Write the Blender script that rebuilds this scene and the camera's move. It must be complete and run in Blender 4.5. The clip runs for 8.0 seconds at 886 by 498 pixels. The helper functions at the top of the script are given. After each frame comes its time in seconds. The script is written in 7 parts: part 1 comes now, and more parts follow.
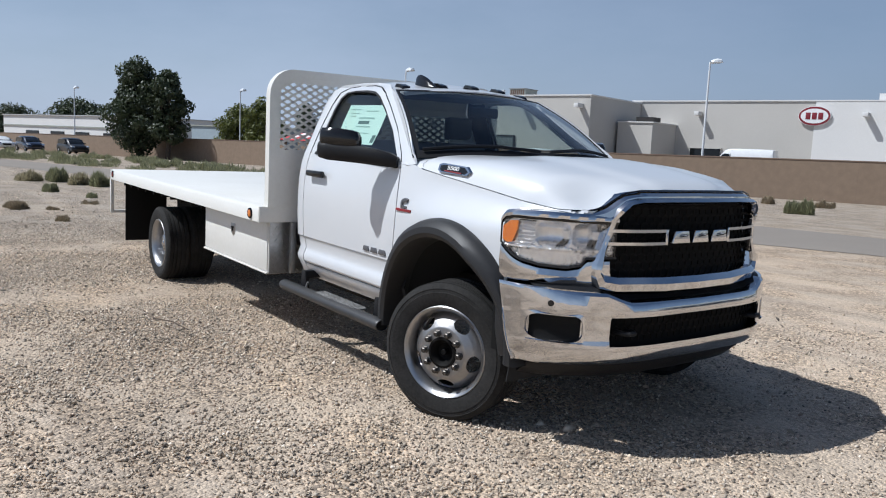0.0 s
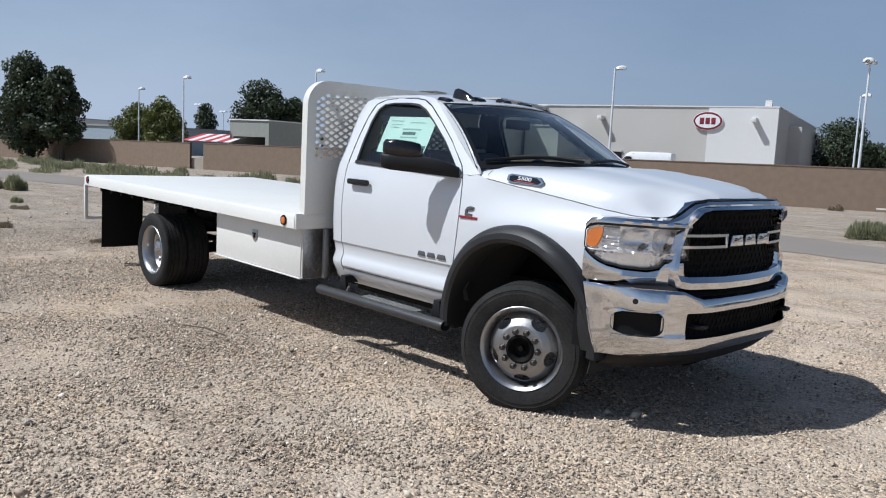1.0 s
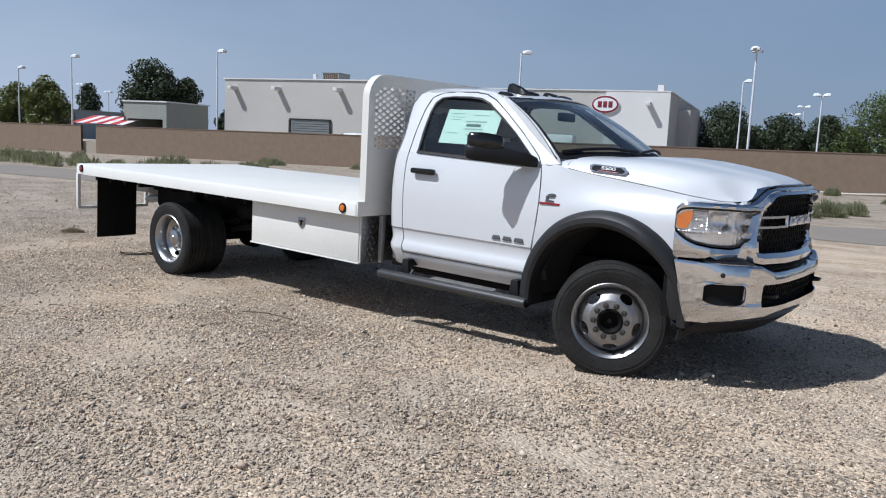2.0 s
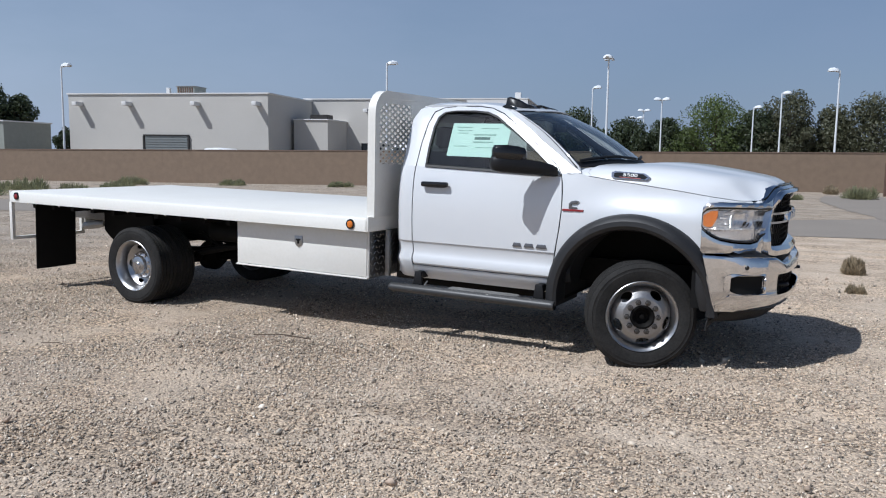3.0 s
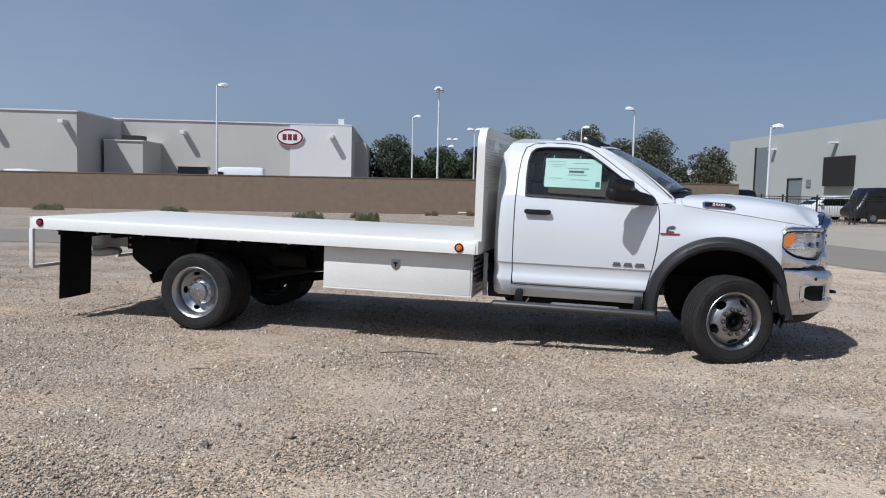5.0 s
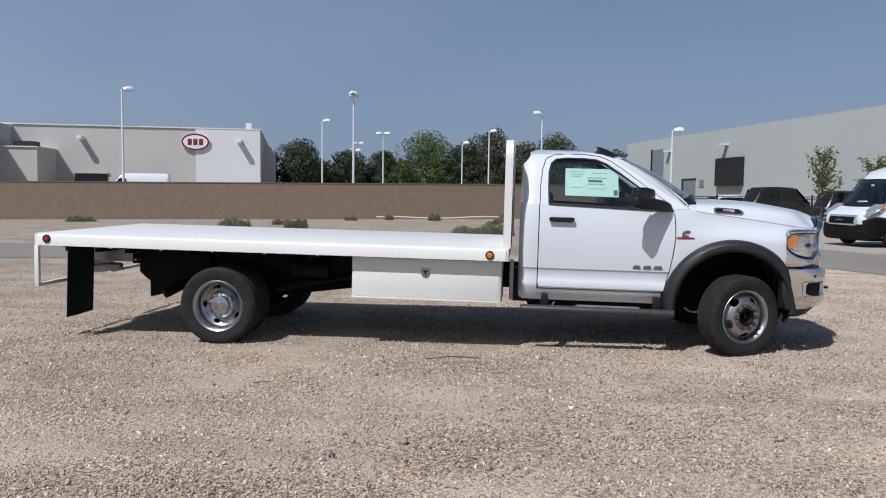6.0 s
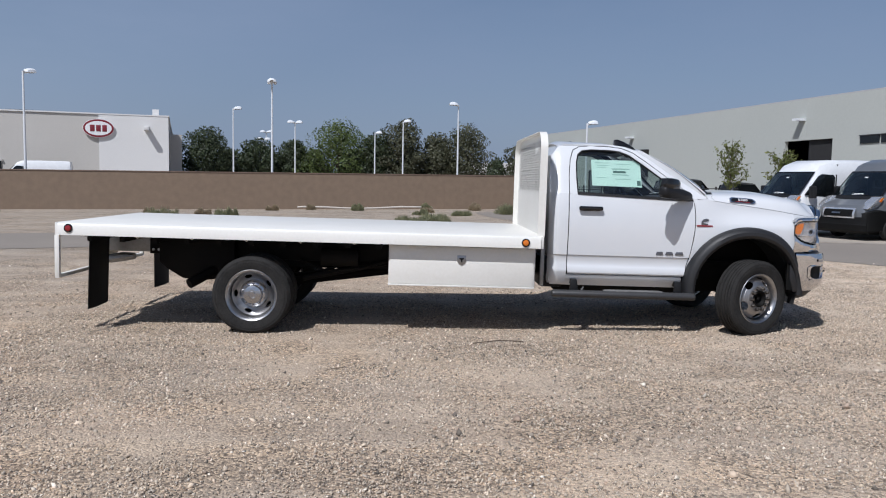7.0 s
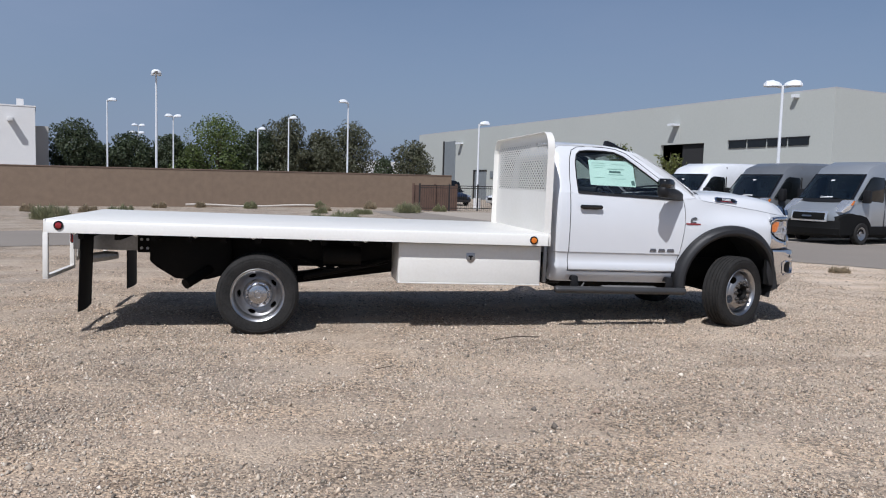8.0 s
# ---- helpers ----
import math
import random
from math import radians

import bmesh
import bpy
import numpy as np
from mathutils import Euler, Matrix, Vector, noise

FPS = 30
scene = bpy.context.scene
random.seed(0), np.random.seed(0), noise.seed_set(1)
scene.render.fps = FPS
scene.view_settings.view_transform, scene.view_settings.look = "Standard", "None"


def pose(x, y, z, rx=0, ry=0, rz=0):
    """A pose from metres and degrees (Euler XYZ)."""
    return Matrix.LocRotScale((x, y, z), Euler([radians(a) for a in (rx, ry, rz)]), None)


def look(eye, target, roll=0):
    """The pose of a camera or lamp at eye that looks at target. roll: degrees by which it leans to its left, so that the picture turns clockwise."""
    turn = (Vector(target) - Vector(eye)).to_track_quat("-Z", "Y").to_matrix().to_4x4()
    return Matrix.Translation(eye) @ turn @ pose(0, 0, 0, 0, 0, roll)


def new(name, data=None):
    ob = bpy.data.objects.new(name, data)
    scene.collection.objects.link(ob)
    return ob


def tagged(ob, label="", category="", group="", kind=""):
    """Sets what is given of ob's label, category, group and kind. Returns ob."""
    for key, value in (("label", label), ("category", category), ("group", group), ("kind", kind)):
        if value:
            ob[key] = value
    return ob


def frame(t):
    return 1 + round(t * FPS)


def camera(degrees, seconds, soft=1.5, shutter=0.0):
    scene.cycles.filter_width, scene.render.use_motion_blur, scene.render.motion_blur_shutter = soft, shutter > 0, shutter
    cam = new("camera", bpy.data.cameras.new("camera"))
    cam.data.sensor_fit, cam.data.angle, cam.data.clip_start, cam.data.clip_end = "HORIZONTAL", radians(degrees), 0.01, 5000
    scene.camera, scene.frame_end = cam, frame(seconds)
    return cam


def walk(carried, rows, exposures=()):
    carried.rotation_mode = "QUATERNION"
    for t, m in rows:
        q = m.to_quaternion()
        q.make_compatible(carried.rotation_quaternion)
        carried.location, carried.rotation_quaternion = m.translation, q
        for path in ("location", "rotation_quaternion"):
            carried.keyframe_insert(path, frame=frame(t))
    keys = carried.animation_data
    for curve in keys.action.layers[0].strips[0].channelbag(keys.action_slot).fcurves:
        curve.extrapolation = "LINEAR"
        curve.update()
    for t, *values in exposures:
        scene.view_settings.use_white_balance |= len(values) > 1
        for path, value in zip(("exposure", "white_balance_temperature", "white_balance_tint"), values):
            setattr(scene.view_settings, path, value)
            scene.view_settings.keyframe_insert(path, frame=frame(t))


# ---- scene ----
cam = camera(59.0, 8.0, soft=1.1)
PATH = [
    (0, (3.624, -3.619, 1.513), (2.014, -2.461, 1.26), 2.5),
    (0.5, (3.513, -4.112, 1.554), (1.983, -2.843, 1.327), 2.5),
    (1, (3.208, -4.648, 1.531), (1.758, -3.291, 1.292), 2.7),
    (1.5, (2.883, -5.303, 1.522), (1.511, -3.872, 1.26), 2.8),
    (2.8, (1.747, -6.62, 1.576), (0.754, -4.902, 1.326), 1.2),
    (3, (1.513, -6.763, 1.535), (0.57, -5.015, 1.297), 0.7),
    (3.5, (0.943, -7.185, 1.534), (0.093, -5.388, 1.317), 1.0),
    (4, (0.403, -7.596, 1.545), (-0.315, -5.74, 1.351), 1.4),
    (4.5, (-0.21, -7.954, 1.557), (-0.79, -6.048, 1.385), 1.4),
    (4.7, (-0.465, -8.172, 1.528), (-0.999, -6.252, 1.361), 1.6),
    (5.8, (-1.829, -8.796, 1.551), (-2.072, -6.818, 1.39), 0.4),
    (6, (-2.068, -8.905, 1.581), (-2.27, -6.922, 1.428), 0.7),
    (6.5, (-2.754, -9.02, 1.567), (-2.843, -7.028, 1.407), 1.1),
    (7, (-3.441, -9.172, 1.554), (-3.389, -7.18, 1.38), 1.0),
    (7.5, (-4.136, -9.133, 1.537), (-3.944, -7.149, 1.365), 0.9),
    (8, (-4.843, -9.05, 1.514), (-4.47, -7.093, 1.344), 1.6),
]
walk(cam, [(t, look(eye, target, roll)) for t, eye, target, roll in PATH], exposures=[(0, 0.0, 5900, 8), (3.5, -0.10, 5820, 9), (6.5, -0.17, 5950, 11), (8, -0.13, 5980, 12)])

# ---------------------------------------------------------------- light
SUN = Vector((-0.40, -0.65, 1.0)).normalized()
world = bpy.data.worlds.new("world")
scene.world = world
world.use_nodes = True
wn, wl = world.node_tree.nodes, world.node_tree.links
sky = wn.new("ShaderNodeTexSky")
sky.sky_type = "NISHITA"
sky.sun_disc = False
sky.sun_elevation = math.asin(SUN.z)
sky.sun_rotation = math.atan2(SUN.x, SUN.y)
sky.air_density, sky.dust_density, sky.ozone_density = 1.0, 1.0, 3.0
wn["Background"].inputs["Strength"].default_value = 0.069


def sky_math(op, a, b=None, c=None):
    k = wn.new("ShaderNodeMath")
    k.operation = op
    k.use_clamp = False
    for i, v in enumerate((a, b, c)):
        if v is None:
            continue
        if isinstance(v, (int, float)):
            k.inputs[i].default_value = v
        else:
            wl.new(v, k.inputs[i])
    return k.outputs[0]


# summer haze: thick at the horizon, thin overhead, brighter towards the sun, with faint wisps
sky_co, split, wisp, toward = wn.new("ShaderNodeTexCoord"), wn.new("ShaderNodeSeparateXYZ"), wn.new("ShaderNodeTexNoise"), wn.new("ShaderNodeVectorMath")
sky_map = wn.new("ShaderNodeMapping")
sky_map.inputs["Scale"].default_value = (1.0, 1.0, 3.0)
wl.new(sky_co.outputs["Generated"], sky_map.inputs["Vector"]), wl.new(sky_map.outputs[0], wisp.inputs["Vector"])
wl.new(sky_co.outputs["Generated"], split.inputs[0])
wisp.inputs["Scale"].default_value, wisp.inputs["Detail"].default_value, wisp.inputs["Roughness"].default_value = 1.7, 6, 0.6
toward.operation = "DOT_PRODUCT"
toward.inputs[1].default_value = SUN
wl.new(sky_co.outputs["Generated"], toward.inputs[0])
height = sky_math("MAXIMUM", split.outputs["Z"], 0.0)
amount = sky_math("MULTIPLY", sky_math("POWER", sky_math("SUBTRACT", 1.0, height), 3.0), 0.86)
amount = sky_math("ADD", amount, sky_math("MULTIPLY", sky_math("SUBTRACT", wisp.outputs["Fac"], 0.5), 0.75))
amount = sky_math("MINIMUM", sky_math("MAXIMUM", amount, 0.0), 1.0)
glow = sky_math("MINIMUM", sky_math("MULTIPLY", sky_math("MAXIMUM", sky_math("ADD", toward.outputs["Value"], 0.35), 0.0), 1.15), 0.60)
white_glow, bright, hazy = wn.new("ShaderNodeVectorMath"), wn.new("ShaderNodeVectorMath"), wn.new("ShaderNodeMix")
white_glow.operation, bright.operation = "SCALE", "ADD"
white_glow.inputs[0].default_value = (5.4, 5.5, 5.6)
bright.inputs[1].default_value = (3.9, 4.8, 6.6)
wl.new(glow, white_glow.inputs["Scale"]), wl.new(white_glow.outputs[0], bright.inputs[0])
hazy.data_type = "RGBA"
wl.new(amount, hazy.inputs[0]), wl.new(sky.outputs["Color"], hazy.inputs[6]), wl.new(bright.outputs[0], hazy.inputs[7])
wl.new(hazy.outputs[2], wn["Background"].inputs["Color"])
sun_data = bpy.data.lights.new("sun", "SUN")
sun_data.energy, sun_data.angle, sun_data.color = 4.8, radians(0.55), (1.0, 0.97, 0.93)
sun_lamp = new("sun", sun_data)
sun_lamp.matrix_world = look(SUN * 60, (0, 0, 0))
scene.view_settings.exposure = 0.0

# ---------------------------------------------------------------- materials


def mat(name, base, rough=0.6, metal=0.0, dark=None, coarse=3.0, fine=60.0, bump=0.0, bump_scale=80.0, coat=0.0, mixes=(0.5, 0.5), spread=0.5):
    """A surface with variation at two scales: a coarse one (stains, wear) and a fine one (grain), with fine relief."""
    m = bpy.data.materials.new(name)
    m.use_nodes = True
    n, l = m.node_tree.nodes, m.node_tree.links
    p = n["Principled BSDF"]
    p.inputs["Roughness"].default_value, p.inputs["Metallic"].default_value = rough, metal
    p.inputs["Coat Weight"].default_value, p.inputs["Coat Roughness"].default_value = coat, 0.05
    dark = dark or tuple(c * 0.86 for c in base)
    co = n.new("ShaderNodeTexCoord")
    total = None
    for scale, weight in ((coarse, mixes[0]), (fine, mixes[1])):
        t = n.new("ShaderNodeTexNoise")
        t.inputs["Scale"].default_value, t.inputs["Detail"].default_value = scale, 5
        l.new(co.outputs["Object"], t.inputs["Vector"])
        k = n.new("ShaderNodeMath")
        k.operation = "MULTIPLY"
        k.inputs[1].default_value = weight
        l.new(t.outputs["Fac"], k.inputs[0])
        if total:
            s = n.new("ShaderNodeMath")
            s.operation = "ADD"
            l.new(total.outputs[0], s.inputs[0]), l.new(k.outputs[0], s.inputs[1])
            total = s
        else:
            total = k
    r = n.new("ShaderNodeMapRange")
    r.inputs["From Min"].default_value, r.inputs["From Max"].default_value = 0.5 - 0.3 * spread, 0.5 + 0.3 * spread
    l.new(total.outputs[0], r.inputs["Value"])
    x = n.new("ShaderNodeMix")
    x.data_type = "RGBA"
    x.inputs[6].default_value, x.inputs[7].default_value = (*dark, 1), (*base, 1)
    l.new(r.outputs[0], x.inputs[0]), l.new(x.outputs[2], p.inputs["Base Color"])
    if bump:
        t = n.new("ShaderNodeTexNoise")
        t.inputs["Scale"].default_value, t.inputs["Detail"].default_value = bump_scale, 6
        l.new(co.outputs["Object"], t.inputs["Vector"])
        b = n.new("ShaderNodeBump")
        b.inputs["Strength"].default_value, b.inputs["Distance"].default_value = bump, 0.01
        l.new(t.outputs["Fac"], b.inputs["Height"]), l.new(b.outputs[0], p.inputs["Normal"])
    return m


def glass(name, tint, alpha=0.5, rough=0.0):
    """Thin tinted pane: part clear, part glossy dark."""
    m = bpy.data.materials.new(name)
    m.use_nodes = True
    n, l = m.node_tree.nodes, m.node_tree.links
    n.remove(n["Principled BSDF"])
    tr, gl, mx, lw = n.new("ShaderNodeBsdfTransparent"), n.new("ShaderNodeBsdfGlossy"), n.new("ShaderNodeMixShader"), n.new("ShaderNodeLayerWeight")
    pw, fr = n.new("ShaderNodeMath"), n.new("ShaderNodeMapRange")
    tr.inputs[0].default_value = (*tint, 1)
    gl.inputs[0].default_value = (1, 1, 1, 1)
    gl.inputs["Roughness"].default_value = rough
    pw.operation = "POWER"
    pw.inputs[1].default_value = 5.0
    fr.inputs["To Min"].default_value = 0.07
    l.new(lw.outputs["Facing"], pw.inputs[0]), l.new(pw.outputs[0], fr.inputs["Value"])
    l.new(fr.outputs[0], mx.inputs[0]), l.new(tr.outputs[0], mx.inputs[1]), l.new(gl.outputs[0], mx.inputs[2])
    l.new(mx.outputs[0], n["Material Output"].inputs[0])
    return m


def piece_mat(name, base, dark, rough=0.85, bump=0.3, bump_scale=60.0, island=False, spread=None):
    """Pieces that differ one from another: by Object Info's Random, or by island in a joined mesh."""
    m = mat(name, base, rough, dark=dark, bump=bump, bump_scale=bump_scale)
    n, l = m.node_tree.nodes, m.node_tree.links
    p = n["Principled BSDF"]
    src = p.inputs["Base Color"].links[0].from_socket
    info = n.new("ShaderNodeNewGeometry" if island else "ShaderNodeObjectInfo")
    r = n.new("ShaderNodeMapRange")
    r.inputs["To Min"].default_value, r.inputs["To Max"].default_value = spread if spread else (0.88, 1.1)
    l.new(info.outputs["Random Per Island" if island else "Random"], r.inputs["Value"])
    h = n.new("ShaderNodeHueSaturation")
    l.new(r.outputs[0], h.inputs["Value"]), l.new(src, h.inputs["Color"]), l.new(h.outputs[0], p.inputs["Base Color"])
    return m


def leaf_mat(name, light, dark, through_light=0.25):
    m = piece_mat(name, light, dark, rough=0.55, bump=0, island=True, spread=(0.66, 1.25))
    n, l = m.node_tree.nodes, m.node_tree.links
    p = n["Principled BSDF"]
    tl, mx = n.new("ShaderNodeBsdfTranslucent"), n.new("ShaderNodeMixShader")
    l.new(p.inputs["Base Color"].links[0].from_socket, tl.inputs[0])
    mx.inputs[0].default_value = through_light
    l.new(p.outputs[0], mx.inputs[1]), l.new(tl.outputs[0], mx.inputs[2]), l.new(mx.outputs[0], n["Material Output"].inputs[0])
    return m


WHITE = mat("white_paint", (0.612, 0.624, 0.640), 0.28, dark=(0.622, 0.634, 0.650), coat=0.6, coarse=1.2, fine=9)
DECK = mat("deck_paint", (0.745, 0.730, 0.690), 0.42, dark=(0.665, 0.645, 0.59), coarse=1.6, fine=35, bump=0.04, bump_scale=50, spread=0.9)
CHROME = mat("chrome", (0.66, 0.665, 0.68), 0.07, 1.0, dark=(0.60, 0.605, 0.62))
STEEL = mat("wheel_steel", (0.46, 0.46, 0.465), 0.36, 1.0, dark=(0.33, 0.33, 0.335), fine=40, spread=0.8)
HUBCAP = mat("hub_cap_steel", (0.56, 0.56, 0.57), 0.26, 1.0, dark=(0.38, 0.38, 0.39), coarse=9, fine=50, bump=0.25, bump_scale=30, spread=0.8)
DISC_STEEL = mat("wheel_disc_steel", (0.40, 0.395, 0.395), 0.46, 1.0, dark=(0.30, 0.29, 0.285), coarse=7, fine=45, bump=0.12, bump_scale=60, spread=0.9)
NUT_STEEL = mat("lug_nut_steel", (0.115, 0.108, 0.10), 0.42, 0.8, dark=(0.06, 0.052, 0.045), coarse=30)
TREAD_PLATE = mat("tread_plate", (0.52, 0.52, 0.52), 0.34, 1.0, dark=(0.38, 0.38, 0.38), fine=30)
BLACK = mat("black_plastic", (0.013, 0.013, 0.014), 0.5, dark=(0.009, 0.009, 0.010), bump=0.12, bump_scale=300)
BLACK.node_tree.nodes["Principled BSDF"].inputs["Specular IOR Level"].default_value = 0.25
GLOSS_BLACK = mat("gloss_black", (0.010, 0.010, 0.011), 0.15, dark=(0.008, 0.008, 0.008))
PAD = mat("step_rubber", (0.20, 0.198, 0.192), 0.7, dark=(0.10, 0.098, 0.095), coarse=5, bump=0.2, bump_scale=200)
STEP_TUBE = mat("step_tube_coating", (0.040, 0.040, 0.041), 0.45, dark=(0.028, 0.028, 0.029), coarse=5, bump=0.08, bump_scale=260)
FLARE = mat("flare_plastic", (0.014, 0.014, 0.0152), 0.52, dark=(0.010, 0.010, 0.011), bump=0.1, bump_scale=300)
CHASSIS = mat("chassis_black", (0.005, 0.005, 0.005), 0.65, dark=(0.009, 0.008, 0.007), coarse=6)
RUBBER = mat("tyre_rubber", (0.030, 0.0285, 0.027), 0.85, dark=(0.013, 0.0125, 0.012), coarse=9, fine=70, bump=0.15, bump_scale=140)
RUBBER.node_tree.nodes["Principled BSDF"].inputs["Specular IOR Level"].default_value = 0.25
CHASSIS.node_tree.nodes["Principled BSDF"].inputs["Specular IOR Level"].default_value = 0.12
GALVANISED = mat("galvanised_steel", (0.36, 0.36, 0.355), 0.5, 0.7, dark=(0.24, 0.235, 0.225), coarse=4, fine=40, spread=0.8)
FLAP = mat("mudflap_rubber", (0.006, 0.006, 0.006), 0.7, dark=(0.004, 0.004, 0.004))
FLAP.node_tree.nodes["Principled BSDF"].inputs["Specular IOR Level"].default_value = 0.2
GLASS = glass("window_glass", (0.68, 0.76, 0.74))
SHIELD = glass("windshield_glass", (0.73, 0.785, 0.775))
REAR_GLASS = glass("rear_window_glass", (0.20, 0.23, 0.23))
LENS = glass("lamp_lens", (0.95, 0.955, 0.96))
AMBER = mat("amber_lens", (0.72, 0.20, 0.015), 0.2, dark=(0.55, 0.13, 0.01), coat=0.6)
RED = mat("red_lens", (0.30, 0.012, 0.016), 0.25, dark=(0.18, 0.008, 0.01), coat=0.6)
PAPER = mat("sticker_paper", (0.62, 0.80, 0.72), 0.7, dark=(0.55, 0.74, 0.66))
INK = mat("ink", (0.33, 0.48, 0.42), 0.7)
INK_DARK = mat("ink_dark", (0.09, 0.16, 0.14), 0.7)
SEAM_GREY = mat("seam_sealer", (0.20, 0.205, 0.21), 0.6)
EMBLEM = mat("emblem_grey", (0.16, 0.16, 0.17), 0.35, 0.6)
INTERIOR = mat("cab_interior", (0.045, 0.045, 0.048), 0.75, dark=(0.03, 0.03, 0.032), bump=0.2)
SEAT = mat("seat_cloth", (0.09, 0.09, 0.095), 0.9, dark=(0.06, 0.06, 0.064), bump=0.3, bump_scale=200)
BADGE_RED = mat("badge_red", (0.24, 0.018, 0.022), 0.4)
REFLECTOR = mat("lamp_reflector", (0.84, 0.845, 0.85), 0.27, 0.8, dark=(0.78, 0.78, 0.79))
ASPHALT = mat("asphalt", (0.262, 0.226, 0.188), 0.9, dark=(0.195, 0.170, 0.145), coarse=0.35, fine=24, bump=0.4, bump_scale=50, spread=0.8)
STUCCO = mat("stucco", (0.50, 0.477, 0.442), 0.9, dark=(0.455, 0.434, 0.402), coarse=0.3, fine=12, bump=0.15, bump_scale=14)
STUCCO_LIGHT = mat("stucco_light", (0.67, 0.66, 0.645), 0.9, dark=(0.63, 0.62, 0.605), coarse=0.3, fine=12, bump=0.15, bump_scale=14)
TILTUP = mat("tilt_up_concrete", (0.425, 0.440, 0.412), 0.9, dark=(0.395, 0.410, 0.382), coarse=0.12, fine=8, bump=0.1, bump_scale=10)
BLOCK = piece_mat("block_wall", (0.238, 0.172, 0.121), (0.190, 0.138, 0.096), bump=0.4, bump_scale=22)
BLOCK_CAP = mat("block_cap", (0.20, 0.14, 0.105), 0.9, dark=(0.15, 0.105, 0.08), coarse=0.5)
ROOFING = mat("roof_membrane", (0.42, 0.42, 0.42), 0.9)
POLE = mat("lamp_pole_paint", (0.70, 0.72, 0.74), 0.45, dark=(0.6, 0.62, 0.64))
DARK_GLASS = mat("far_glass", (0.008, 0.010, 0.011), 0.06, dark=(0.005, 0.006, 0.007))
DARK_GLASS.node_tree.nodes["Principled BSDF"].inputs["Specular IOR Level"].default_value = 0.4
VAN_GLASS = glass("van_glass", (0.70, 0.78, 0.77))
DASH = mat("van_dashboard", (0.20, 0.20, 0.20), 0.7, dark=(0.15, 0.15, 0.15))
# near-black: shade of openings and panel gaps as colour; also wheel wells, loading door
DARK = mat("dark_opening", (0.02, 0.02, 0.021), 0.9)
AWNING_RED, AWNING_WHITE = mat("awning_red", (0.50, 0.05, 0.05), 0.8), mat("awning_white", (0.75, 0.68, 0.66), 0.8)
SIGN_RED, SIGN_WHITE = mat("sign_red", (0.20, 0.014, 0.026), 0.45), mat("sign_white", (0.8, 0.8, 0.8), 0.4)
SHED = mat("shed_paint", (0.30, 0.31, 0.28), 0.9, dark=(0.26, 0.27, 0.24))
BARK = mat("bark", (0.10, 0.075, 0.055), 0.95, dark=(0.06, 0.045, 0.035), coarse=6, bump=0.6, bump_scale=20)
IRON = mat("wrought_iron", (0.018, 0.016, 0.015), 0.6)
RUST_METAL = mat("gate_metal", (0.14, 0.085, 0.06), 0.75, dark=(0.10, 0.06, 0.045), bump=0.2)
PIPE = mat("pipe_plastic", (0.55, 0.50, 0.44), 0.7)
VAN_WHITE = mat("van_white", (0.76, 0.77, 0.78), 0.3, coat=0.4)
VAN_SILVER = mat("van_silver", (0.37, 0.39, 0.41), 0.34, 0.5, dark=(0.35, 0.37, 0.39), coat=0.5)
VAN_GREY = mat("van_grey", (0.20, 0.21, 0.222), 0.34, 0.4, coat=0.5)
CAR_DARK = mat("car_dark", (0.012, 0.012, 0.013), 0.3, 0.1, coat=0.25)
CAR_WHITE = mat("car_white", (0.74, 0.75, 0.75), 0.3, coat=0.5)
CAR_BLUE = mat("car_blue", (0.018, 0.024, 0.045), 0.25, 0.3, coat=0.6)
STICK = mat("dry_stick", (0.13, 0.095, 0.065), 0.9, dark=(0.08, 0.06, 0.045))
LEAF_DARK = leaf_mat("leaves_dark", (0.064, 0.084, 0.036), (0.032, 0.046, 0.022))
LEAF_GREEN = leaf_mat("leaves_green", (0.165, 0.178, 0.040), (0.080, 0.100, 0.026))
LEAF_MID = leaf_mat("leaves_mid_green", (0.112, 0.150, 0.036), (0.060, 0.086, 0.026))
LEAF_OLIVE = leaf_mat("leaves_olive", (0.114, 0.112, 0.062), (0.060, 0.069, 0.038))
LEAF_BUSH = leaf_mat("leaves_bush", (0.35, 0.345, 0.20), (0.23, 0.235, 0.135), 0.45)
LEAF_STRAW = leaf_mat("leaves_straw", (0.46, 0.41, 0.27), (0.34, 0.30, 0.19), 0.45)
LEAF_DRY = leaf_mat("leaves_dry", (0.40, 0.32, 0.21), (0.27, 0.22, 0.145))

# ---------------------------------------------------------------- mesh helpers


def ip(x, pts):
    return float(np.interp(x, [p[0] for p in pts], [p[1] for p in pts]))


def finish(name, bm, material, angle=32, ob=None):
    bmesh.ops.recalc_face_normals(bm, faces=bm.faces[:])
    for f in bm.faces:
        f.smooth = True
    for e in bm.edges:
        if len(e.link_faces) == 2 and e.calc_face_angle(0) > radians(angle):
            e.smooth = False
    me = bpy.data.meshes.new(name)
    bm.to_mesh(me)
    bm.free()
    for m in material if isinstance(material, (list, tuple)) else (material,):
        me.materials.append(m)
    return me


def part(name, bm, material, parent=None, label="", angle=32):
    ob = new(name, finish(name, bm, material, angle))
    if parent:
        ob.parent = parent
    return tagged(ob, label) if label else ob


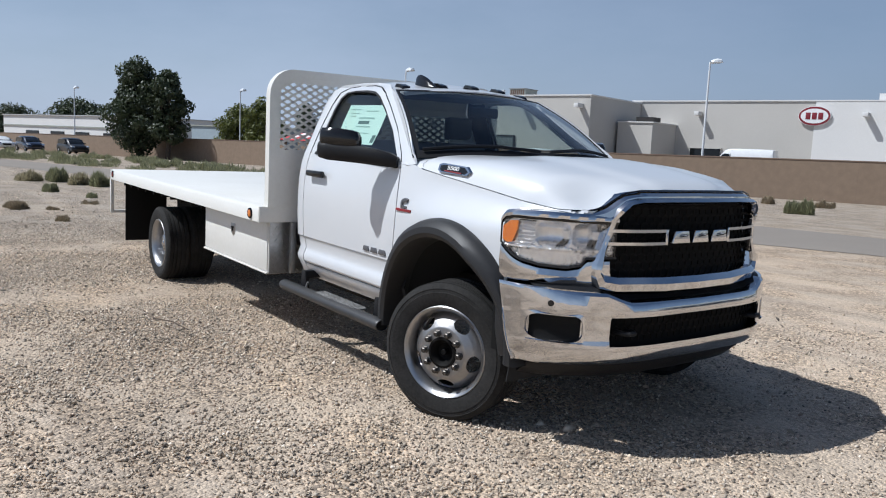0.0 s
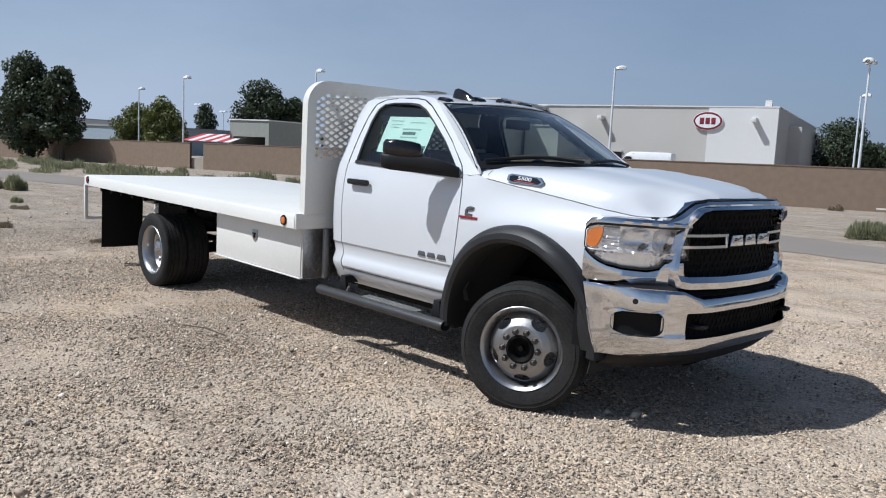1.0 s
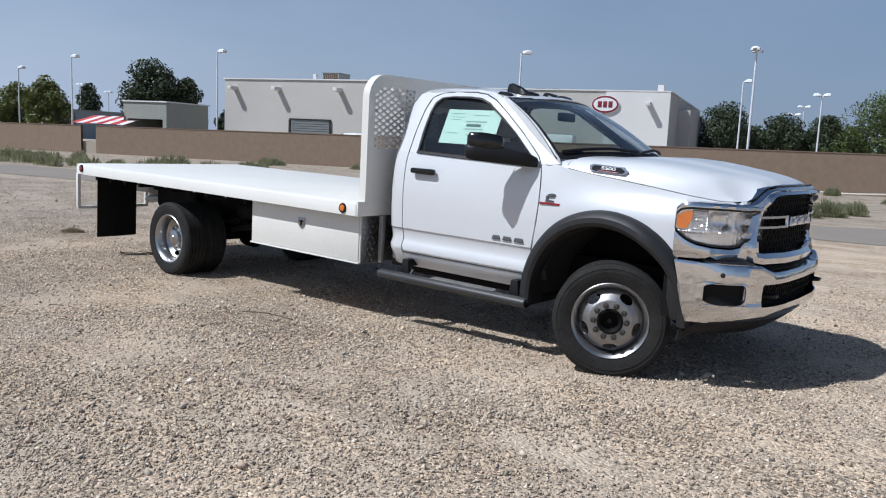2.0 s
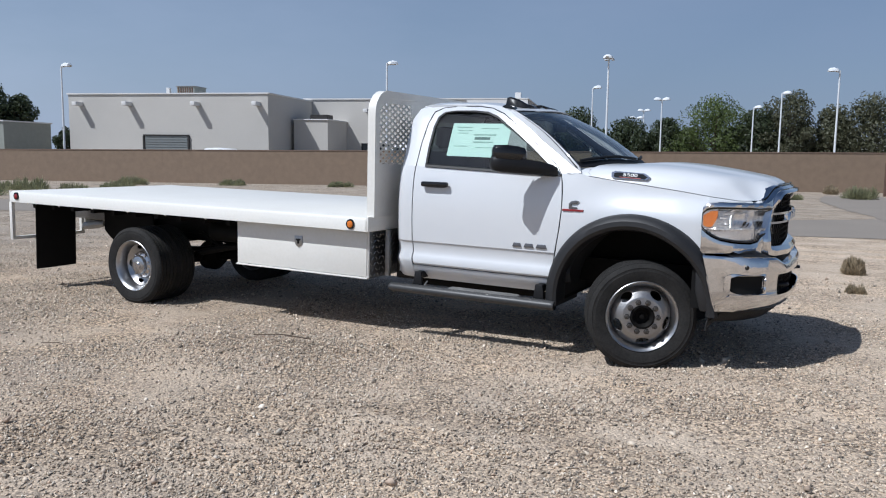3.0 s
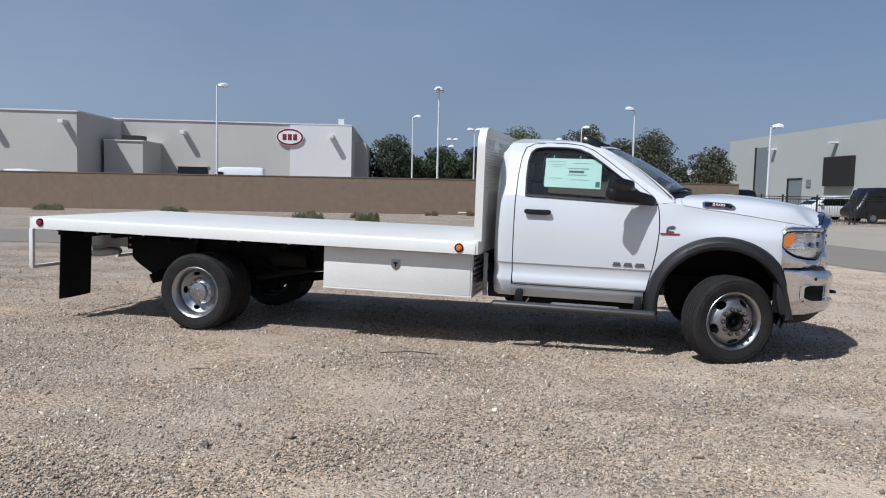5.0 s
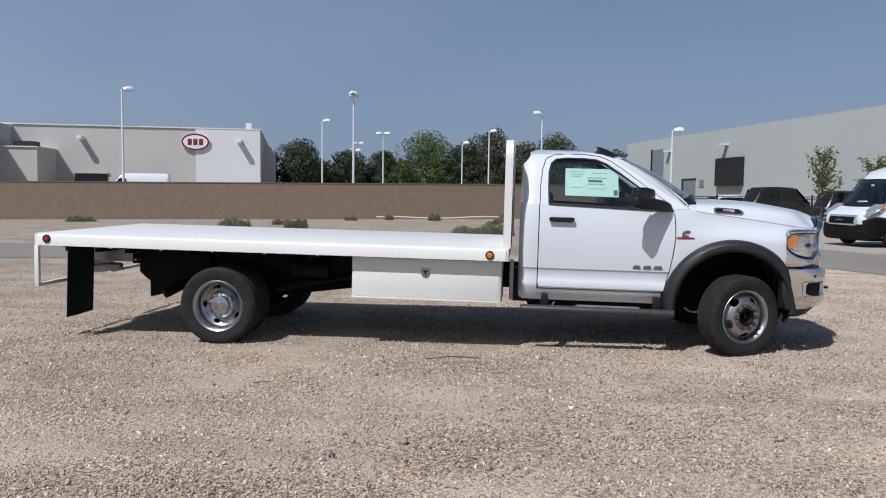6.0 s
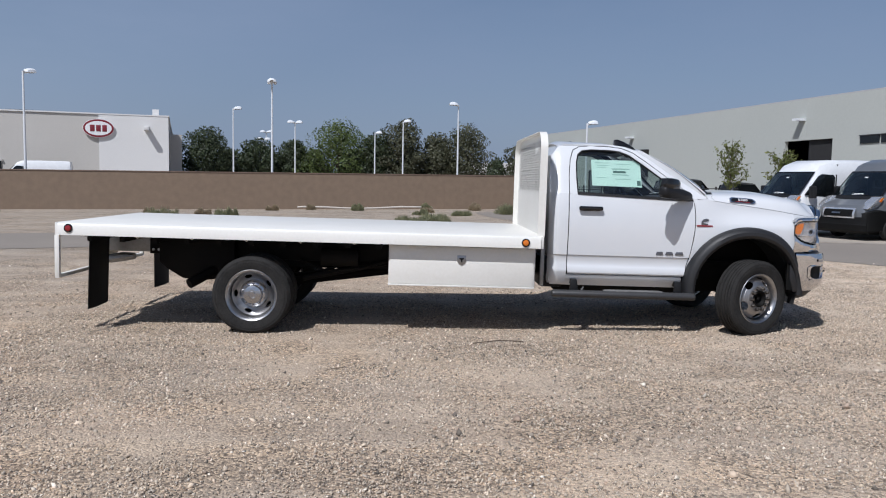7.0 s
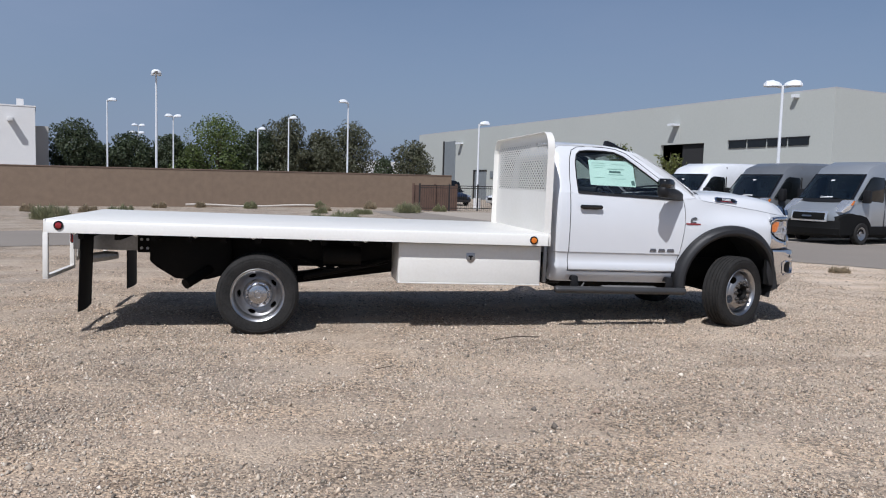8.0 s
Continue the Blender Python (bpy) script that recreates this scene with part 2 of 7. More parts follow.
def grid(rows, bm=None, wrap=False, skip=None):
    """A sheet through rows of points; skip(i, j) leaves a cell open."""
    bm = bm or bmesh.new()
    vs = [[bm.verts.new(p) for p in row] for row in rows]
    for i in range(len(vs) - 1):
        n = len(vs[i])
        for j in range(n if wrap else n - 1):
            if skip and skip(i, j):
                continue
            q = (vs[i][j], vs[i][(j + 1) % n], vs[i + 1][(j + 1) % n], vs[i + 1][j])
            if len(set(q)) == 4:
                bm.faces.new(q)
    return bm


def sheet(rows, thick=0.012, **k):
    bm = grid(rows, **k)
    bmesh.ops.remove_doubles(bm, verts=bm.verts[:], dist=1e-5)
    bmesh.ops.recalc_face_normals(bm, faces=bm.faces[:])
    bmesh.ops.solidify(bm, geom=bm.faces[:], thickness=thick)
    return bm


def box(x0, x1, y0, y1, z0, z1, bevel=0.0, bm=None, segs=2):
    own = bmesh.new()
    bmesh.ops.create_cube(own, size=1, matrix=Matrix.Translation(((x0 + x1) / 2, (y0 + y1) / 2, (z0 + z1) / 2)) @ Matrix.Diagonal((x1 - x0, y1 - y0, z1 - z0, 1)))
    if bevel:
        bmesh.ops.bevel(own, geom=own.edges[:], offset=bevel, segments=segs, affect="EDGES", profile=0.5)
    return merge(bm, own)


def merge(bm, own):
    if bm is None:
        return own
    me = bpy.data.meshes.new("tmp")
    own.to_mesh(me)
    own.free()
    bm.from_mesh(me)
    bpy.data.meshes.remove(me)
    return bm


def tube(points, radius, segs=10, bm=None, taper=None):
    """A round bar through points."""
    rows = []
    pts = [Vector(p) for p in points]
    for i, p in enumerate(pts):
        d = (pts[min(i + 1, len(pts) - 1)] - pts[max(i - 1, 0)]).normalized()
        a = d.orthogonal().normalized() if i == 0 else (a - d * a.dot(d)).normalized()
        b = d.cross(a)
        r = radius if taper is None else taper[i]
        rows.append([p + (a * math.cos(2 * math.pi * k / segs) + b * math.sin(2 * math.pi * k / segs)) * r for k in range(segs)])
    own = grid(rows, wrap=True)
    own.verts.ensure_lookup_table()
    n = len(own.verts)
    own.faces.new([own.verts[k] for k in range(segs)])
    own.faces.new([own.verts[n - segs + k] for k in range(segs)])
    return merge(bm, own)


def turned(profile, segs=48, bm=None, closed=False):
    """A body of revolution about the y axis from (radius, y) points."""
    rows = [[(r * math.cos(2 * math.pi * k / segs), y, r * math.sin(2 * math.pi * k / segs)) for k in range(segs)] for r, y in profile]
    if closed:
        rows.append(rows[0])
    own = grid(rows, wrap=True)
    bmesh.ops.remove_doubles(own, verts=own.verts[:], dist=1e-5)
    return merge(bm, own)


def prism(outline, y0, y1, bevel=0.0, axis="y", bm=None):
    """A plate from a closed outline: (x, z) drawn out along y, (y, z) along x, or (x, y) along z."""
    place = {"y": lambda p, d: (p[0], d, p[1]), "x": lambda p, d: (d, p[0], p[1]), "z": lambda p, d: (p[0], p[1], d)}[axis]
    own = bmesh.new()
    a = [own.verts.new(place(p, y0)) for p in outline]
    b = [own.verts.new(place(p, y1)) for p in outline]
    own.faces.new(a), own.faces.new(b)
    for i in range(len(a)):
        own.faces.new((a[i], a[(i + 1) % len(a)], b[(i + 1) % len(a)], b[i]))
    if bevel:
        bmesh.ops.recalc_face_normals(own, faces=own.faces[:])
        bmesh.ops.bevel(own, geom=own.edges[:], offset=bevel, segments=2, affect="EDGES", profile=0.5)
    return merge(bm, own)


def rounded(x0, x1, z0, z1, r, n=4):
    """The outline of a rectangle with round corners."""
    out = []
    for cx, cz, a in ((x1 - r, z1 - r, 0), (x0 + r, z1 - r, 90), (x0 + r, z0 + r, 180), (x1 - r, z0 + r, 270)):
        out += [(cx + r * math.cos(radians(a + 90 * k / n)), cz + r * math.sin(radians(a + 90 * k / n))) for k in range(n + 1)]
    return out


def thing(name, label, category, m=None, group="", kind=""):
    """An Empty that carries a thing's parts."""
    ob = new(name)
    ob.empty_display_size = 0.2
    if m is not None:
        ob.matrix_basis = m
    return tagged(ob, label, category, group, kind)


# plan axes of the lots and buildings round about
GA = radians(17)


def uv(u, v):
    return (u * math.cos(GA) - v * math.sin(GA), u * math.sin(GA) + v * math.cos(GA))


def to_uv(x, y):
    return (x * math.cos(GA) + y * math.sin(GA), -x * math.sin(GA) + y * math.cos(GA))


def smooth(a, b, x):
    t = min(1, max(0, (x - a) / (b - a)))
    return t * t * (3 - 2 * t)


def ground_z(x, y):
    """The lie of the land: flat round the truck, falling a little to the block wall."""
    u, v = to_uv(x, y)
    t = max(0.0, min(1.0, (v - 4) / 38)) ** 1.3
    return -t * (0.38 - 0.0052 * max(-90, min(40, u))) - 0.024 + 0.0053 * max(-8, min(4, x)) * smooth(-9, -3, y) * smooth(12, 5, v)


# ---------------------------------------------------------------- the flatbed truck
RAKE = math.atan(0.0138)
truck = thing("flatbed_truck", "white regular-cab flatbed truck with chrome bumper parked on gravel", "truck",
              Matrix.Translation((0, -0.02, -0.016)) @ Matrix.Rotation(RAKE, 4, "Y"))


def tz(x, z):
    """Height in the truck's own raked frame of a height over the ground."""
    return z + 0.016 + 0.0138 * x


WIDTH = [(0.46, 0.860), (0.50, 0.895), (0.545, 0.915), (0.575, 0.925), (0.60, 0.946), (0.625, 0.955), (0.645, 0.950), (0.67, 0.938), (0.70, 0.928), (0.74, 0.933), (0.781, 0.945), (0.790, 0.954), (0.90, 0.962), (1.05, 0.966), (1.15, 0.964), (1.30, 0.950), (1.40, 0.928), (1.43, 0.915), (1.55, 0.862), (1.70, 0.792), (1.84, 0.722), (1.88, 0.695), (1.91, 0.66), (1.935, 0.60)]


def half(x, z):
    """Half the body's width at a station and height."""
    w = ip(z, WIDTH)
    w -= 0.03 * smooth(-1.5, -0.9, x) * smooth(1.43, 1.62, z)
    w += 0.022 * math.exp(-((x - 0.05) / 0.42) ** 2) * smooth(1.36, 1.1, z)
    if x > 0.30:
        w -= 0.42 * (x - 0.30) ** 2
    if x < -2.0:
        d = min(1, (-2.0 - x) / 0.12)
        w -= 0.12 * (1 - math.sqrt(max(0, 1 - d * d)))
    return w


def side_sheet(xs, lo, hi, s, n=14, thick=0.012, out=0.0, zs=None):
    """A panel of the body's flank between two curves over x."""
    rows = []
    for x in xs:
        a, b = lo(x), hi(x)
        rows.append([(x, s * (half(x, z) + out), z) for z in (zs(a, b) if zs else np.linspace(a, b, n))])
    return sheet(rows, thick)


def seam(z):
    """The shut line between door and fender."""
    return ip(z, [(0.50, -0.685), (0.60, -0.668), (0.80, -0.622), (1.00, -0.590), (1.15, -0.578), (1.30, -0.583), (1.38, -0.598), (1.42, -0.612)])


BELT = [(-2.12, 1.432), (-1.83, 1.428), (-0.60, 1.388)]
# half outlines of the side window and of the greenhouse round it
WIN = [(-1.836, 1.424), (-1.846, 1.60), (-1.842, 1.755), (-1.820, 1.838), (-1.772, 1.878), (-1.67, 1.891), (-1.48, 1.891), (-1.360, 1.881), (-1.258, 1.844), (-1.122, 1.757), (-0.922, 1.618), (-0.672, 1.438), (-0.632, 1.392), (-1.0, 1.404), (-1.4, 1.418)]
DOOR_TOP = [(-1.925, 1.4305), (-1.922, 1.62), (-1.905, 1.78), (-1.872, 1.878), (-1.80, 1.916), (-1.68, 1.928), (-1.47, 1.928), (-1.335, 1.914), (-1.216, 1.870), (-1.078, 1.780), (-0.882, 1.640), (-0.648, 1.468), (-0.606, 1.412)]
SHELL = [(-2.118, 1.4305), (-2.112, 1.66), (-2.085, 1.82), (-2.03, 1.903), (-1.94, 1.942), (-1.72, 1.950), (-1.46, 1.948), (-1.29, 1.930), (-1.17, 1.888), (-1.03, 1.795), (-0.83, 1.655), (-0.56, 1.486), (-0.45, 1.425)]


def ring(inner, outer, s, out=0.0, thick=0.02):
    rows = []
    for f in np.linspace(0, 1, 5):
        rows.append([(a[0] + (b[0] - a[0]) * f, s * (half(a[0] + (b[0] - a[0]) * f, a[1] + (b[1] - a[1]) * f) + out), a[1] + (b[1] - a[1]) * f) for a, b in zip(inner, outer)])
    return sheet(rows, thick)


def offset(line, d):
    """A polyline moved a little inward towards its middle."""
    cx, cz = -1.35, 1.62
    return [(x + (cx - x) / math.hypot(cx - x, cz - z) * d, z + (cz - z) / math.hypot(cx - x, cz - z) * d) for x, z in line]


def hood_edge(x):
    return ip(x, [(-0.45, 0.915), (-0.3, 0.912), (0.0, 0.908), (0.3, 0.893), (0.5, 0.868), (0.7, 0.80), (0.80, 0.745), (0.9, 0.68)]), ip(x, [(-0.45, 1.415), (-0.36, 1.40), (-0.2, 1.378), (0.0, 1.355), (0.3, 1.318), (0.5, 1.288), (0.7, 1.262), (0.85, 1.268), (0.95, 1.27)])


for s, side in ((-1, "right"), (1, "left")):
    # door with its window frame, glass, handle and mirror
    zz = lambda a, b: [a, a + 0.012, 0.60, 0.64, 0.67, 0.70, 0.76, 0.780, 0.784, 0.790, 0.80, 0.86, 0.95, 1.05, 1.15, 1.25, 1.34, b]
    rows = []
    for f in np.linspace(0, 1, 18):
        row = []
        for z in zz(0.585, 0):
            if z == 0:
                z = ip(-1.92 + f * 1.335, BELT)
            x = -1.92 + f * (seam(z) - 0.006 + 1.92)
            if z < 0.64:
                x += 0.006 * (1 - f) ** 8
            row.append((x, s * half(x, z), z))
        rows.append(row)
    door = part("door", sheet(rows), WHITE, truck, "white cab door with body crease")
    part("window_frame", ring(WIN[:13], offset(DOOR_TOP, 0.007), s), WHITE, door)
    part("frame_seal", tube([(x, s * (half(x, z) + 0.001), z) for x, z in [(a[0] + (b[0] - a[0]) * k / 4, a[1] + (b[1] - a[1]) * k / 4) for a, b in zip(offset(DOOR_TOP, 0.003), offset(DOOR_TOP, 0.003)[1:]) for k in range(4)]], 0.0036, 5), BLACK, door)
    part("window_seal", ring(offset(WIN[:13], 0.016), WIN[:13], s, -0.006, 0.012), BLACK, door)
    part("belt_moulding", sheet([[(x, s * (half(x, z0 + dz) + o), z0 + dz) for dz, o in ((-0.002, 0.003), (0.002, 0.012), (0.020, 0.010), (0.026, -0.004))] for x, z0 in [(x, ip(x, BELT) - 0.002) for x in np.linspace(-1.83, -0.645, 14)]], 0.006), BLACK, door)
    pane = [[(x, s * (half(x, z) - 0.022), z) for z in np.linspace(ip(x, BELT) - 0.03, ip(x, [(-1.85, 1.83), (-1.775, 1.89), (-1.5, 1.90), (-1.335, 1.882), (-1.12, 1.768), (-0.672, 1.448), (-0.64, 1.40)]), 8)] for x in np.linspace(-1.836, -0.652, 16)]
    pn = part("door_glass", grid(pane), GLASS, door)
    pn.visible_shadow = False
    bm = prism(rounded(-1.826, -1.575, 1.262, 1.306, 0.018), s * 0.968, s * 1.000, 0.006)
    h = part("door_handle", bm, GLOSS_BLACK, door, "black pull handle")
    part("handle_cup", prism(rounded(-1.80, -1.60, 1.256, 1.30, 0.02), s * 0.9575, s * 0.966, 0.002), BLACK, h)
    # emblem blocks on the lower door
    for x0, x1 in ((-0.985, -0.905), (-0.885, -0.800), (-0.782, -0.690)):
        bm = prism([(x0, 0.815), (x1, 0.815), (x1 - 0.012, 0.848), (x0 + 0.012, 0.848)], s * 0.955, s * 0.966, 0.002)
        part("door_emblem", bm, EMBLEM, door, "small dark silver emblem block")
    # tow mirror
    def mirror_row(f, hgt, thk, zc):
        cx, cy = -0.645 - 0.36 * f, 0.925 + 0.315 * f
        return [(cx + 0.66 * thk * a, s * (cy + 0.75 * thk * a), zc + hgt * b) for a, b in ((1, -0.6), (1, 0.5), (0.7, 0.95), (-0.7, 0.95), (-1, 0.5), (-1, -0.6), (-0.7, -1), (0.7, -1))]

    def capped(rows):
        bm = grid(rows, wrap=True)
        for row in (0, len(rows) - 1):
            bm.verts.ensure_lookup_table()
            bm.faces.new([bm.verts[row * 8 + k] for k in range(8)])
        return bm

    shell = part("mirror_shell", capped([mirror_row(*r) for r in ((0.0, 0.030, 0.030, 1.425), (0.10, 0.044, 0.052, 1.435), (0.35, 0.052, 0.056, 1.452), (0.65, 0.056, 0.060, 1.464), (0.98, 0.058, 0.060, 1.474), (1.10, 0.050, 0.050, 1.480), (1.13, 0.030, 0.03, 1.482))]), BLACK, door, "long black tow mirror housing", angle=50)
    part("mirror_head", capped([mirror_row(*r) for r in ((0.54, 0.026, 0.03, 1.540), (0.58, 0.050, 0.046, 1.546), (0.69, 0.058, 0.055, 1.550), (0.89, 0.062, 0.058, 1.555), (1.06, 0.058, 0.050, 1.556), (1.10, 0.034, 0.028, 1.555))]), GLOSS_BLACK, shell, angle=50)
    bm = bmesh.new()
    q = [(-0.645 - 0.36 * f - 0.66 * 0.063, s * (0.925 + 0.315 * f - 0.75 * 0.063), z) for f, z in ((0.64, 1.51), (1.02, 1.52), (1.02, 1.595), (0.64, 1.585))]
    bm.faces.new([bm.verts.new(v) for v in q])
    part("mirror_glass", bm, CHROME, shell)
    # flank behind the door and over it
    q = side_sheet(np.linspace(-2.119, -1.930, 12), lambda x: 0.50, lambda x: 1.430, s, zs=lambda a, b: [0.47, 0.50, 0.545, 0.60, 0.635, 0.70, 0.76, 0.780, 0.784, 0.790, 0.80, 0.95, 1.1, 1.25, 1.36, b])
    part("rear_quarter_panel", q, WHITE, truck)
    # near-black sheets behind the shut lines: the gaps' shade is put in as colour
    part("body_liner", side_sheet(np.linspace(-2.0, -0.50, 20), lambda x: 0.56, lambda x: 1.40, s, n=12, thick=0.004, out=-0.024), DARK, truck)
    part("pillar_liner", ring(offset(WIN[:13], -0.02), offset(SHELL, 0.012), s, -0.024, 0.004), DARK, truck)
    part("greenhouse_pillar", ring(DOOR_TOP, SHELL, s), WHITE, truck)
    rows = [[(x, s * (half(x, z) - (0.0 if z > 0.5 else 0.02)), z) for z in (0.455, 0.475, 0.50, 0.53, 0.565, 0.575)] for x in np.linspace(-2.08, -0.69, 10)]
    part("rocker_panel", sheet(rows), WHITE, truck)
    # fender
    CX, CZ = -0.012, 0.466

    def arch(x, r=0.575):
        d = r * r - (x - CX) ** 2
        return CZ + math.sqrt(d) if d > 0 else 0.50

    def fender_hi(x):
        return hood_edge(x)[1] - 0.004 if x > -0.36 else ip(x, [(-0.60, 1.412), (-0.50, 1.43), (-0.42, 1.415), (-0.36, 1.396)])

    rows = []
    for f in np.linspace(0, 1, 40):
        row = []
        for g in np.linspace(0, 1, 14):
            x1 = 0.505
            zt = fender_hi(-0.58 + f * (x1 + 0.58))
            xa = -0.665 + f * (x1 + 0.665)
            zl = max(arch(xa), 0.50)
            z = zl + (zt - zl) * g
            xs = seam(z) + 0.004
            x = xs + (x1 - xs) * f
            z = max(z, arch(x) if abs(x - CX) < 0.575 else 0.5)
            he, hz = hood_edge(x)
            w = half(x, z)
            k = smooth(1.12, hz, z) * smooth(-0.62, -0.15, x)
            row.append((x, s * (w + (he - w) * k), z))
        rows.append(row)
    fender = part("fender", sheet(rows), WHITE, truck, "white front fender")
    rows = []
    for x in np.linspace(0.500, 0.825, 14):
        he, hz = hood_edge(x)
        plan = he + 0.035
        rows.append([(x, s * (plan + (he - plan) * g), 1.214 + (hz - 0.004 - 1.214) * g) for g in np.linspace(0, 1, 6)])
    part("fender_nose", sheet(rows), WHITE, fender)
    # black flare round the wheel opening
    rows = []
    for a in np.linspace(188, -4, 49):
        c, d = math.cos(radians(a)), math.sin(radians(a))
        row = []
        for r, y in ((0.545, 0.90), (0.548, 1.030), (0.560, 1.062), (0.585, 1.078), (0.620, 1.075), (0.650, 1.052), (0.668, 1.010), (0.672, 0.93)):
            x, z = CX + r * c, CZ + r * d
            if z < 0.88:
                x = min(x, 0.494 + 0.27 * (0.87 - z))
            row.append((x, s * (y - 0.10 * smooth(0.25, 0.62, x) - 0.04 * smooth(-0.3, -0.7, x)), z))
        rows.append(row)
    flare = part("wheel_flare", sheet(rows, 0.008), FLARE, truck, "matte black plastic wheel flare")
    part("flare_leg", prism([(0.45, 0.84), (0.505, 0.862), (0.535, 0.72), (0.598, 0.50), (0.596, 0.468), (0.50, 0.46), (0.46, 0.60)], s * 0.86, s * 0.972, 0.010), FLARE, flare)
    rows = [[(CX + 0.57 * math.cos(radians(a)), s * y, CZ + 0.57 * math.sin(radians(a))) for y in (0.30, 0.60, 0.80, 0.93)] for a in np.linspace(183, -15, 24)]
    part("wheel_well", sheet(rows, 0.006), DARK, flare)
    part("splash_shield", box(-0.66, -0.635, min(s * 0.32, s * 0.90), max(s * 0.32, s * 0.90), 0.34, 0.60, 0.006), BLACK, flare)
    # engine and model badges
    b = part("fender_badge", prism(rounded(-0.570, -0.400, 1.127, 1.143, 0.003), s * 0.958, s * 0.976, 0.002), BADGE_RED, fender, "small red and chrome engine badge")
    part("badge_mark", prism([(-0.520, 1.147), (-0.452, 1.147), (-0.452, 1.160), (-0.498, 1.164), (-0.498, 1.182), (-0.455, 1.186), (-0.440, 1.205), (-0.470, 1.212), (-0.500, 1.204), (-0.518, 1.186)], s * 0.955, s * 0.974, 0.002), EMBLEM, b)

# hood with a raised middle
rows = []
ys = [0.0, 0.12, 0.24, 0.34, 0.40, 0.44, 0.52, 0.62, 0.72, 0.78, 0.84, 0.88, 0.915, 0.945, 0.965, 0.985, 1.0]
for f in [0, 0.03, 0.08] + list(np.linspace(0.15, 0.9, 16)) + [0.94, 0.97, 0.99, 1.0]:
    row = []
    for q in [-y for y in ys[:0:-1]] + ys:
        a = abs(q)
        x = -0.38 + f * 1.30
        for _ in range(3):
            he, hz = hood_edge(x)
            y = a * he
            xr = -0.30 - 0.08 * smooth(0.5, 0.9, y)
            xf = 0.905 - 0.13 * y * y
            x = xr + (xf - xr) * f
        zc = ip(x, [(-0.4, 1.492), (-0.1, 1.500), (0.1, 1.499), (0.3, 1.486), (0.5, 1.458), (0.7, 1.426), (0.85, 1.398), (0.905, 1.380)])
        dome = 0.018 * (1 - smooth(0.34, 0.50, a)) * smooth(-0.25, 0.1, x)
        fall = ip(a, [(0, 0), (0.44, 0.004), (0.62, 0.02), (0.74, 0.06), (0.84, 0.155), (0.90, 0.27), (0.945, 0.44), (0.975, 0.66), (1.0, 1.0)])
        z = zc + dome + (hz - zc) * fall if a < 1 else hz
        dip = ip(y, [(0.42, 9.0), (0.46, 1.380), (0.535, 1.362), (0.58, 1.332), (0.63, 1.294), (0.69, 1.268), (0.75, 1.266)])
        z += min(0.0, dip - z) * smooth(0.80, 0.99, f)
        if f > 0.9:
            z -= 0.02 * ((f - 0.9) / 0.1) ** 2 * (1 - fall)
        row.append((x, math.copysign(y, q), z))
    rows.append(row)
hood = part("hood", sheet(rows, 0.015), WHITE, truck, "white hood with a raised centre")
for s in (-1, 1):
    def on_side(x, z, o):
        x, z = -0.076 + (x + 0.04) * 0.96, 1.413 + (z - 1.411) * 0.92
        he, hz = hood_edge(x)
        t = (z - hz) / 0.10
        return (x, s * (he + 0.004 - 0.038 * t + o), z)
    out = [(-0.185, 1.436), (-0.155, 1.447), (0.075, 1.434), (0.118, 1.402), (0.095, 1.379), (-0.155, 1.389), (-0.182, 1.400)]
    def plate(pts, o0, o1):
        own = bmesh.new()
        a = [own.verts.new(on_side(x, z, o0)) for x, z in pts]
        b = [own.verts.new(on_side(x, z, o1)) for x, z in pts]
        own.faces.new(a), own.faces.new(b)
        for i in range(len(a)):
            own.faces.new((a[i], a[(i + 1) % len(a)], b[(i + 1) % len(a)], b[i]))
        return own
    hb = part("hood_badge", plate(out, -0.008, 0.010), CHROME, hood, "chrome-edged model badge")
    shrink = [(-0.04 + (x + 0.04) * 0.86, 1.411 + (z - 1.411) * 0.72) for x, z in out]
    part("badge_face", plate(shrink, 0.0, 0.0125), GLOSS_BLACK, hb)
    part("badge_stripe", plate([(-0.115, 1.397), (0.045, 1.388), (0.050, 1.394), (-0.12, 1.403)], 0.005, 0.0145), BADGE_RED, hb)
    txt = bpy.data.curves.new("numerals", "FONT")
    txt.body, txt.size, txt.extrude, txt.align_x = "5500", 0.040, 0.002, "CENTER"
    holder = new("numerals", txt)
    bpy.context.view_layer.update()
    me = bpy.data.meshes.new_from_object(holder.evaluated_get(bpy.context.evaluated_depsgraph_get()))
    bpy.data.objects.remove(holder)
    for v in me.vertices:
        x, z = -0.035 + v.co.x * 1.45 * -s, 1.4065 + v.co.y * 0.85 - 0.07 * v.co.x * -s
        v.co = on_side(x, z, 0.0145 + v.co.z)
    me.materials.clear()
    me.materials.append(SIGN_WHITE)
    num = new("numerals", me)
    num.parent = hb

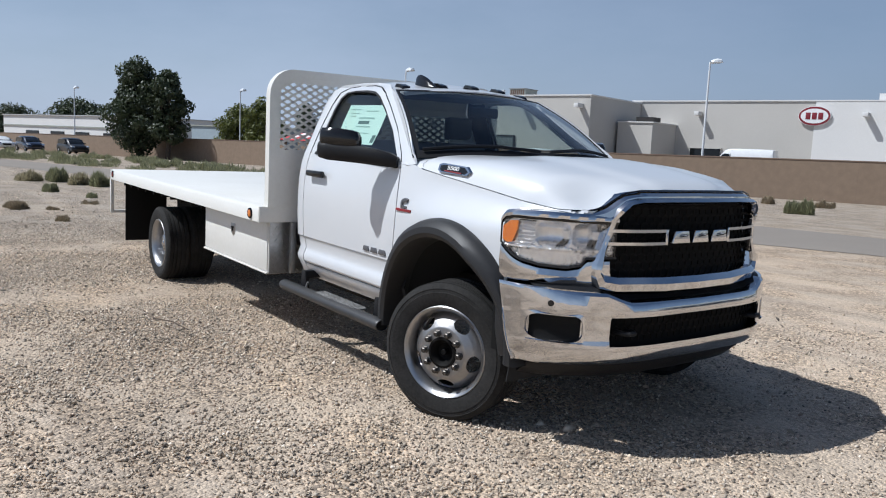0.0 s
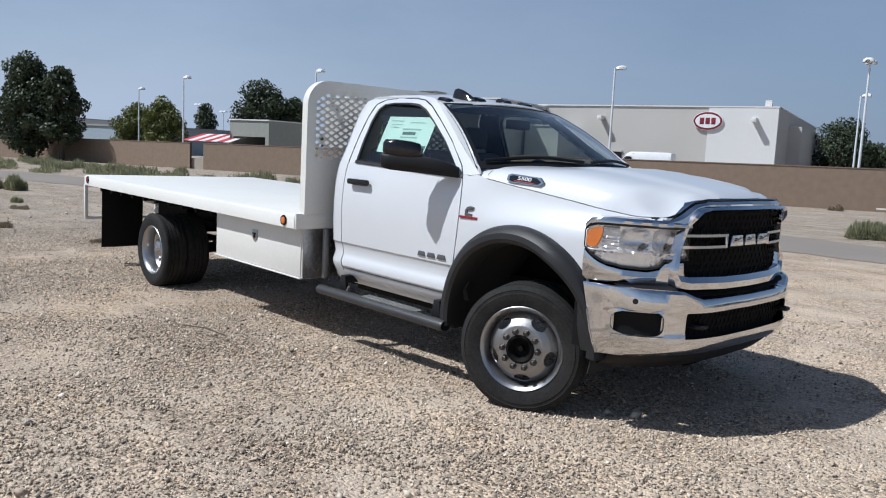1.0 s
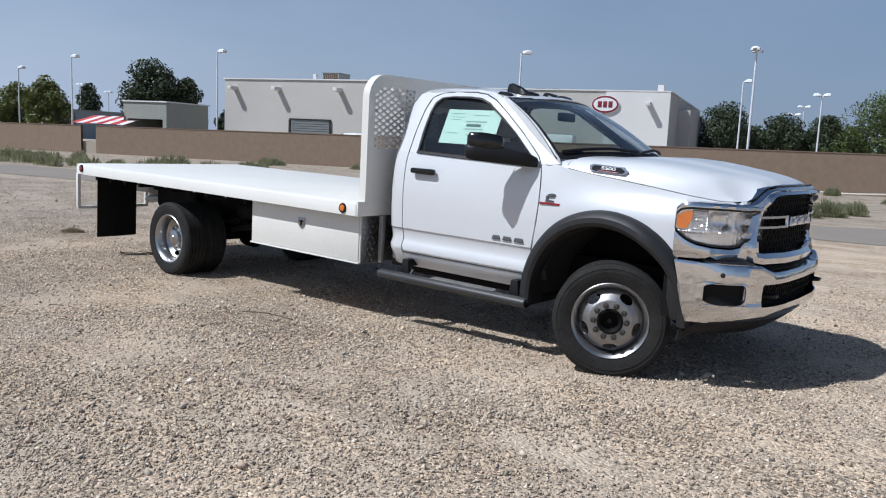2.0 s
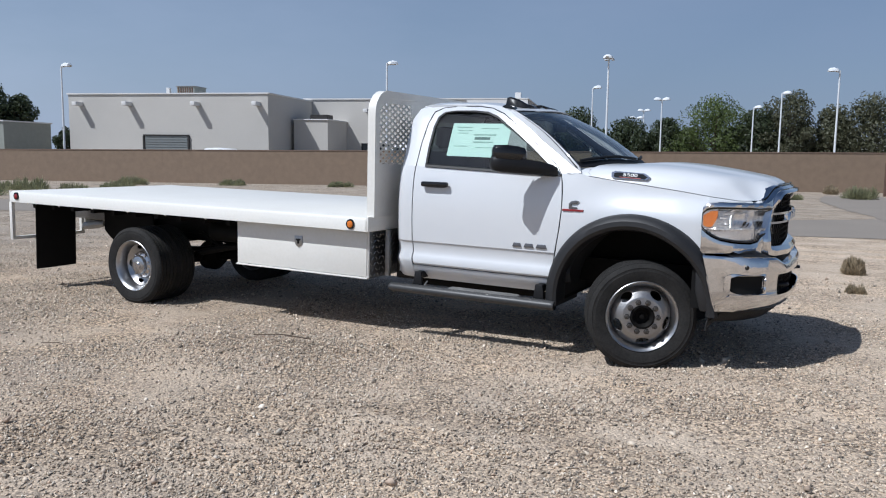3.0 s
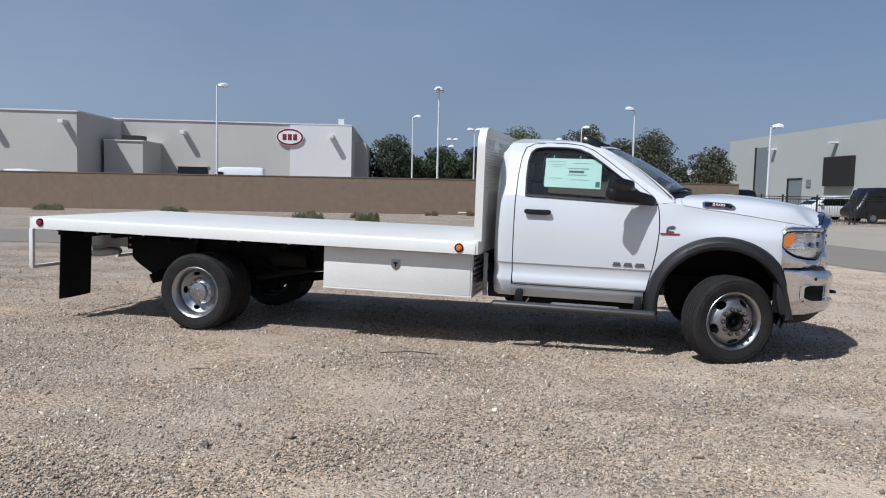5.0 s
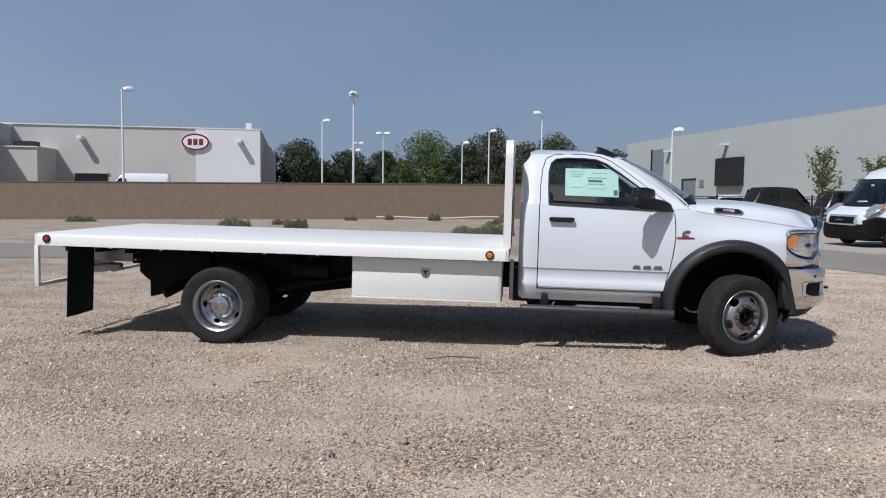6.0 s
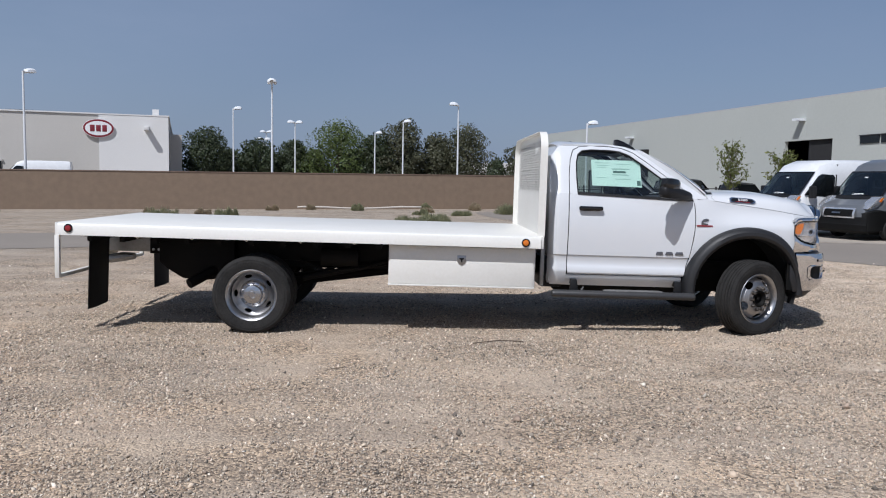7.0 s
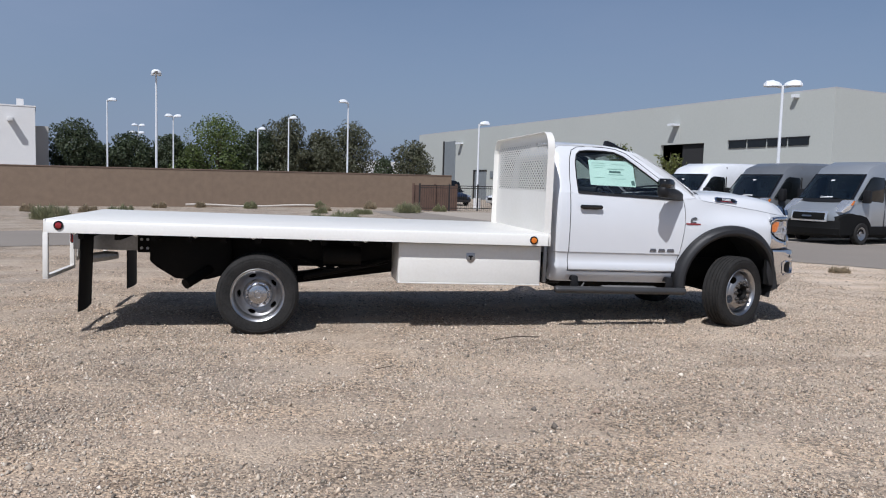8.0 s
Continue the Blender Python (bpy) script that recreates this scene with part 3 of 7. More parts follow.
# roof, rear wall, windshield
rows = []
for f in np.linspace(0, 1, 16):
    row = []
    for q in np.linspace(-1, 1, 21):
        y = 0.615 * q
        xf = -1.085 + 0.11 * (1 - q * q)
        x = -2.03 + f * (xf + 2.03)
        edge = 1.938 - 0.050 * smooth(-1.55, -1.06, x) - 0.03 * smooth(-1.95, -2.03, x)
        z = edge + (0.048 - 0.012 * f) * (1 - q * q) + 0.006 * (1 - q ** 8)
        row.append((x, y * (1 + 0.04 * (1 - f)), z - (0.017 if f > 0.99 else 0)))
    rows.append(row)
roof = part("roof", sheet(rows, 0.02), WHITE, truck, "white cab roof")
rows = [[(-2.03 - 0.085 * smooth(1.92, 1.80, z) + 0.012 * (q * q), q * ip(z, [(0.5, 0.86), (1.43, 0.83), (1.70, 0.72), (1.84, 0.66), (1.93, 0.61)]), z) for q in np.linspace(-1, 1, 13)] for z in (0.50, 0.8, 1.1, 1.38, 1.45, 1.6, 1.76, 1.82, 1.87, 1.91, 1.93)]
back = part("rear_wall", sheet(rows, 0.02, skip=lambda i, j: 4 <= i <= 5 and 2 <= j <= 9), WHITE, truck)
rg = part("rear_glass", grid([[(-2.095, q * ip(z, [(1.4, 0.62), (1.78, 0.50)]), z) for q in (-1, 1)] for z in (1.43, 1.78)]), REAR_GLASS, back)
rg.visible_shadow = False


def shield_pt(q, f, off=0.0):
    """Windshield: q across (-1 to 1), f from the cowl (0) to the roof (1)."""
    yb, yt = 0.912, 0.680
    y = q * (yb + (yt - yb) * f)
    xb, zb = -0.507 + 0.262 * (1 - q * q), 1.474 + 0.028 * (1 - q * q)
    xt, zt = -1.138 + 0.148 * (1 - q * q), 1.888 + 0.018 * (1 - q * q)
    bow = 0.035 * math.sin(math.pi * f)
    return (xb + (xt - xb) * f + bow * 0.5 + off * 0.55, y, zb + (zt - zb) * f + bow * 0.8 + off * 0.8)


ws = part("windshield", grid([[shield_pt(q, f) for q in np.linspace(-1, 1, 25)] for f in np.linspace(0, 1, 13)]), SHIELD, truck, "dark tinted windshield")
ws.visible_shadow = False
band_f = [-0.03, 0, 0.05] + list(np.linspace(0.14, 0.88, 9)) + [0.972, 1.0]
part("windshield_band", sheet([[shield_pt(q, f, 0.003) for q in np.linspace(-1, 1, 41)] for f in band_f], 0.003, skip=lambda i, j: 2 <= i <= 11 and 1 <= j <= 38), BLACK, ws)
for s in (-1, 1):
    rows = []
    for f in np.linspace(0, 1, 12):
        a = Vector(shield_pt(s * 1.0, f, 0.009))
        row = []
        line = SHELL[8:][::-1]
        k = max(0.0, min(1.0, f)) * (len(line) - 1)
        i0 = min(int(k), len(line) - 2)
        xo = line[i0][0] + (line[i0 + 1][0] - line[i0][0]) * (k - i0)
        zo = line[i0][1] + (line[i0 + 1][1] - line[i0][1]) * (k - i0)
        b = Vector((xo, s * (half(xo, zo) + 0.001), zo))
        for g in np.linspace(0, 1, 5):
            p = a.lerp(b, g)
            p.z += 0.005 * math.sin(math.pi * g)
            p.x += 0.004 * math.sin(math.pi * g)
            row.append(p)
        rows.append(row)
    part("a_pillar", sheet(rows, 0.012), WHITE, truck, angle=60)
for s in (-1, 1):
    rows = []
    for f in np.linspace(0, 1, 6):
        x = -0.56 + 0.186 * f
        rows.append([(x, s * (y0 + (y1 - y0) * f), z0 + (z1 - z0) * f) for y0, y1, z0, z1 in ((0.80, 0.80, 1.452, 1.466), (0.85, 0.85, 1.450, 1.454), (0.89, 0.885, 1.442, 1.432), (0.912, 0.902, 1.432, 1.412), (0.928, 0.909, 1.416, 1.400))])
    part("cowl_corner", sheet(rows, 0.006), WHITE, truck)
cowl = sheet([[(ip(abs(q), [(0, -0.29), (1, -0.41)]) + d, q * 0.84, 1.440 + 0.038 * (1 - q * q) - 0.012 * abs(d) * 8) for q in np.linspace(-0.94, 0.94, 15)] for d in (0.03, 0.0, -0.05, -0.10)], 0.01)
part("cowl", cowl, BLACK, truck)
for y0, y1 in ((-0.74, -0.06), (0.02, 0.66)):
    pts = []
    for g in np.linspace(0, 1, 9):
        p = shield_pt((y0 + (y1 - y0) * g) / 0.79, 0.035 + 0.035 * math.sin(math.pi * g), 0.022)
        pts.append(p)
    part("wiper", tube(pts, 0.011, 6), BLACK, truck)

# clearance lamps and antenna on the roof
for y in (-0.55, -0.27, 0.0, 0.27, 0.55):
    x = -1.24 + 0.10 * (1 - (y / 0.6) ** 2)
    z = 1.908 + 0.037 * (1 - (y / 0.62) ** 2)
    rows = [[(x + dx, y + dy * k, z + dz) for dy in (-0.034, -0.026, -0.010, 0.010, 0.026, 0.034)] for dx, dz, k in ((0.065, -0.016, 1.0), (0.045, 0.008, 0.95), (0.0, 0.022, 0.8), (-0.045, 0.024, 0.7), (-0.068, 0.004, 0.7))]
    part("clearance_lamp", sheet(rows, 0.02), GLOSS_BLACK, roof, "small smoked roof clearance lamp")
fin = []
for dx, h, w in ((0.10, 0.0, 0.012), (0.06, 0.035, 0.022), (0.0, 0.075, 0.030), (-0.055, 0.098, 0.028), (-0.085, 0.092, 0.02), (-0.095, 0.0, 0.03)):
    fin.append([(-1.235 + dx * 1.25, -0.34 + w * 1.35 * k, 1.930 + 0.92 * h * (1 - abs(k) ** 3 * 0.9)) for k in (-1, -0.6, -0.2, 0.2, 0.6, 1)])
part("antenna_fin", sheet(fin, 0.01), GLOSS_BLACK, roof, "black shark-fin antenna")

# front end: plan curve of the nose
NOSE = [(0, 0.975), (0.30, 0.966), (0.45, 0.945), (0.55, 0.917), (0.63, 0.886), (0.70, 0.852), (0.78, 0.803), (0.86, 0.737), (0.92, 0.660), (0.955, 0.575), (0.972, 0.49), (0.980, 0.45), (0.988, 0.40)]


def nose(y):
    return ip(abs(y), NOSE)


# chrome surround of grille and lamps, black honeycomb, cross bars
GO = [(0, 1.312), (0.30, 1.312), (0.50, 1.308), (0.555, 1.296), (0.592, 1.262), (0.612, 1.215), (0.632, 1.15), (0.655, 1.06), (0.680, 0.985), (0.686, 0.955), (0.668, 0.934), (0.60, 0.924), (0.3, 0.918), (0, 0.916)]
GO = [(y * 0.957, z) for y, z in GO]
loop = GO + [(-y, z) for y, z in GO[-2:0:-1]]
rows = []
for k in range(len(loop) + 1):
    (ya, za), (y, z), (yc, zc) = loop[k % len(loop) - 1], loop[k % len(loop)], loop[(k + 1) % len(loop)]
    d = Vector((yc - ya, zc - za)).normalized()
    ny, nz = -d.y, d.x
    wide = 1.6 if z < 0.95 else (0.62 if z > 1.02 else 0.9)
    proud = 0.3 if abs(y) > 0.57 and z > 0.99 else 1.0
    rows.append([(nose(y + ny * o * wide) + (dd * proud if dd > 0 else dd), y + ny * o * wide, z + nz * o * wide) for o, dd in ((-0.014, -0.045), (-0.004, 0.022), (0.016, 0.044), (0.040, 0.034), (0.056, -0.03))])
surround = part("grille_surround", sheet(rows, 0.008), CHROME, truck, "chrome grille surround")
part("grille_backing", sheet([[(nose(q * w) - 0.06, q * w, z) for q in np.linspace(-1, 1, 21)] for z, w in ((0.92, 0.632), (1.1, 0.612), (1.22, 0.575), (1.30, 0.517))], 0.006), FLAP, surround)
bm = bmesh.new()
for i in range(-12, 13):
    for j in range(0, 10):
        y, z = i * 0.056 + (0.028 if j % 2 else 0), 0.945 + j * 0.040
        if abs(y) > ip(z, [(0.92, 0.632), (1.0, 0.617), (1.2, 0.56), (1.31, 0.478)]) or z > 1.30:
            continue
        for k in range(3):
            a0, a1 = radians(60 * k + 30), radians(60 * k + 90)
            p, q = [(nose(y) - 0.025, y + 0.031 * math.cos(a), z + 0.025 * math.sin(a)) for a in (a0, a1)]
            tube([p, q], 0.0048, 4, bm)
part("grille_mesh", bm, CHASSIS, surround, "black honeycomb grille mesh")
for s in (-1, 1):
    for z0, z1, yb in ((1.160, 1.176, 0.622), (1.094, 1.110, 0.638)):
        part("grille_bar", sheet([[(nose(s * y) + d, s * y, z) for z, d in ((z0, -0.03), (z0, 0.012), (z1, 0.012), (z1, -0.03))] for y in np.linspace(0.27, yb, 9)], 0.004), CHROME, surround)
    part("bar_end", box(nose(0.27) - 0.03, nose(0.27) + 0.013, min(s * 0.255, s * 0.275), max(s * 0.255, s * 0.275), 1.094, 1.176, 0.003), CHROME, surround)
for y0, y1 in ((-0.235, -0.09), (-0.07, 0.07), (0.09, 0.235)):
    part("grille_emblem", prism([(y0, 1.102), (y1, 1.102), (y1 - 0.018, 1.168), (y0 + 0.018, 1.168)], nose(0) - 0.02, nose(0) + 0.02, 0.004, axis="x"), CHROME, surround, "plain chrome emblem block")
# chrome brow between hood and grille
rows = []
for y in np.linspace(-0.76, 0.76, 49):
    a = abs(y)
    hz = ip(a, [(0, 1.374), (0.44, 1.371), (0.535, 1.353), (0.58, 1.323), (0.63, 1.285), (0.69, 1.262), (0.76, 1.256)])
    lo = ip(a, [(0, 1.314), (0.50, 1.310), (0.56, 1.290), (0.60, 1.245), (0.66, 1.215), (0.76, 1.21)])
    rows.append([(nose(y) - 0.15, y * 0.985, hz - 0.002), (nose(y) - 0.03, y, hz), (nose(y) + 0.006, y, hz * 0.6 + lo * 0.4), (nose(y) + 0.010, y, lo), (nose(y) - 0.03, y, lo - 0.008)])
part("grille_brow", sheet(rows, 0.008), CHROME, truck, "chrome brow under the hood edge")
# dark shut lines between hood, brow and fenders
line = [(nose(y) - 0.024, y, ip(abs(y), [(0, 1.377), (0.44, 1.374), (0.535, 1.356), (0.58, 1.326), (0.63, 1.288), (0.69, 1.265), (0.78, 1.259)])) for y in np.linspace(-0.78, 0.78, 61)]
part("hood_gap_seal", tube(line, 0.0045, 6), GLOSS_BLACK, truck, "dark gap seal along the hood edge")
for s in (-1, 1):
    line = []
    for x in np.linspace(-0.37, 0.80, 30):
        he, hz = hood_edge(x)
        line.append((x, s * (he + 0.001), hz - 0.003))
    part("hood_side_seal", tube([(-0.395, s * 0.86, 1.452), (-0.398, s * 0.895, 1.43)] + line, 0.0011, 5), SEAM_GREY, truck)

for s in (-1, 1):
    # head lamp: one moulded reflector with two bowls and a fluted lower tier, amber end, clear lens, dark gasket
    low = lambda y: ip(y, [(0.60, 1.032), (0.715, 1.026), (0.735, 0.990), (0.80, 0.975), (0.90, 0.982), (0.945, 0.998), (0.957, 1.012), (0.967, 1.040), (0.975, 1.078)])
    top = lambda y: ip(y, [(0.57, 1.20), (0.90, 1.208), (0.958, 1.207), (0.969, 1.196), (0.975, 1.165)])
    ya = list(np.linspace(0.582, 0.78, 26)) + list(np.linspace(0.785, 0.955, 34)) + list(np.linspace(0.957, 0.975, 12))
    arc = [0.0]
    for p, q in zip(ya, ya[1:]):
        arc.append(arc[-1] + math.hypot(q - p, nose(q) - nose(p)))

    def lens_pt(y, z, d):
        """A point d behind the lens surface."""
        n = Vector((1.0, -(nose(y + 0.004) - nose(y - 0.004)) / 0.008)).normalized()
        return (nose(y) + 0.004 - n.x * d, s * (y + 0.002 - n.y * d), z)

    rows = []
    for y, a in zip(ya, arc):
        f = a / arc[-1]
        row = []
        for g in np.linspace(0, 1, 30):
            z = low(y) + (top(y) - low(y)) * g
            d = 0.016
            if z > 1.066:
                for c, w in ((0.19, 0.175), (0.52, 0.15)):
                    r = (abs(f - c) / w) ** 3 + (abs(z - 1.134) / 0.068) ** 3
                    if r < 1:
                        d = 0.016 + 0.050 * (1 - r)
                if 0.68 < f < 0.83:
                    d = 0.022 + 0.006 * (1 if math.sin(z * 330) > 0 else -1)
            elif z < 1.052:
                d = 0.020 + 0.004 * abs(math.sin(60 * f))
            else:
                d = 0.006
            row.append(lens_pt(y, z, d))
        rows.append(row)
    lamp = part("headlamp", grid(rows), REFLECTOR, truck, "clear halogen headlamp with amber end", angle=24)
    for y, w in ((0.668, 0.022), (0.800, 0.020)):
        cap = [[lens_pt(y + dy * w * 0.7, 1.134 + dz * 0.020, dd) for dy, dz in ((-1, -1), (1, -1), (1, 1), (-1, 1))] for dd in (0.075, 0.036, 0.032)]
        bm = grid(cap, wrap=True)
        bm.verts.ensure_lookup_table()
        bm.faces.new([bm.verts[8 + k] for k in range(4)])
        part("bulb_shield", bm, REFLECTOR, lamp)
        for k in (-1, 1):
            part("bowl_rib", sheet([[lens_pt(y + k * 0.012 + q * 0.030, z, dd) for dd in (0.070, 0.030)] for q, z in ((0, 1.118), (0.55, 1.095), (1, 1.078))], 0.003), GLOSS_BLACK, lamp)
    am = []
    for k in np.linspace(0, 1, 9):
        y = 0.9545 + 0.019 * k
        z0, z1 = ip(k, [(0, 1.150), (0.35, 1.078), (0.7, 1.072), (1, 1.088)]), ip(k, [(0, 1.192), (0.5, 1.188), (1, 1.155)])
        am.append([lens_pt(y, z0 + (z1 - z0) * g, 0.003) for g in np.linspace(0, 1, 5)])
    part("amber_marker", sheet(am, 0.006), AMBER, lamp, "amber side marker")
    lens = part("lamp_lens", grid([[lens_pt(y, low(y) + (top(y) - low(y)) * g, 0.0) for g in np.linspace(0, 1, 5)] for y in ya[::3] + [0.975]]), LENS, lamp)
    lens.visible_shadow = False
    for edge, sign in ((low, -1), (top, 1)):
        part("lamp_gasket", sheet([[lens_pt(y, edge(y) + sign * h, d) for h, d in ((-0.003, -0.002), (0.009, -0.003), (0.010, 0.03))] for y in list(np.linspace(0.57, 0.955, 36)) + list(np.linspace(0.957, 0.975, 8))], 0.003), GLOSS_BLACK, lamp)
    for yy, k in ((0.580, 0.0035), (0.975, 0.0005)):
        part("lamp_gasket", sheet([[lens_pt(yy + dy, low(yy) - 0.009 + (top(yy) - low(yy) + 0.018) * g, d) for dy, d in ((-k, -0.002), (k, -0.003), (k, 0.03 if yy < 0.9 else 0.008))] for g in np.linspace(0, 1, 5)], 0.003), GLOSS_BLACK, lamp)
    ends = list(np.linspace(0.57, 0.955, 26)) + [0.962, 0.969, 0.975]
    part("lamp_brow", sheet([[lens_pt(y, top(y) + h, d) for h, d in ((0.048, 0.05), (0.044, 0.002), (0.028, -0.008), (0.012, -0.008), (0.009, 0.024))] for y in ends], 0.003), CHROME, lamp)
    # chrome trim between lamp and bumper
    rows = []
    for y in [0.55] + ends:
        hi = low(y) - 0.010 if y > 0.60 else 0.93
        rows.append([lens_pt(y, hi, 0.022), lens_pt(y, hi - 0.012, 0.0), lens_pt(y, (hi + 0.885) / 2, -0.008), lens_pt(y, 0.885, 0.008)])
    part("lower_lamp_trim", sheet(rows, 0.004), CHROME, truck)

# chrome bumper with openings
yb = sorted(set([round(v, 3) for v in list(np.linspace(0, 0.64, 12)) + [0.66, 0.70, 0.74, 0.775, 0.79, 0.83, 0.87, 0.91, 0.94, 0.955, 0.97, 0.984, 0.99]]))
BX = [(0, 1.046), (0.35, 1.036), (0.50, 1.018), (0.60, 0.990), (0.70, 0.945), (0.78, 0.893), (0.85, 0.832), (0.91, 0.755), (0.955, 0.663), (0.98, 0.57), (0.99, 0.49)]
ym = [-y for y in yb[:0:-1]] + yb
rows = []
for y in ym:
    a = abs(y)
    zt = ip(a, [(0, 0.812), (0.54, 0.815), (0.66, 0.864), (0.99, 0.872)])
    zz = [(zt, -0.06), (zt - 0.006, -0.01), (zt - 0.022, 0.004), (0.745, 0.012), (0.735, 0.008), (0.715, 0.002), (0.625, 0.0), (0.605, 0.004), (0.585, 0.008), (0.56, 0.010), (0.52, -0.004), (0.49, -0.03), (0.47, -0.08)]
    rows.append([(max(ip(a, BX) + d * (0.4 if a > 0.9 else 1), 0.50 + 0.27 * (0.87 - z)), y - math.copysign(0.02 * max(0, 0.6 - z) / 0.13, y) if a > 0.9 else y, z) for z, d in zz])


def hole(i, j):
    a = (abs(ym[i]) + abs(ym[i + 1])) / 2
    return (a < 0.64 and 4 <= j <= 7) or (0.776 < a < 0.935 and 4 <= j <= 6)


bumper = part("front_bumper", sheet(rows, 0.008, skip=hole), CHROME, truck, "chrome front bumper with dark lower openings")
part("bumper_backing", sheet([[(ip(abs(y), BX) - 0.06, y * 0.97, z) for z in (0.48, 0.6, 0.76)] for y in ym], 0.004), FLAP, bumper)
bm = bmesh.new()
for i in range(-13, 14):
    for j in range(3):
        y, z = i * 0.046 + (0.023 if j % 2 else 0), 0.615 + j * 0.045
        for k in range(3):
            a0, a1 = radians(60 * k + 30), radians(60 * k + 90)
            p, q = [(ip(abs(y), BX) - 0.045, y + 0.026 * math.cos(a), z + 0.028 * math.sin(a)) for a in (a0, a1)]
            tube([p, q], 0.0045, 4, bm)
part("bumper_mesh", bm, CHASSIS, bumper)
for s in (-1, 1):
    part("fog_insert", sheet([[(ip(y, BX) - 0.03, s * (y - 0.012), z) for z in (0.60, 0.67, 0.75)] for y in np.linspace(0.775, 0.965, 10)], 0.004), BLACK, bumper)
    # chrome rim rolled into the pocket, black cover set back in it
    inner, outer = rounded(0.769, 0.952, 0.603, 0.741, 0.048, 6), rounded(0.759, 0.960, 0.593, 0.750, 0.03, 6)
    rim_rows, rows = [], []
    for (yo, zo), (y, z) in zip(outer + outer[:1], inner + inner[:1]):
        rim_rows.append([(ip(yo, BX) + 0.010, s * (yo + 0.003), zo), (ip(y, BX) + 0.013, s * (y + 0.004), z), (ip(y, BX) + 0.004, s * (y + 0.001), z * 0.97 + 0.672 * 0.03), (ip(y, BX) - 0.026, s * (y - 0.010), z * 0.93 + 0.672 * 0.07)])
        yi, zi = 0.861 + (y - 0.861) * 0.6, 0.672 + (z - 0.672) * 0.6
        rows.append([(ip(y, BX) - 0.014, s * (y - 0.006), z), (ip(yi, BX) - 0.022, s * (yi - 0.010), zi), (ip(0.861, BX) - 0.024, s * 0.849, 0.672)])
    part("fog_rim", sheet(rim_rows, 0.002), CHROME, bumper)
    part("fog_bezel", sheet(rows, 0.003), FLAP, bumper, "black plastic fog lamp cover")
    part("fog_sill", sheet([[(ip(y, BX) + d, s * (y + o), 0.598 + dz) for d, o, dz in ((0.0, 0.0, 0.006), (0.024, 0.006, 0.002), (0.018, 0.005, -0.010), (0.002, 0.0, -0.014))] for y in np.linspace(0.768, 0.95, 12)], 0.003), CHROME, bumper)
    bm = turned([(0.0, -0.004), (0.013, -0.004), (0.016, 0.0), (0.016, 0.02)], 18)
    bmesh.ops.transform(bm, matrix=Matrix.Translation((ip(0.885, BX) + 0.006, s * 0.889, 0.795)) @ Matrix.Rotation(radians(90 + 52 * s), 4, "Z"), verts=bm.verts[:])
    part("parking_sensor", bm, GLOSS_BLACK, bumper)
    hook = tube([(0.92, s * 0.50, 0.655), (1.005, s * 0.50, 0.655), (1.032, s * 0.52, 0.655), (1.032, s * 0.56, 0.655), (1.005, s * 0.58, 0.655), (0.94, s * 0.58, 0.655)], 0.013, 8)
    part("tow_hook", hook, BLACK, truck, "black tow hook")
part("air_dam", sheet([[(ip(abs(y), BX) - d, y * 0.94, z) for z, d in ((0.50, 0.05), (0.44, 0.09), (0.385, 0.15), (0.375, 0.18))] for y in np.linspace(-0.93, 0.93, 25)], 0.01), BLACK, truck, "black air dam under the bumper")
part("bumper_shelf", sheet([[(ip(abs(y), BX) - d, y * 0.98, ip(abs(y), [(0, 0.80), (0.56, 0.80), (0.66, 0.86), (0.99, 0.868)])+dz) for d, dz in ((0.02, 0.0), (0.12, 0.035), (0.2, 0.05))] for y in np.linspace(-0.93, 0.93, 25)], 0.006), BLACK, truck)

# cab interior
part("dashboard", sheet([[(x, y, z) for y in np.linspace(-0.80, 0.80, 9)] for x, z in ((-0.36, 1.40), (-0.55, 1.43), (-0.72, 1.40), (-0.80, 1.30), (-0.78, 1.05), (-0.70, 0.9))], 0.02), INTERIOR, truck)
for y0, y1 in ((-0.70, -0.20), (-0.18, 0.18), (0.20, 0.70)):
    seat = part("seat_back", box(-1.96, -1.78, y0, y1, 0.98, 1.55, 0.05, segs=3), SEAT, truck, "dark cloth seat back")
    part("seat_cushion", box(-1.85, -1.22, y0, y1, 0.84, 1.02, 0.05, segs=3), SEAT, seat)
    if abs(y0 + y1) > 0.1:
        part("headrest", box(-1.93, -1.83, (y0 + y1) / 2 - 0.13, (y0 + y1) / 2 + 0.13, 1.58, 1.76, 0.04, segs=3), SEAT, seat)
bm = bmesh.new()
ringp = [(0.19 * math.cos(2 * math.pi * k / 28), 0.19 * math.sin(2 * math.pi * k / 28)) for k in range(29)]
tube([(-0.98 - 0.10 * (b / 0.19), 0.40 + a, 1.34 + b * 0.9) for a, b in ringp], 0.017, 8, bm)
box(-1.02, -0.95, 0.33, 0.47, 1.28, 1.38, 0.015, bm)
for a in (-1, 1):
    tube([(-0.985, 0.40, 1.33), (-0.985, 0.40 + a * 0.18, 1.345)], 0.014, 6, bm)
part("steering_wheel", bm, INTERIOR, truck)
part("cab_floor", box(-2.08, -0.62, -0.86, 0.86, 0.52, 0.56), INTERIOR, truck)
part("firewall", box(-0.66, -0.62, -0.86, 0.86, 0.56, 1.38), INTERIOR, truck)
part("headliner", box(-1.98, -1.25, -0.56, 0.56, 1.880, 1.90, 0.004), INTERIOR, truck)
part("cabin_mirror", box(-0.985, -0.955, -0.13, 0.13, 1.74, 1.81, 0.012), BLACK, truck)
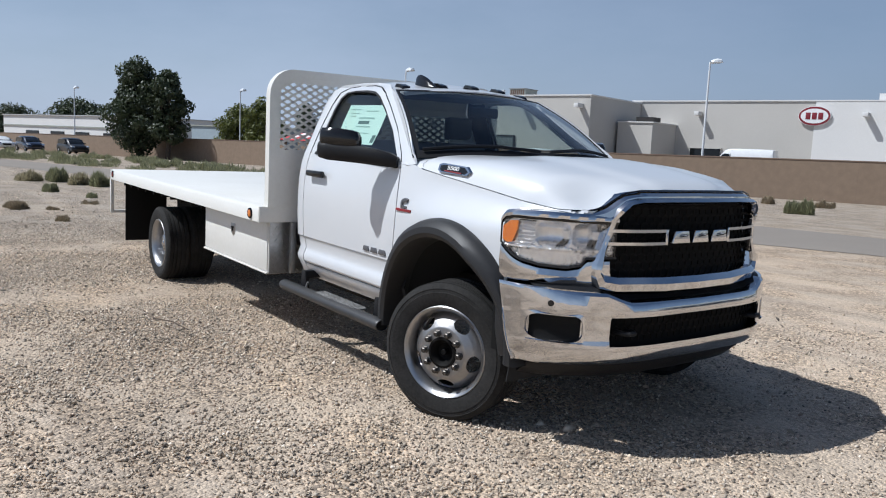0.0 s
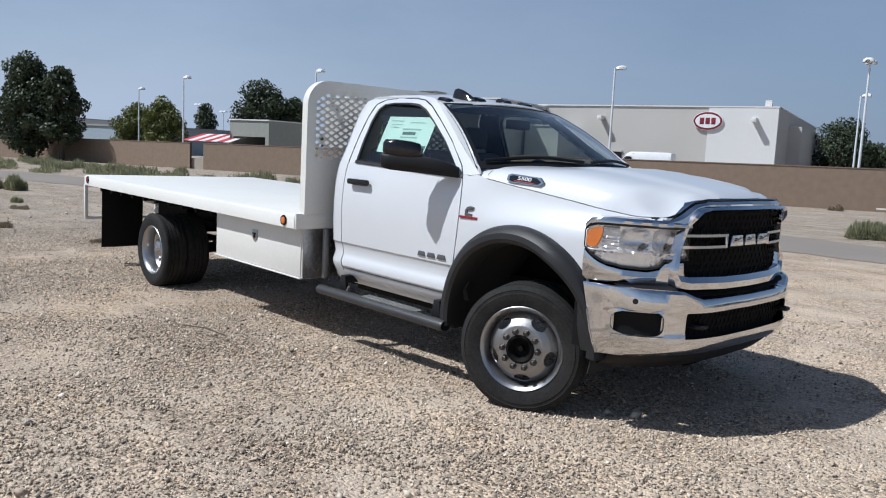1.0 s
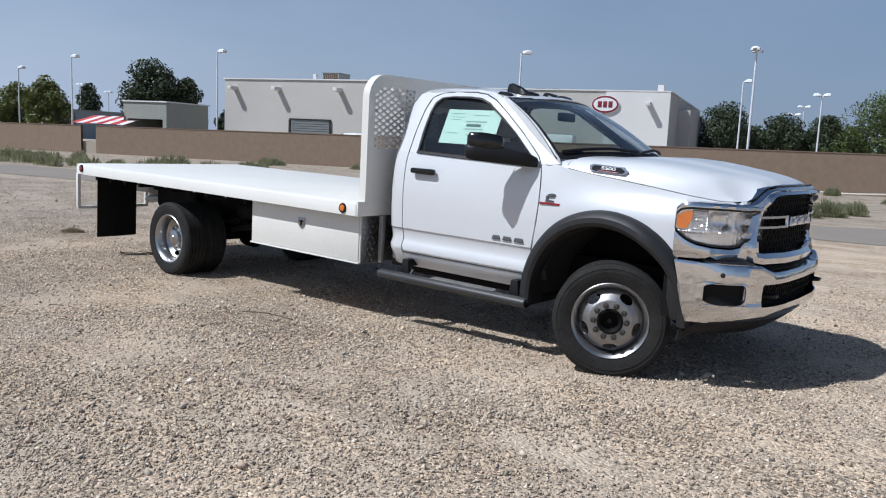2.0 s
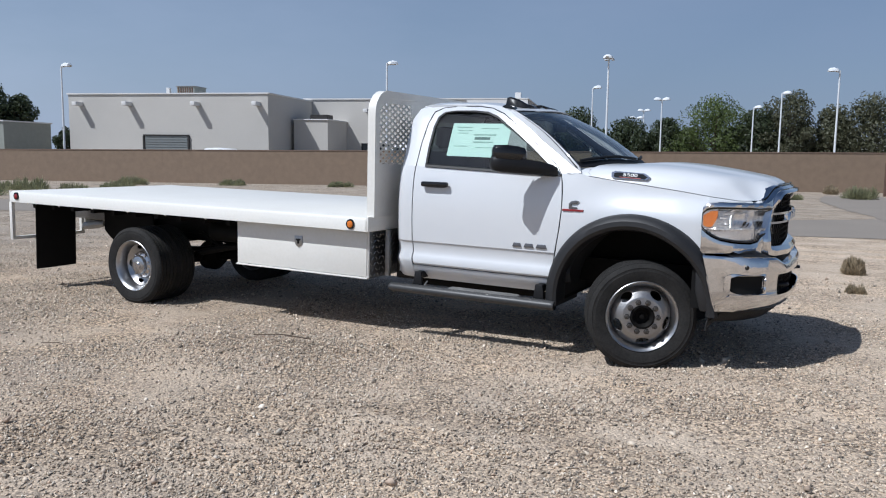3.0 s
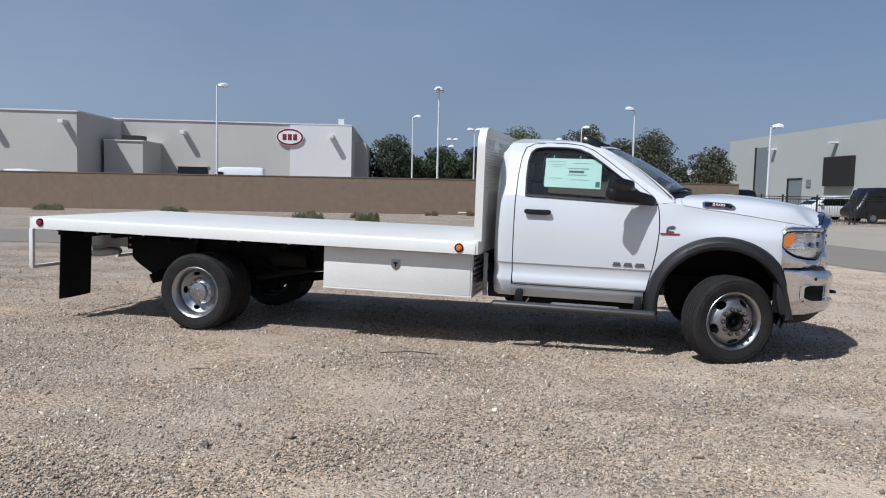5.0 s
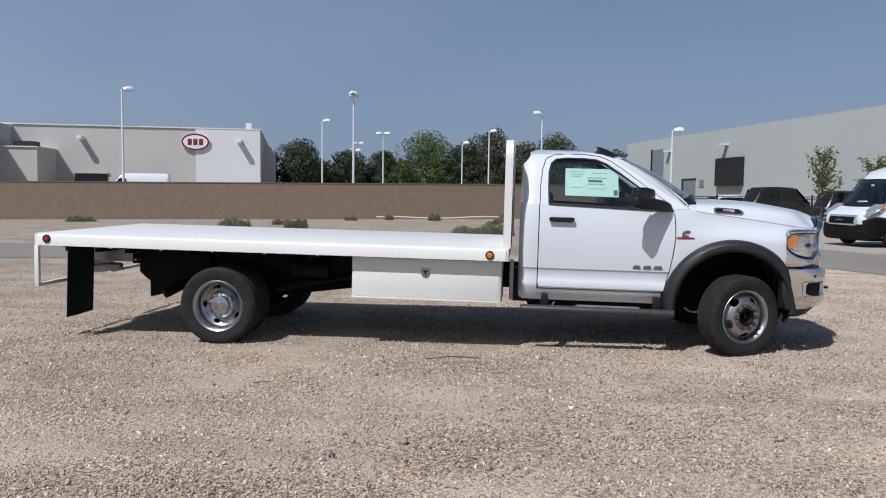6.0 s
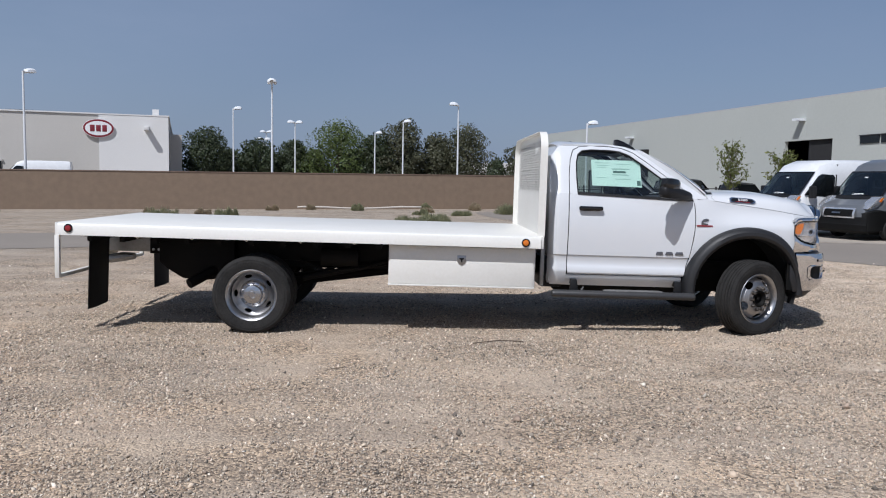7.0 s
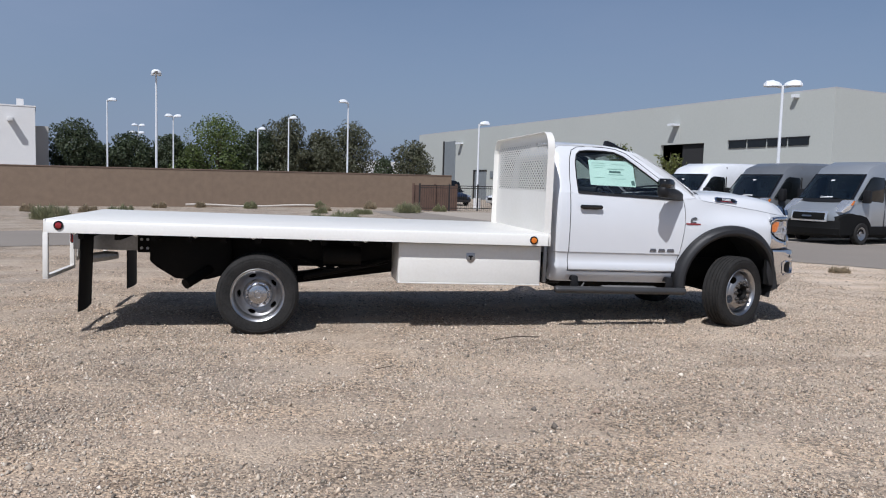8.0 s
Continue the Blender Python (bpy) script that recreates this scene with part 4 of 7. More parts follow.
sk = part("price_sticker", grid([[(x, -(half(x, z) - 0.034), z) for z in np.linspace(1.520 - 0.012 * (x + 1.66), 1.785, 4)] for x in np.linspace(-1.670, -1.135, 6)]), PAPER, truck, "pale green paper price sticker in the side window")
for x0, x1, z0, z1 in ((-1.455, -1.255, 1.690, 1.700), (-1.44, -1.30, 1.655, 1.675), (-1.45, -1.27, 1.632, 1.640), (-1.40, -1.24, 1.742, 1.747), (-1.185, -1.145, 1.530, 1.580), (-1.63, -1.48, 1.752, 1.757), (-1.61, -1.48, 1.725, 1.729), (-1.61, -1.51, 1.705, 1.709), (-1.62, -1.50, 1.600, 1.604), (-1.42, -1.25, 1.590, 1.594)):
    part("print_bar", grid([[(x, -(half(x, z) - 0.031), z) for z in (z0, z1)] for x in (x0, x1)]), INK_DARK if z1 - z0 > 0.013 else INK, sk)

# the greenhouse stands a little taller over the belt line
bpy.context.view_layer.update()
for ob in truck.children_recursive:
    if ob.type == "MESH":
        for v in ob.data.vertices:
            if v.co.z > 1.43 and v.co.x < -0.30:
                v.co.z = 1.43 + (v.co.z - 1.43) * 1.045

# ---------------------------------------------------------------- flatbed body
YD = 1.20
DT, DB = 0.992, 0.862
prof = [(-YD + 0.10, DT - 0.004), (-YD + 0.035, DT - 0.004), (-YD + 0.012, DT - 0.014), (-YD, DT - 0.034), (-YD, DB), (-YD + 0.07, DB), (-YD + 0.07, DB + 0.006), (-YD + 0.008, DB + 0.006)]
part("deck_plate", box(-7.14, -2.24, -YD + 0.095, YD - 0.095, DT - 0.012, DT - 0.003, 0.002), DECK, truck, "white painted steel deck plate")
for s in (-1, 1):
    part("side_rail", sheet([[(x, -s * y, z) for y, z in prof[:6]] for x in (-7.14, -2.236)], 0.006), DECK, truck, "white formed side rail of the flatbed")
    for x in np.linspace(-6.9, -2.5, 9):
        part("rope_hook", tube([(x - 0.02, s * (YD - 0.05), DB), (x, s * (YD - 0.05), DB - 0.016), (x + 0.02, s * (YD - 0.05), DB)], 0.005, 6), DECK, truck)
    # marker lamps
    for x, material, z, lab in ((-2.40, AMBER, 0.918, "round amber marker lamp with black grommet"), (-7.02, RED, 0.932, "round red marker lamp with black grommet")):
        bm = turned([(0.0, 0.006), (0.030, 0.006), (0.034, 0.012), (0.040, 0.011), (0.044, 0.004), (0.044, -0.006)], 24)
        bmesh.ops.transform(bm, matrix=Matrix.Translation((x, s * (YD + 0.001), z)) @ Matrix.Diagonal((1, s, 1, 1)), verts=bm.verts[:])
        lampm = part("marker_lamp", bm, GLOSS_BLACK, truck, lab)
        bm = turned([(0.0, 0.017), (0.018, 0.016), (0.028, 0.012), (0.031, 0.004)], 24)
        bmesh.ops.transform(bm, matrix=Matrix.Translation((x, s * (YD + 0.001), z)) @ Matrix.Diagonal((1, s, 1, 1)), verts=bm.verts[:])
        part("marker_lens", bm, material, lampm)
part("front_rail", box(-2.246, -2.216, -YD, YD, DB - 0.002, DT - 0.004, 0.004), DECK, truck)
part("tail_rail", box(-7.155, -7.135, -YD + 0.002, YD - 0.002, DB - 0.012, DT - 0.004, 0.004), DECK, truck)
for x in np.linspace(-6.85, -2.6, 14):
    reach = YD - 0.10 if x < -3.85 else 0.50
    part("deck_crossmember", box(x - 0.025, x + 0.025, -reach, reach, 0.80, DT - 0.014), CHASSIS, truck)
for s in (-1, 1):
    part("deck_sill", box(-6.42, -2.30, s * 0.43 - 0.035, s * 0.43 + 0.035, 0.715, 0.80), CHASSIS, truck)

# headboard: formed frame with a perforated sheet
HBX0, HBX1, HBY, HBZ, HBR = -2.275, -2.205, 1.135, 2.065, 0.20
outl = [(-HBY, DT - 0.01)] + [(-HBY, z) for z in (1.3, 1.6)] + [(-HBY + HBR - HBR * math.cos(radians(a)), HBZ - HBR + HBR * math.sin(radians(a))) for a in np.linspace(0, 90, 9)]
outl = outl + [(-y, z) for y, z in outl[::-1]]
head = part("headboard", sheet([[(x, y, z) for x in (HBX0, HBX0 + 0.012, HBX1 - 0.012, HBX1)] for y, z in outl], 0.006), DECK, truck, "white steel headboard with perforated upper sheet")
part("headboard_flange", sheet([[(HBX1, y * k, DT + (z - DT) * (1 - (1 - k) * 1.0)) for k in (1.0, 0.945)] for y, z in outl], 0.005), DECK, head)
part("headboard_lower_sheet", box(HBX1 - 0.012, HBX1 - 0.004, -HBY + 0.004, HBY - 0.004, DT - 0.01, 1.44), DECK, head)
# the perforated sheet: a lattice of diamond holes
px, pz = 0.094, 0.054
ny, nz = int(2.06 / px), int(0.50 / pz)
cells = []
for j in range(nz * 2 + 1):
    for i in range(ny + 1):
        y, z = -1.03 + i * px + (px / 2 if j % 2 else 0), 1.463 + j * pz / 2
        if abs(y) < 1.045 and not (z > 1.86 and -0.42 < y + 0.12 < -0.18 + 0.0):
            if abs(y) > HBY - HBR - 0.03 and z > HBZ - HBR - 0.02:
                if math.hypot(abs(y) - (HBY - HBR), z - (HBZ - HBR)) > HBR - 0.055:
                    continue
            cells.append((y, z))
# strands between the holes
strand = bmesh.new()
done = set()
for y, z in cells:
    for sy, sz in ((1, 1), (-1, 1), (1, -1), (-1, -1)):
        my, mz = round(y + sy * px / 4, 4), round(z + sz * pz / 4, 4)
        if (my, mz) in done:
            continue
        done.add((my, mz))
        d = Vector((0, -sy * px / 2, sz * pz / 2)).normalized()
        n = Vector((0, -d.z, d.y)) * 0.0088
        c0, c1 = Vector((HBX1 - 0.009, my, mz)) - d * 0.030, Vector((HBX1 - 0.009, my, mz)) + d * 0.030
        quad = [c0 - n, c0 + n, c1 + n, c1 - n]
        f, g = [strand.verts.new(p - Vector((0.003, 0, 0))) for p in quad], [strand.verts.new(p + Vector((0.003, 0, 0))) for p in quad]
        strand.faces.new(f), strand.faces.new(g[::-1])
        for k in (0, 2):
            strand.faces.new((f[k], f[(k + 1) % 4], g[(k + 1) % 4], g[k]))
tagged(part("headboard_mesh", strand, DECK, head, "perforated diamond steel lattice"), kind="stuff")
part("headboard_side_band", box(HBX1 - 0.011, HBX1 - 0.005, -HBY + 0.004, -1.045, 1.44, HBZ - HBR + 0.03), DECK, head)
part("headboard_side_band", box(HBX1 - 0.011, HBX1 - 0.005, 1.045, HBY - 0.004, 1.44, HBZ - HBR + 0.03), DECK, head)
band = [(-HBY + 0.006, HBZ - HBR + 0.03)] + [(-HBY + HBR - (HBR - 0.006) * math.cos(radians(a)), HBZ - HBR + (HBR - 0.006) * math.sin(radians(a))) for a in np.linspace(8, 90, 8)]
inn = [(-1.045, HBZ - HBR + 0.03), (-1.045, 1.885), (-1.035, 1.905), (-1.02, 1.925), (-1.00, 1.94), (-0.98, 1.952), (-0.96, 1.958), (-0.94, 1.962), (-0.93, 1.964)]
bo, bi = band + [(-y, z) for y, z in band[::-1]], inn + [(-y, z) for y, z in inn[::-1]]
part("headboard_top_band", sheet([[(HBX1 - 0.008, y, z) for y, z in bo], [(HBX1 - 0.008, y, z) for y, z in bi]], 0.005), DECK, head)
part("sight_plate", box(HBX1 - 0.012, HBX1 - 0.004, -0.54, -0.30, 1.865, 1.965), DECK, head)

# tool box under the deck
tb = part("tool_box", box(-3.80, -2.285, -1.085, -0.52, 0.432, 0.858, 0.004), DECK, truck, "white underbody tool box with a lever latch")
part("tool_box_door", box(-3.785, -2.30, -1.094, -1.083, 0.452, 0.848, 0.004), DECK, tb, "flush white tool box door")
part("tool_box_drip", box(-3.80, -2.285, -1.106, -1.08, 0.432, 0.446, 0.003), DECK, tb)
part("tool_box_end", box(-2.284, -2.278, -1.08, -0.53, 0.436, 0.855), TREAD_PLATE, tb, "bright tread plate end panel")
bm = bmesh.new()
for i in range(10):
    for j in range(8):
        y, z = -1.055 + i * 0.055 + (0.0275 if j % 2 else 0), 0.46 + j * 0.05
        a = 45 if (i + j) % 2 else -45
        own = box(-0.004, 0.004, -0.016, 0.016, -0.004, 0.004, 0.0025, segs=1)
        bmesh.ops.transform(own, matrix=Matrix.Translation((-2.277, y, z)) @ Matrix.Rotation(radians(a), 4, "X"), verts=own.verts[:])
        merge(bm, own)
tagged(part("tread_lugs", bm, TREAD_PLATE, tb), kind="stuff")
sh = [(-3.092, 0.760), (-3.092, 0.700), (-3.075, 0.672), (-3.046, 0.656), (-3.017, 0.672), (-3.0, 0.700), (-3.0, 0.760)]
latch = part("latch", prism(sh, -1.102, -1.09, 0.003), STEEL, tb, "steel lever latch")
part("latch_handle", prism([(-3.07, 0.735), (-3.022, 0.735), (-3.022, 0.722), (-3.038, 0.715), (-3.038, 0.69), (-3.054, 0.69), (-3.054, 0.715), (-3.07, 0.722)], -1.112, -1.10, 0.003), BLACK, latch)
part("deck_front_post", box(-2.205, -2.165, -0.945, -0.905, 0.45, DB, 0.004), GALVANISED, truck, "grey upright between tool box and cab")

# rear: bumper hoops, mud flaps, lamps, sill plate
for s in (-1, 1):
    w = 0.032
    hoop = part("rear_bumper_hoop", box(-7.158, -7.112, s * 1.185 - 0.02, s * 1.185 + 0.02, 0.445, DB, 0.004), DECK, truck, "white square-tube rear underride hoop")
    part("hoop_bar", box(-7.158, -7.112, min(s * 0.26, s * 1.20), max(s * 0.26, s * 1.20), 0.425, 0.462, 0.004), DECK, hoop)
    part("hoop_post", box(-7.158, -7.112, s * 0.28 - 0.02, s * 0.28 + 0.02, 0.445, DB, 0.004), DECK, hoop)
    part("mud_flap", sheet([[((-6.855 - 0.03 * (0.84 - z) if s < 0 else -6.76 + 0.01 * (0.84 - z)) + 0.012 * math.sin(9 * y), s * y, z) for z in np.linspace(0.095, 0.86, 8)] for y in np.linspace(0.57, 1.085, 7)], 0.01), FLAP, truck, "black rubber mud flap")
    part("flap_hanger", box(*((-6.90, -6.85) if s < 0 else (-6.79, -6.74)), min(s * 0.55, s * 1.1), max(s * 0.55, s * 1.1), 0.845, 0.868), CHASSIS, truck)
    tl = part("tail_lamp", box(-7.12, -7.05, s * 0.36 - 0.05 * 1, s * 0.36 + 0.05, 0.70, 0.82, 0.008), BLACK, truck, "red tail lamp")
    part("tail_lens", box(-7.128, -7.118, s * 0.36 - 0.042, s * 0.36 + 0.042, 0.71, 0.81, 0.006), RED, tl)
    part("tail_lens_side", box(-7.11, -7.06, s * 0.36 - 0.053, s * 0.36 + 0.053, 0.71, 0.81, 0.004), RED, tl)
part("rear_sill_plate", box(-7.10, -7.085, -0.27, 0.27, 0.55, 0.84, 0.004), DECK, truck)
for s in (-1, 1):
    beam = part("frame_extension", box(-7.08, -6.43, s * 0.43 - 0.04, s * 0.43 + 0.04, 0.645, 0.85, 0.004), GALVANISED, truck, "grey galvanised beam at the end of the frame")
    part("splice_plate", box(-6.45, -6.30, min(s * 0.475, s * 0.487), max(s * 0.475, s * 0.487), 0.628, 0.85, 0.003), CHASSIS, beam)
    for x in (-6.41, -6.35):
        for z in (0.675, 0.765):
            bm = turned([(0.0, 0.020), (0.012, 0.020), (0.016, 0.015), (0.016, 0.0)], 6)
            bmesh.ops.transform(bm, matrix=Matrix.Translation((x, s * 0.487, z)) @ Matrix.Diagonal((1, s, 1, 1)), verts=bm.verts[:])
            part("splice_bolt", bm, STEEL, beam)
part("tow_hitch", tube([(-6.68, -0.30, 0.575), (-6.80, -0.30, 0.565), (-6.95, -0.30, 0.54), (-7.05, -0.30, 0.53)], 0.05, 10, taper=[0.035, 0.052, 0.050, 0.045]), GALVANISED, truck, "dusty grey tow hitch tube")
part("plate_holder", box(-7.115, -7.105, -0.22, 0.10, 0.50, 0.65, 0.004), TREAD_PLATE, truck)

# ---------------------------------------------------------------- chassis
for s in (-1, 1):
    part("frame_rail", box(-6.08, 0.80, s * 0.43 - 0.04, s * 0.43 + 0.04, 0.52, 0.715), CHASSIS, truck)
    part("leaf_spring", sheet([[(-5.2 + 0.78 * f, s * 0.54 + y, 0.395 + 0.12 * f * f + dz) for y, dz in ((-0.04, 0), (0.04, 0), (0.04, 0.05 - 0.03 * abs(f)), (-0.04, 0.05 - 0.03 * abs(f)))] for f in np.linspace(-1, 1, 13)], 0.008), CHASSIS, truck)
    part("spring_hanger", prism([(-6.09, 0.72), (-5.72, 0.72), (-5.80, 0.48), (-5.95, 0.42), (-6.07, 0.50)], s * 0.5, s * 0.56), CHASSIS, truck)
    part("hanger_plate", prism([(-6.31, 0.86), (-5.50, 0.86), (-5.50, 0.44), (-5.74, 0.37), (-5.91, 0.366), (-6.06, 0.38), (-6.24, 0.49), (-6.31, 0.555)], s * 0.575, s * 0.60, 0.004), CHASSIS, truck)
    part("rear_shock", tube([(-5.05, s * 0.38, 0.30), (-4.75, s * 0.35, 0.68)], 0.035, 10), CHASSIS, truck)
    part("brake_backing", turned([(0, 0), (0.19, 0), (0.19, 0.12), (0, 0.12)], 24), CHASSIS, truck).location = (-5.2, s * 0.62 - 0.06, tz(-5.2, 0.345))
bm = tube([(-5.2, -1.0, tz(-5.2, 0.345)), (-5.2, 1.0, tz(-5.2, 0.345))], 0.06, 12)
rear_axle = part("rear_axle", bm, CHASSIS, truck)
bm = turned([(0, -0.17), (0.10, -0.15), (0.17, -0.06), (0.17, 0.06), (0.10, 0.15), (0, 0.17)], 24)
bmesh.ops.transform(bm, matrix=Matrix.Translation((-5.2, 0, tz(-5.2, 0.345))) @ Matrix.Rotation(radians(90), 4, "Z"), verts=bm.verts[:])
part("differential", bm, CHASSIS, rear_axle)
part("drive_shaft", tube([(-5.05, 0, tz(-5.2, 0.345)), (-3.4, 0, 0.52), (-1.5, 0, 0.58)], 0.05, 12), CHASSIS, truck)
part("front_axle", tube([(0.03, -0.85, 0.375), (0.03, 0.85, 0.375)], 0.06, 12), CHASSIS, truck)
part("fuel_tank", box(-4.75, -3.95, -0.36, 0.36, 0.54, 0.70, 0.05), CHASSIS, truck)
part("rear_tank", prism([(-6.08, 0.72), (-6.08, 0.58), (-6.0, 0.50), (-5.80, 0.42), (-5.55, 0.42), (-5.55, 0.72)], -0.40, 0.40, 0.01), CHASSIS, truck)
part("subframe", box(-6.15, -2.32, -0.52, 0.52, 0.60, 0.85, 0.01), CHASSIS, truck)
part("brake_tank", tube([(-4.55, -0.62, 0.66), (-4.15, -0.62, 0.66)], 0.10, 16), CHASSIS, truck)
part("hose", tube([(-4.8, -0.55, 0.62), (-4.5, -0.60, 0.50), (-4.1, -0.58, 0.54), (-3.85, -0.55, 0.62)], 0.016, 6), CHASSIS, truck)
part("tag_plate", box(-5.93, -5.84, -0.572, -0.566, 0.46, 0.485), PAPER, truck)
part("torque_rod", tube([(-4.75, -0.62, 0.42), (-3.85, -0.50, 0.60)], 0.035, 8), CHASSIS, truck)
part("exhaust_pipe", tube([(-3.9, 0.30, 0.50), (-4.9, 0.25, 0.62), (-5.5, -0.30, 0.62), (-5.76, -0.62, 0.45), (-5.93, -0.80, 0.345)], 0.054, 14), CHASSIS, truck, "dark exhaust tail pipe")
part("underbody_pan", box(-2.02, -0.62, -0.72, 0.72, 0.37, 0.52, 0.03), CHASSIS, truck)
part("transmission", box(-1.75, -0.75, -0.26, 0.26, 0.42, 0.72, 0.08), CHASSIS, truck)
part("oil_pan", box(-0.45, 0.55, -0.28, 0.28, 0.34, 0.70, 0.08), CHASSIS, truck)
part("engine_block", box(-0.6, 0.75, -0.40, 0.40, 0.70, 1.20, 0.06), CHASSIS, truck)
part("air_tank", tube([(-3.35, 0.70, 0.56), (-2.5, 0.70, 0.56)], 0.13, 16), CHASSIS, truck)
part("battery_box", box(-2.18, -1.95, -0.80, -0.35, 0.42, 0.75, 0.02), BLACK, truck)
for s in (-1, 1):
    # oval tube step with one tread pad and two hanger plates
    rows = []
    for x, k in ((-2.092, 0.30), (-2.090, 0.72), (-2.080, 0.92), (-2.06, 1.0), (-1.3, 1.0), (-0.60, 1.0), (-0.582, 0.97), (-0.576, 0.90)):
        rows.append([(x, s * (1.035 + 0.050 * k * math.cos(a)), 0.386 + 0.039 * k * math.sin(a)) for a in np.linspace(0, 2 * math.pi, 25)[:-1]])
    bm = grid(rows, wrap=True)
    bm.verts.ensure_lookup_table()
    bm.faces.new([bm.verts[k] for k in range(24)])
    step = part("running_board", bm, STEP_TUBE, truck, "dark grey oval tube running board")
    bm = turned([(0.0, 0.004), (0.030, 0.004), (0.034, -0.003), (0.036, 0.010)], 20)
    bmesh.ops.transform(bm, matrix=Matrix.Translation((-0.580, s * 1.035, 0.386)) @ Matrix.Rotation(radians(90), 4, "Z") @ Matrix.Diagonal((1.2, 1, 0.98, 1)), verts=bm.verts[:])
    part("end_cap", bm, BLACK, step, "black plastic end cap")
    pad = part("step_pad", sheet([[(x, s * y, z + d) for y, z in ((1.058, 0.412), (1.046, 0.424), (1.02, 0.429), (0.965, 0.431), (0.957, 0.424))] for x, d in ((-1.535, -0.006), (-1.51, 0.0), (-0.93, 0.0), (-0.90, -0.006))], 0.004), PAD, step, "ribbed grey step pad")
    for k in range(22):
        x = -1.495 + k * 0.0265
        part("pad_rib", sheet([[(x + dx - 0.25 * (1.05 - y), s * y, z) for y, z in ((1.046, 0.4255), (1.02, 0.4305), (0.968, 0.4325))] for dx in (0.006, 0.014)], 0.003), PAD, pad)
    for x in (-1.845, -0.735):
        plate_outline = [(x - 0.050, 0.395), (x + 0.050, 0.395), (x + 0.038, 0.47), (x + 0.030, 0.53), (x - 0.030, 0.53), (x - 0.038, 0.47)]
        hanger = part("step_bracket", prism(plate_outline, min(s * 0.955, s * 0.985), max(s * 0.955, s * 0.985), 0.005), BLACK, step)
        part("bracket_arm", box(x - 0.028, x + 0.028, min(s * 0.70, s * 0.96), max(s * 0.70, s * 0.96), 0.47, 0.53, 0.006), BLACK, hanger)
        part("bracket_tab", prism([(x + 0.062, 0.41), (x + 0.082, 0.41), (x + 0.105, 0.455), (x + 0.095, 0.46)], min(s * 0.985, s * 1.0), max(s * 0.985, s * 1.0), 0.002), PAD, hanger)

# ---------------------------------------------------------------- wheels


def tyre_mesh():
    """Outline in (radius, y): grooved tread, shoulders and side walls; the outer side is -y."""
    R = 0.402
    pr = [(0.258, -0.085), (0.262, -0.098), (0.285, -0.108), (0.330, -0.112), (0.345, -0.1135), (0.347, -0.111), (0.365, -0.109), (0.367, -0.1115), (0.385, -0.101), (0.396, -0.092)]
    tread = []
    edges = [-0.088, -0.060, -0.052, -0.024, -0.016, 0.016, 0.024, 0.052, 0.060, 0.088]
    for k in range(0, len(edges), 2):
        a, b = edges[k], edges[k + 1]
        tread += [(R - 0.010, a), (R, a + 0.002), (R, b - 0.002), (R - 0.010, b)]
    pr += tread + [(r, -y) for r, y in pr[::-1]]
    pr = [(r, y * 1.28 if y > 0 else y) for r, y in pr]
    return finish("tyre", turned(pr, 72, closed=True), RUBBER, 30)


TYRE = tyre_mesh()


def disc(profile, holes, hole_r, hole_w, hole_h, start=0.35, segs=110):
    """A turned disc with oval hand holes: cells inside an oval stay open and their rim is drawn onto it."""
    rows = [[Vector((r * math.cos(2 * math.pi * k / segs), y, r * math.sin(2 * math.pi * k / segs))) for k in range(segs)] for r, y in profile]

    def inside(p):
        a = math.atan2(p.z, p.x)
        for h in range(holes):
            c = 2 * math.pi * h / holes + start
            d = (a - c + math.pi) % (2 * math.pi) - math.pi
            q = (d * hole_r / hole_w) ** 2 + ((math.hypot(p.x, p.z) - hole_r) / hole_h) ** 2
            if q < 1:
                return True
        return False

    own = grid(rows, wrap=True, skip=lambda i, j: inside((rows[i][j] + rows[i][(j + 1) % segs] + rows[i + 1][j] + rows[i + 1][(j + 1) % segs]) / 4))
    bmesh.ops.remove_doubles(own, verts=own.verts[:], dist=1e-5)
    bmesh.ops.delete(own, geom=[v for v in own.verts if not v.link_faces], context="VERTS")
    lip = sorted(profile)
    for v in own.verts:
        r = math.hypot(v.co.x, v.co.z)
        if not v.is_boundary or r < lip[0][0] + 0.002 or r > lip[-1][0] - 0.002:
            continue
        a = math.atan2(v.co.z, v.co.x)
        d, c = min(((((a - 2 * math.pi * h / holes - start + math.pi) % (2 * math.pi)) - math.pi, 2 * math.pi * h / holes + start) for h in range(holes)), key=lambda q: abs(q[0]))
        p, q = d * hole_r / hole_w, (r - hole_r) / hole_h
        n = max(0.2, math.hypot(p, q))
        a, r = c + p / n * hole_w / hole_r, hole_r + q / n * hole_h
        v.co = (r * math.cos(a), ip(r, lip), r * math.sin(a))
    bmesh.ops.solidify(own, geom=own.faces[:], thickness=0.008)
    return own


def lerp_profile(pts, n):
    d = [0]
    for a, b in zip(pts, pts[1:]):
        d.append(d[-1] + math.hypot(a[0] - b[0], a[1] - b[1]))
    return [(ip(t, list(zip(d, [p[0] for p in pts]))), ip(t, list(zip(d, [p[1] for p in pts])))) for t in np.linspace(0, d[-1], n)]


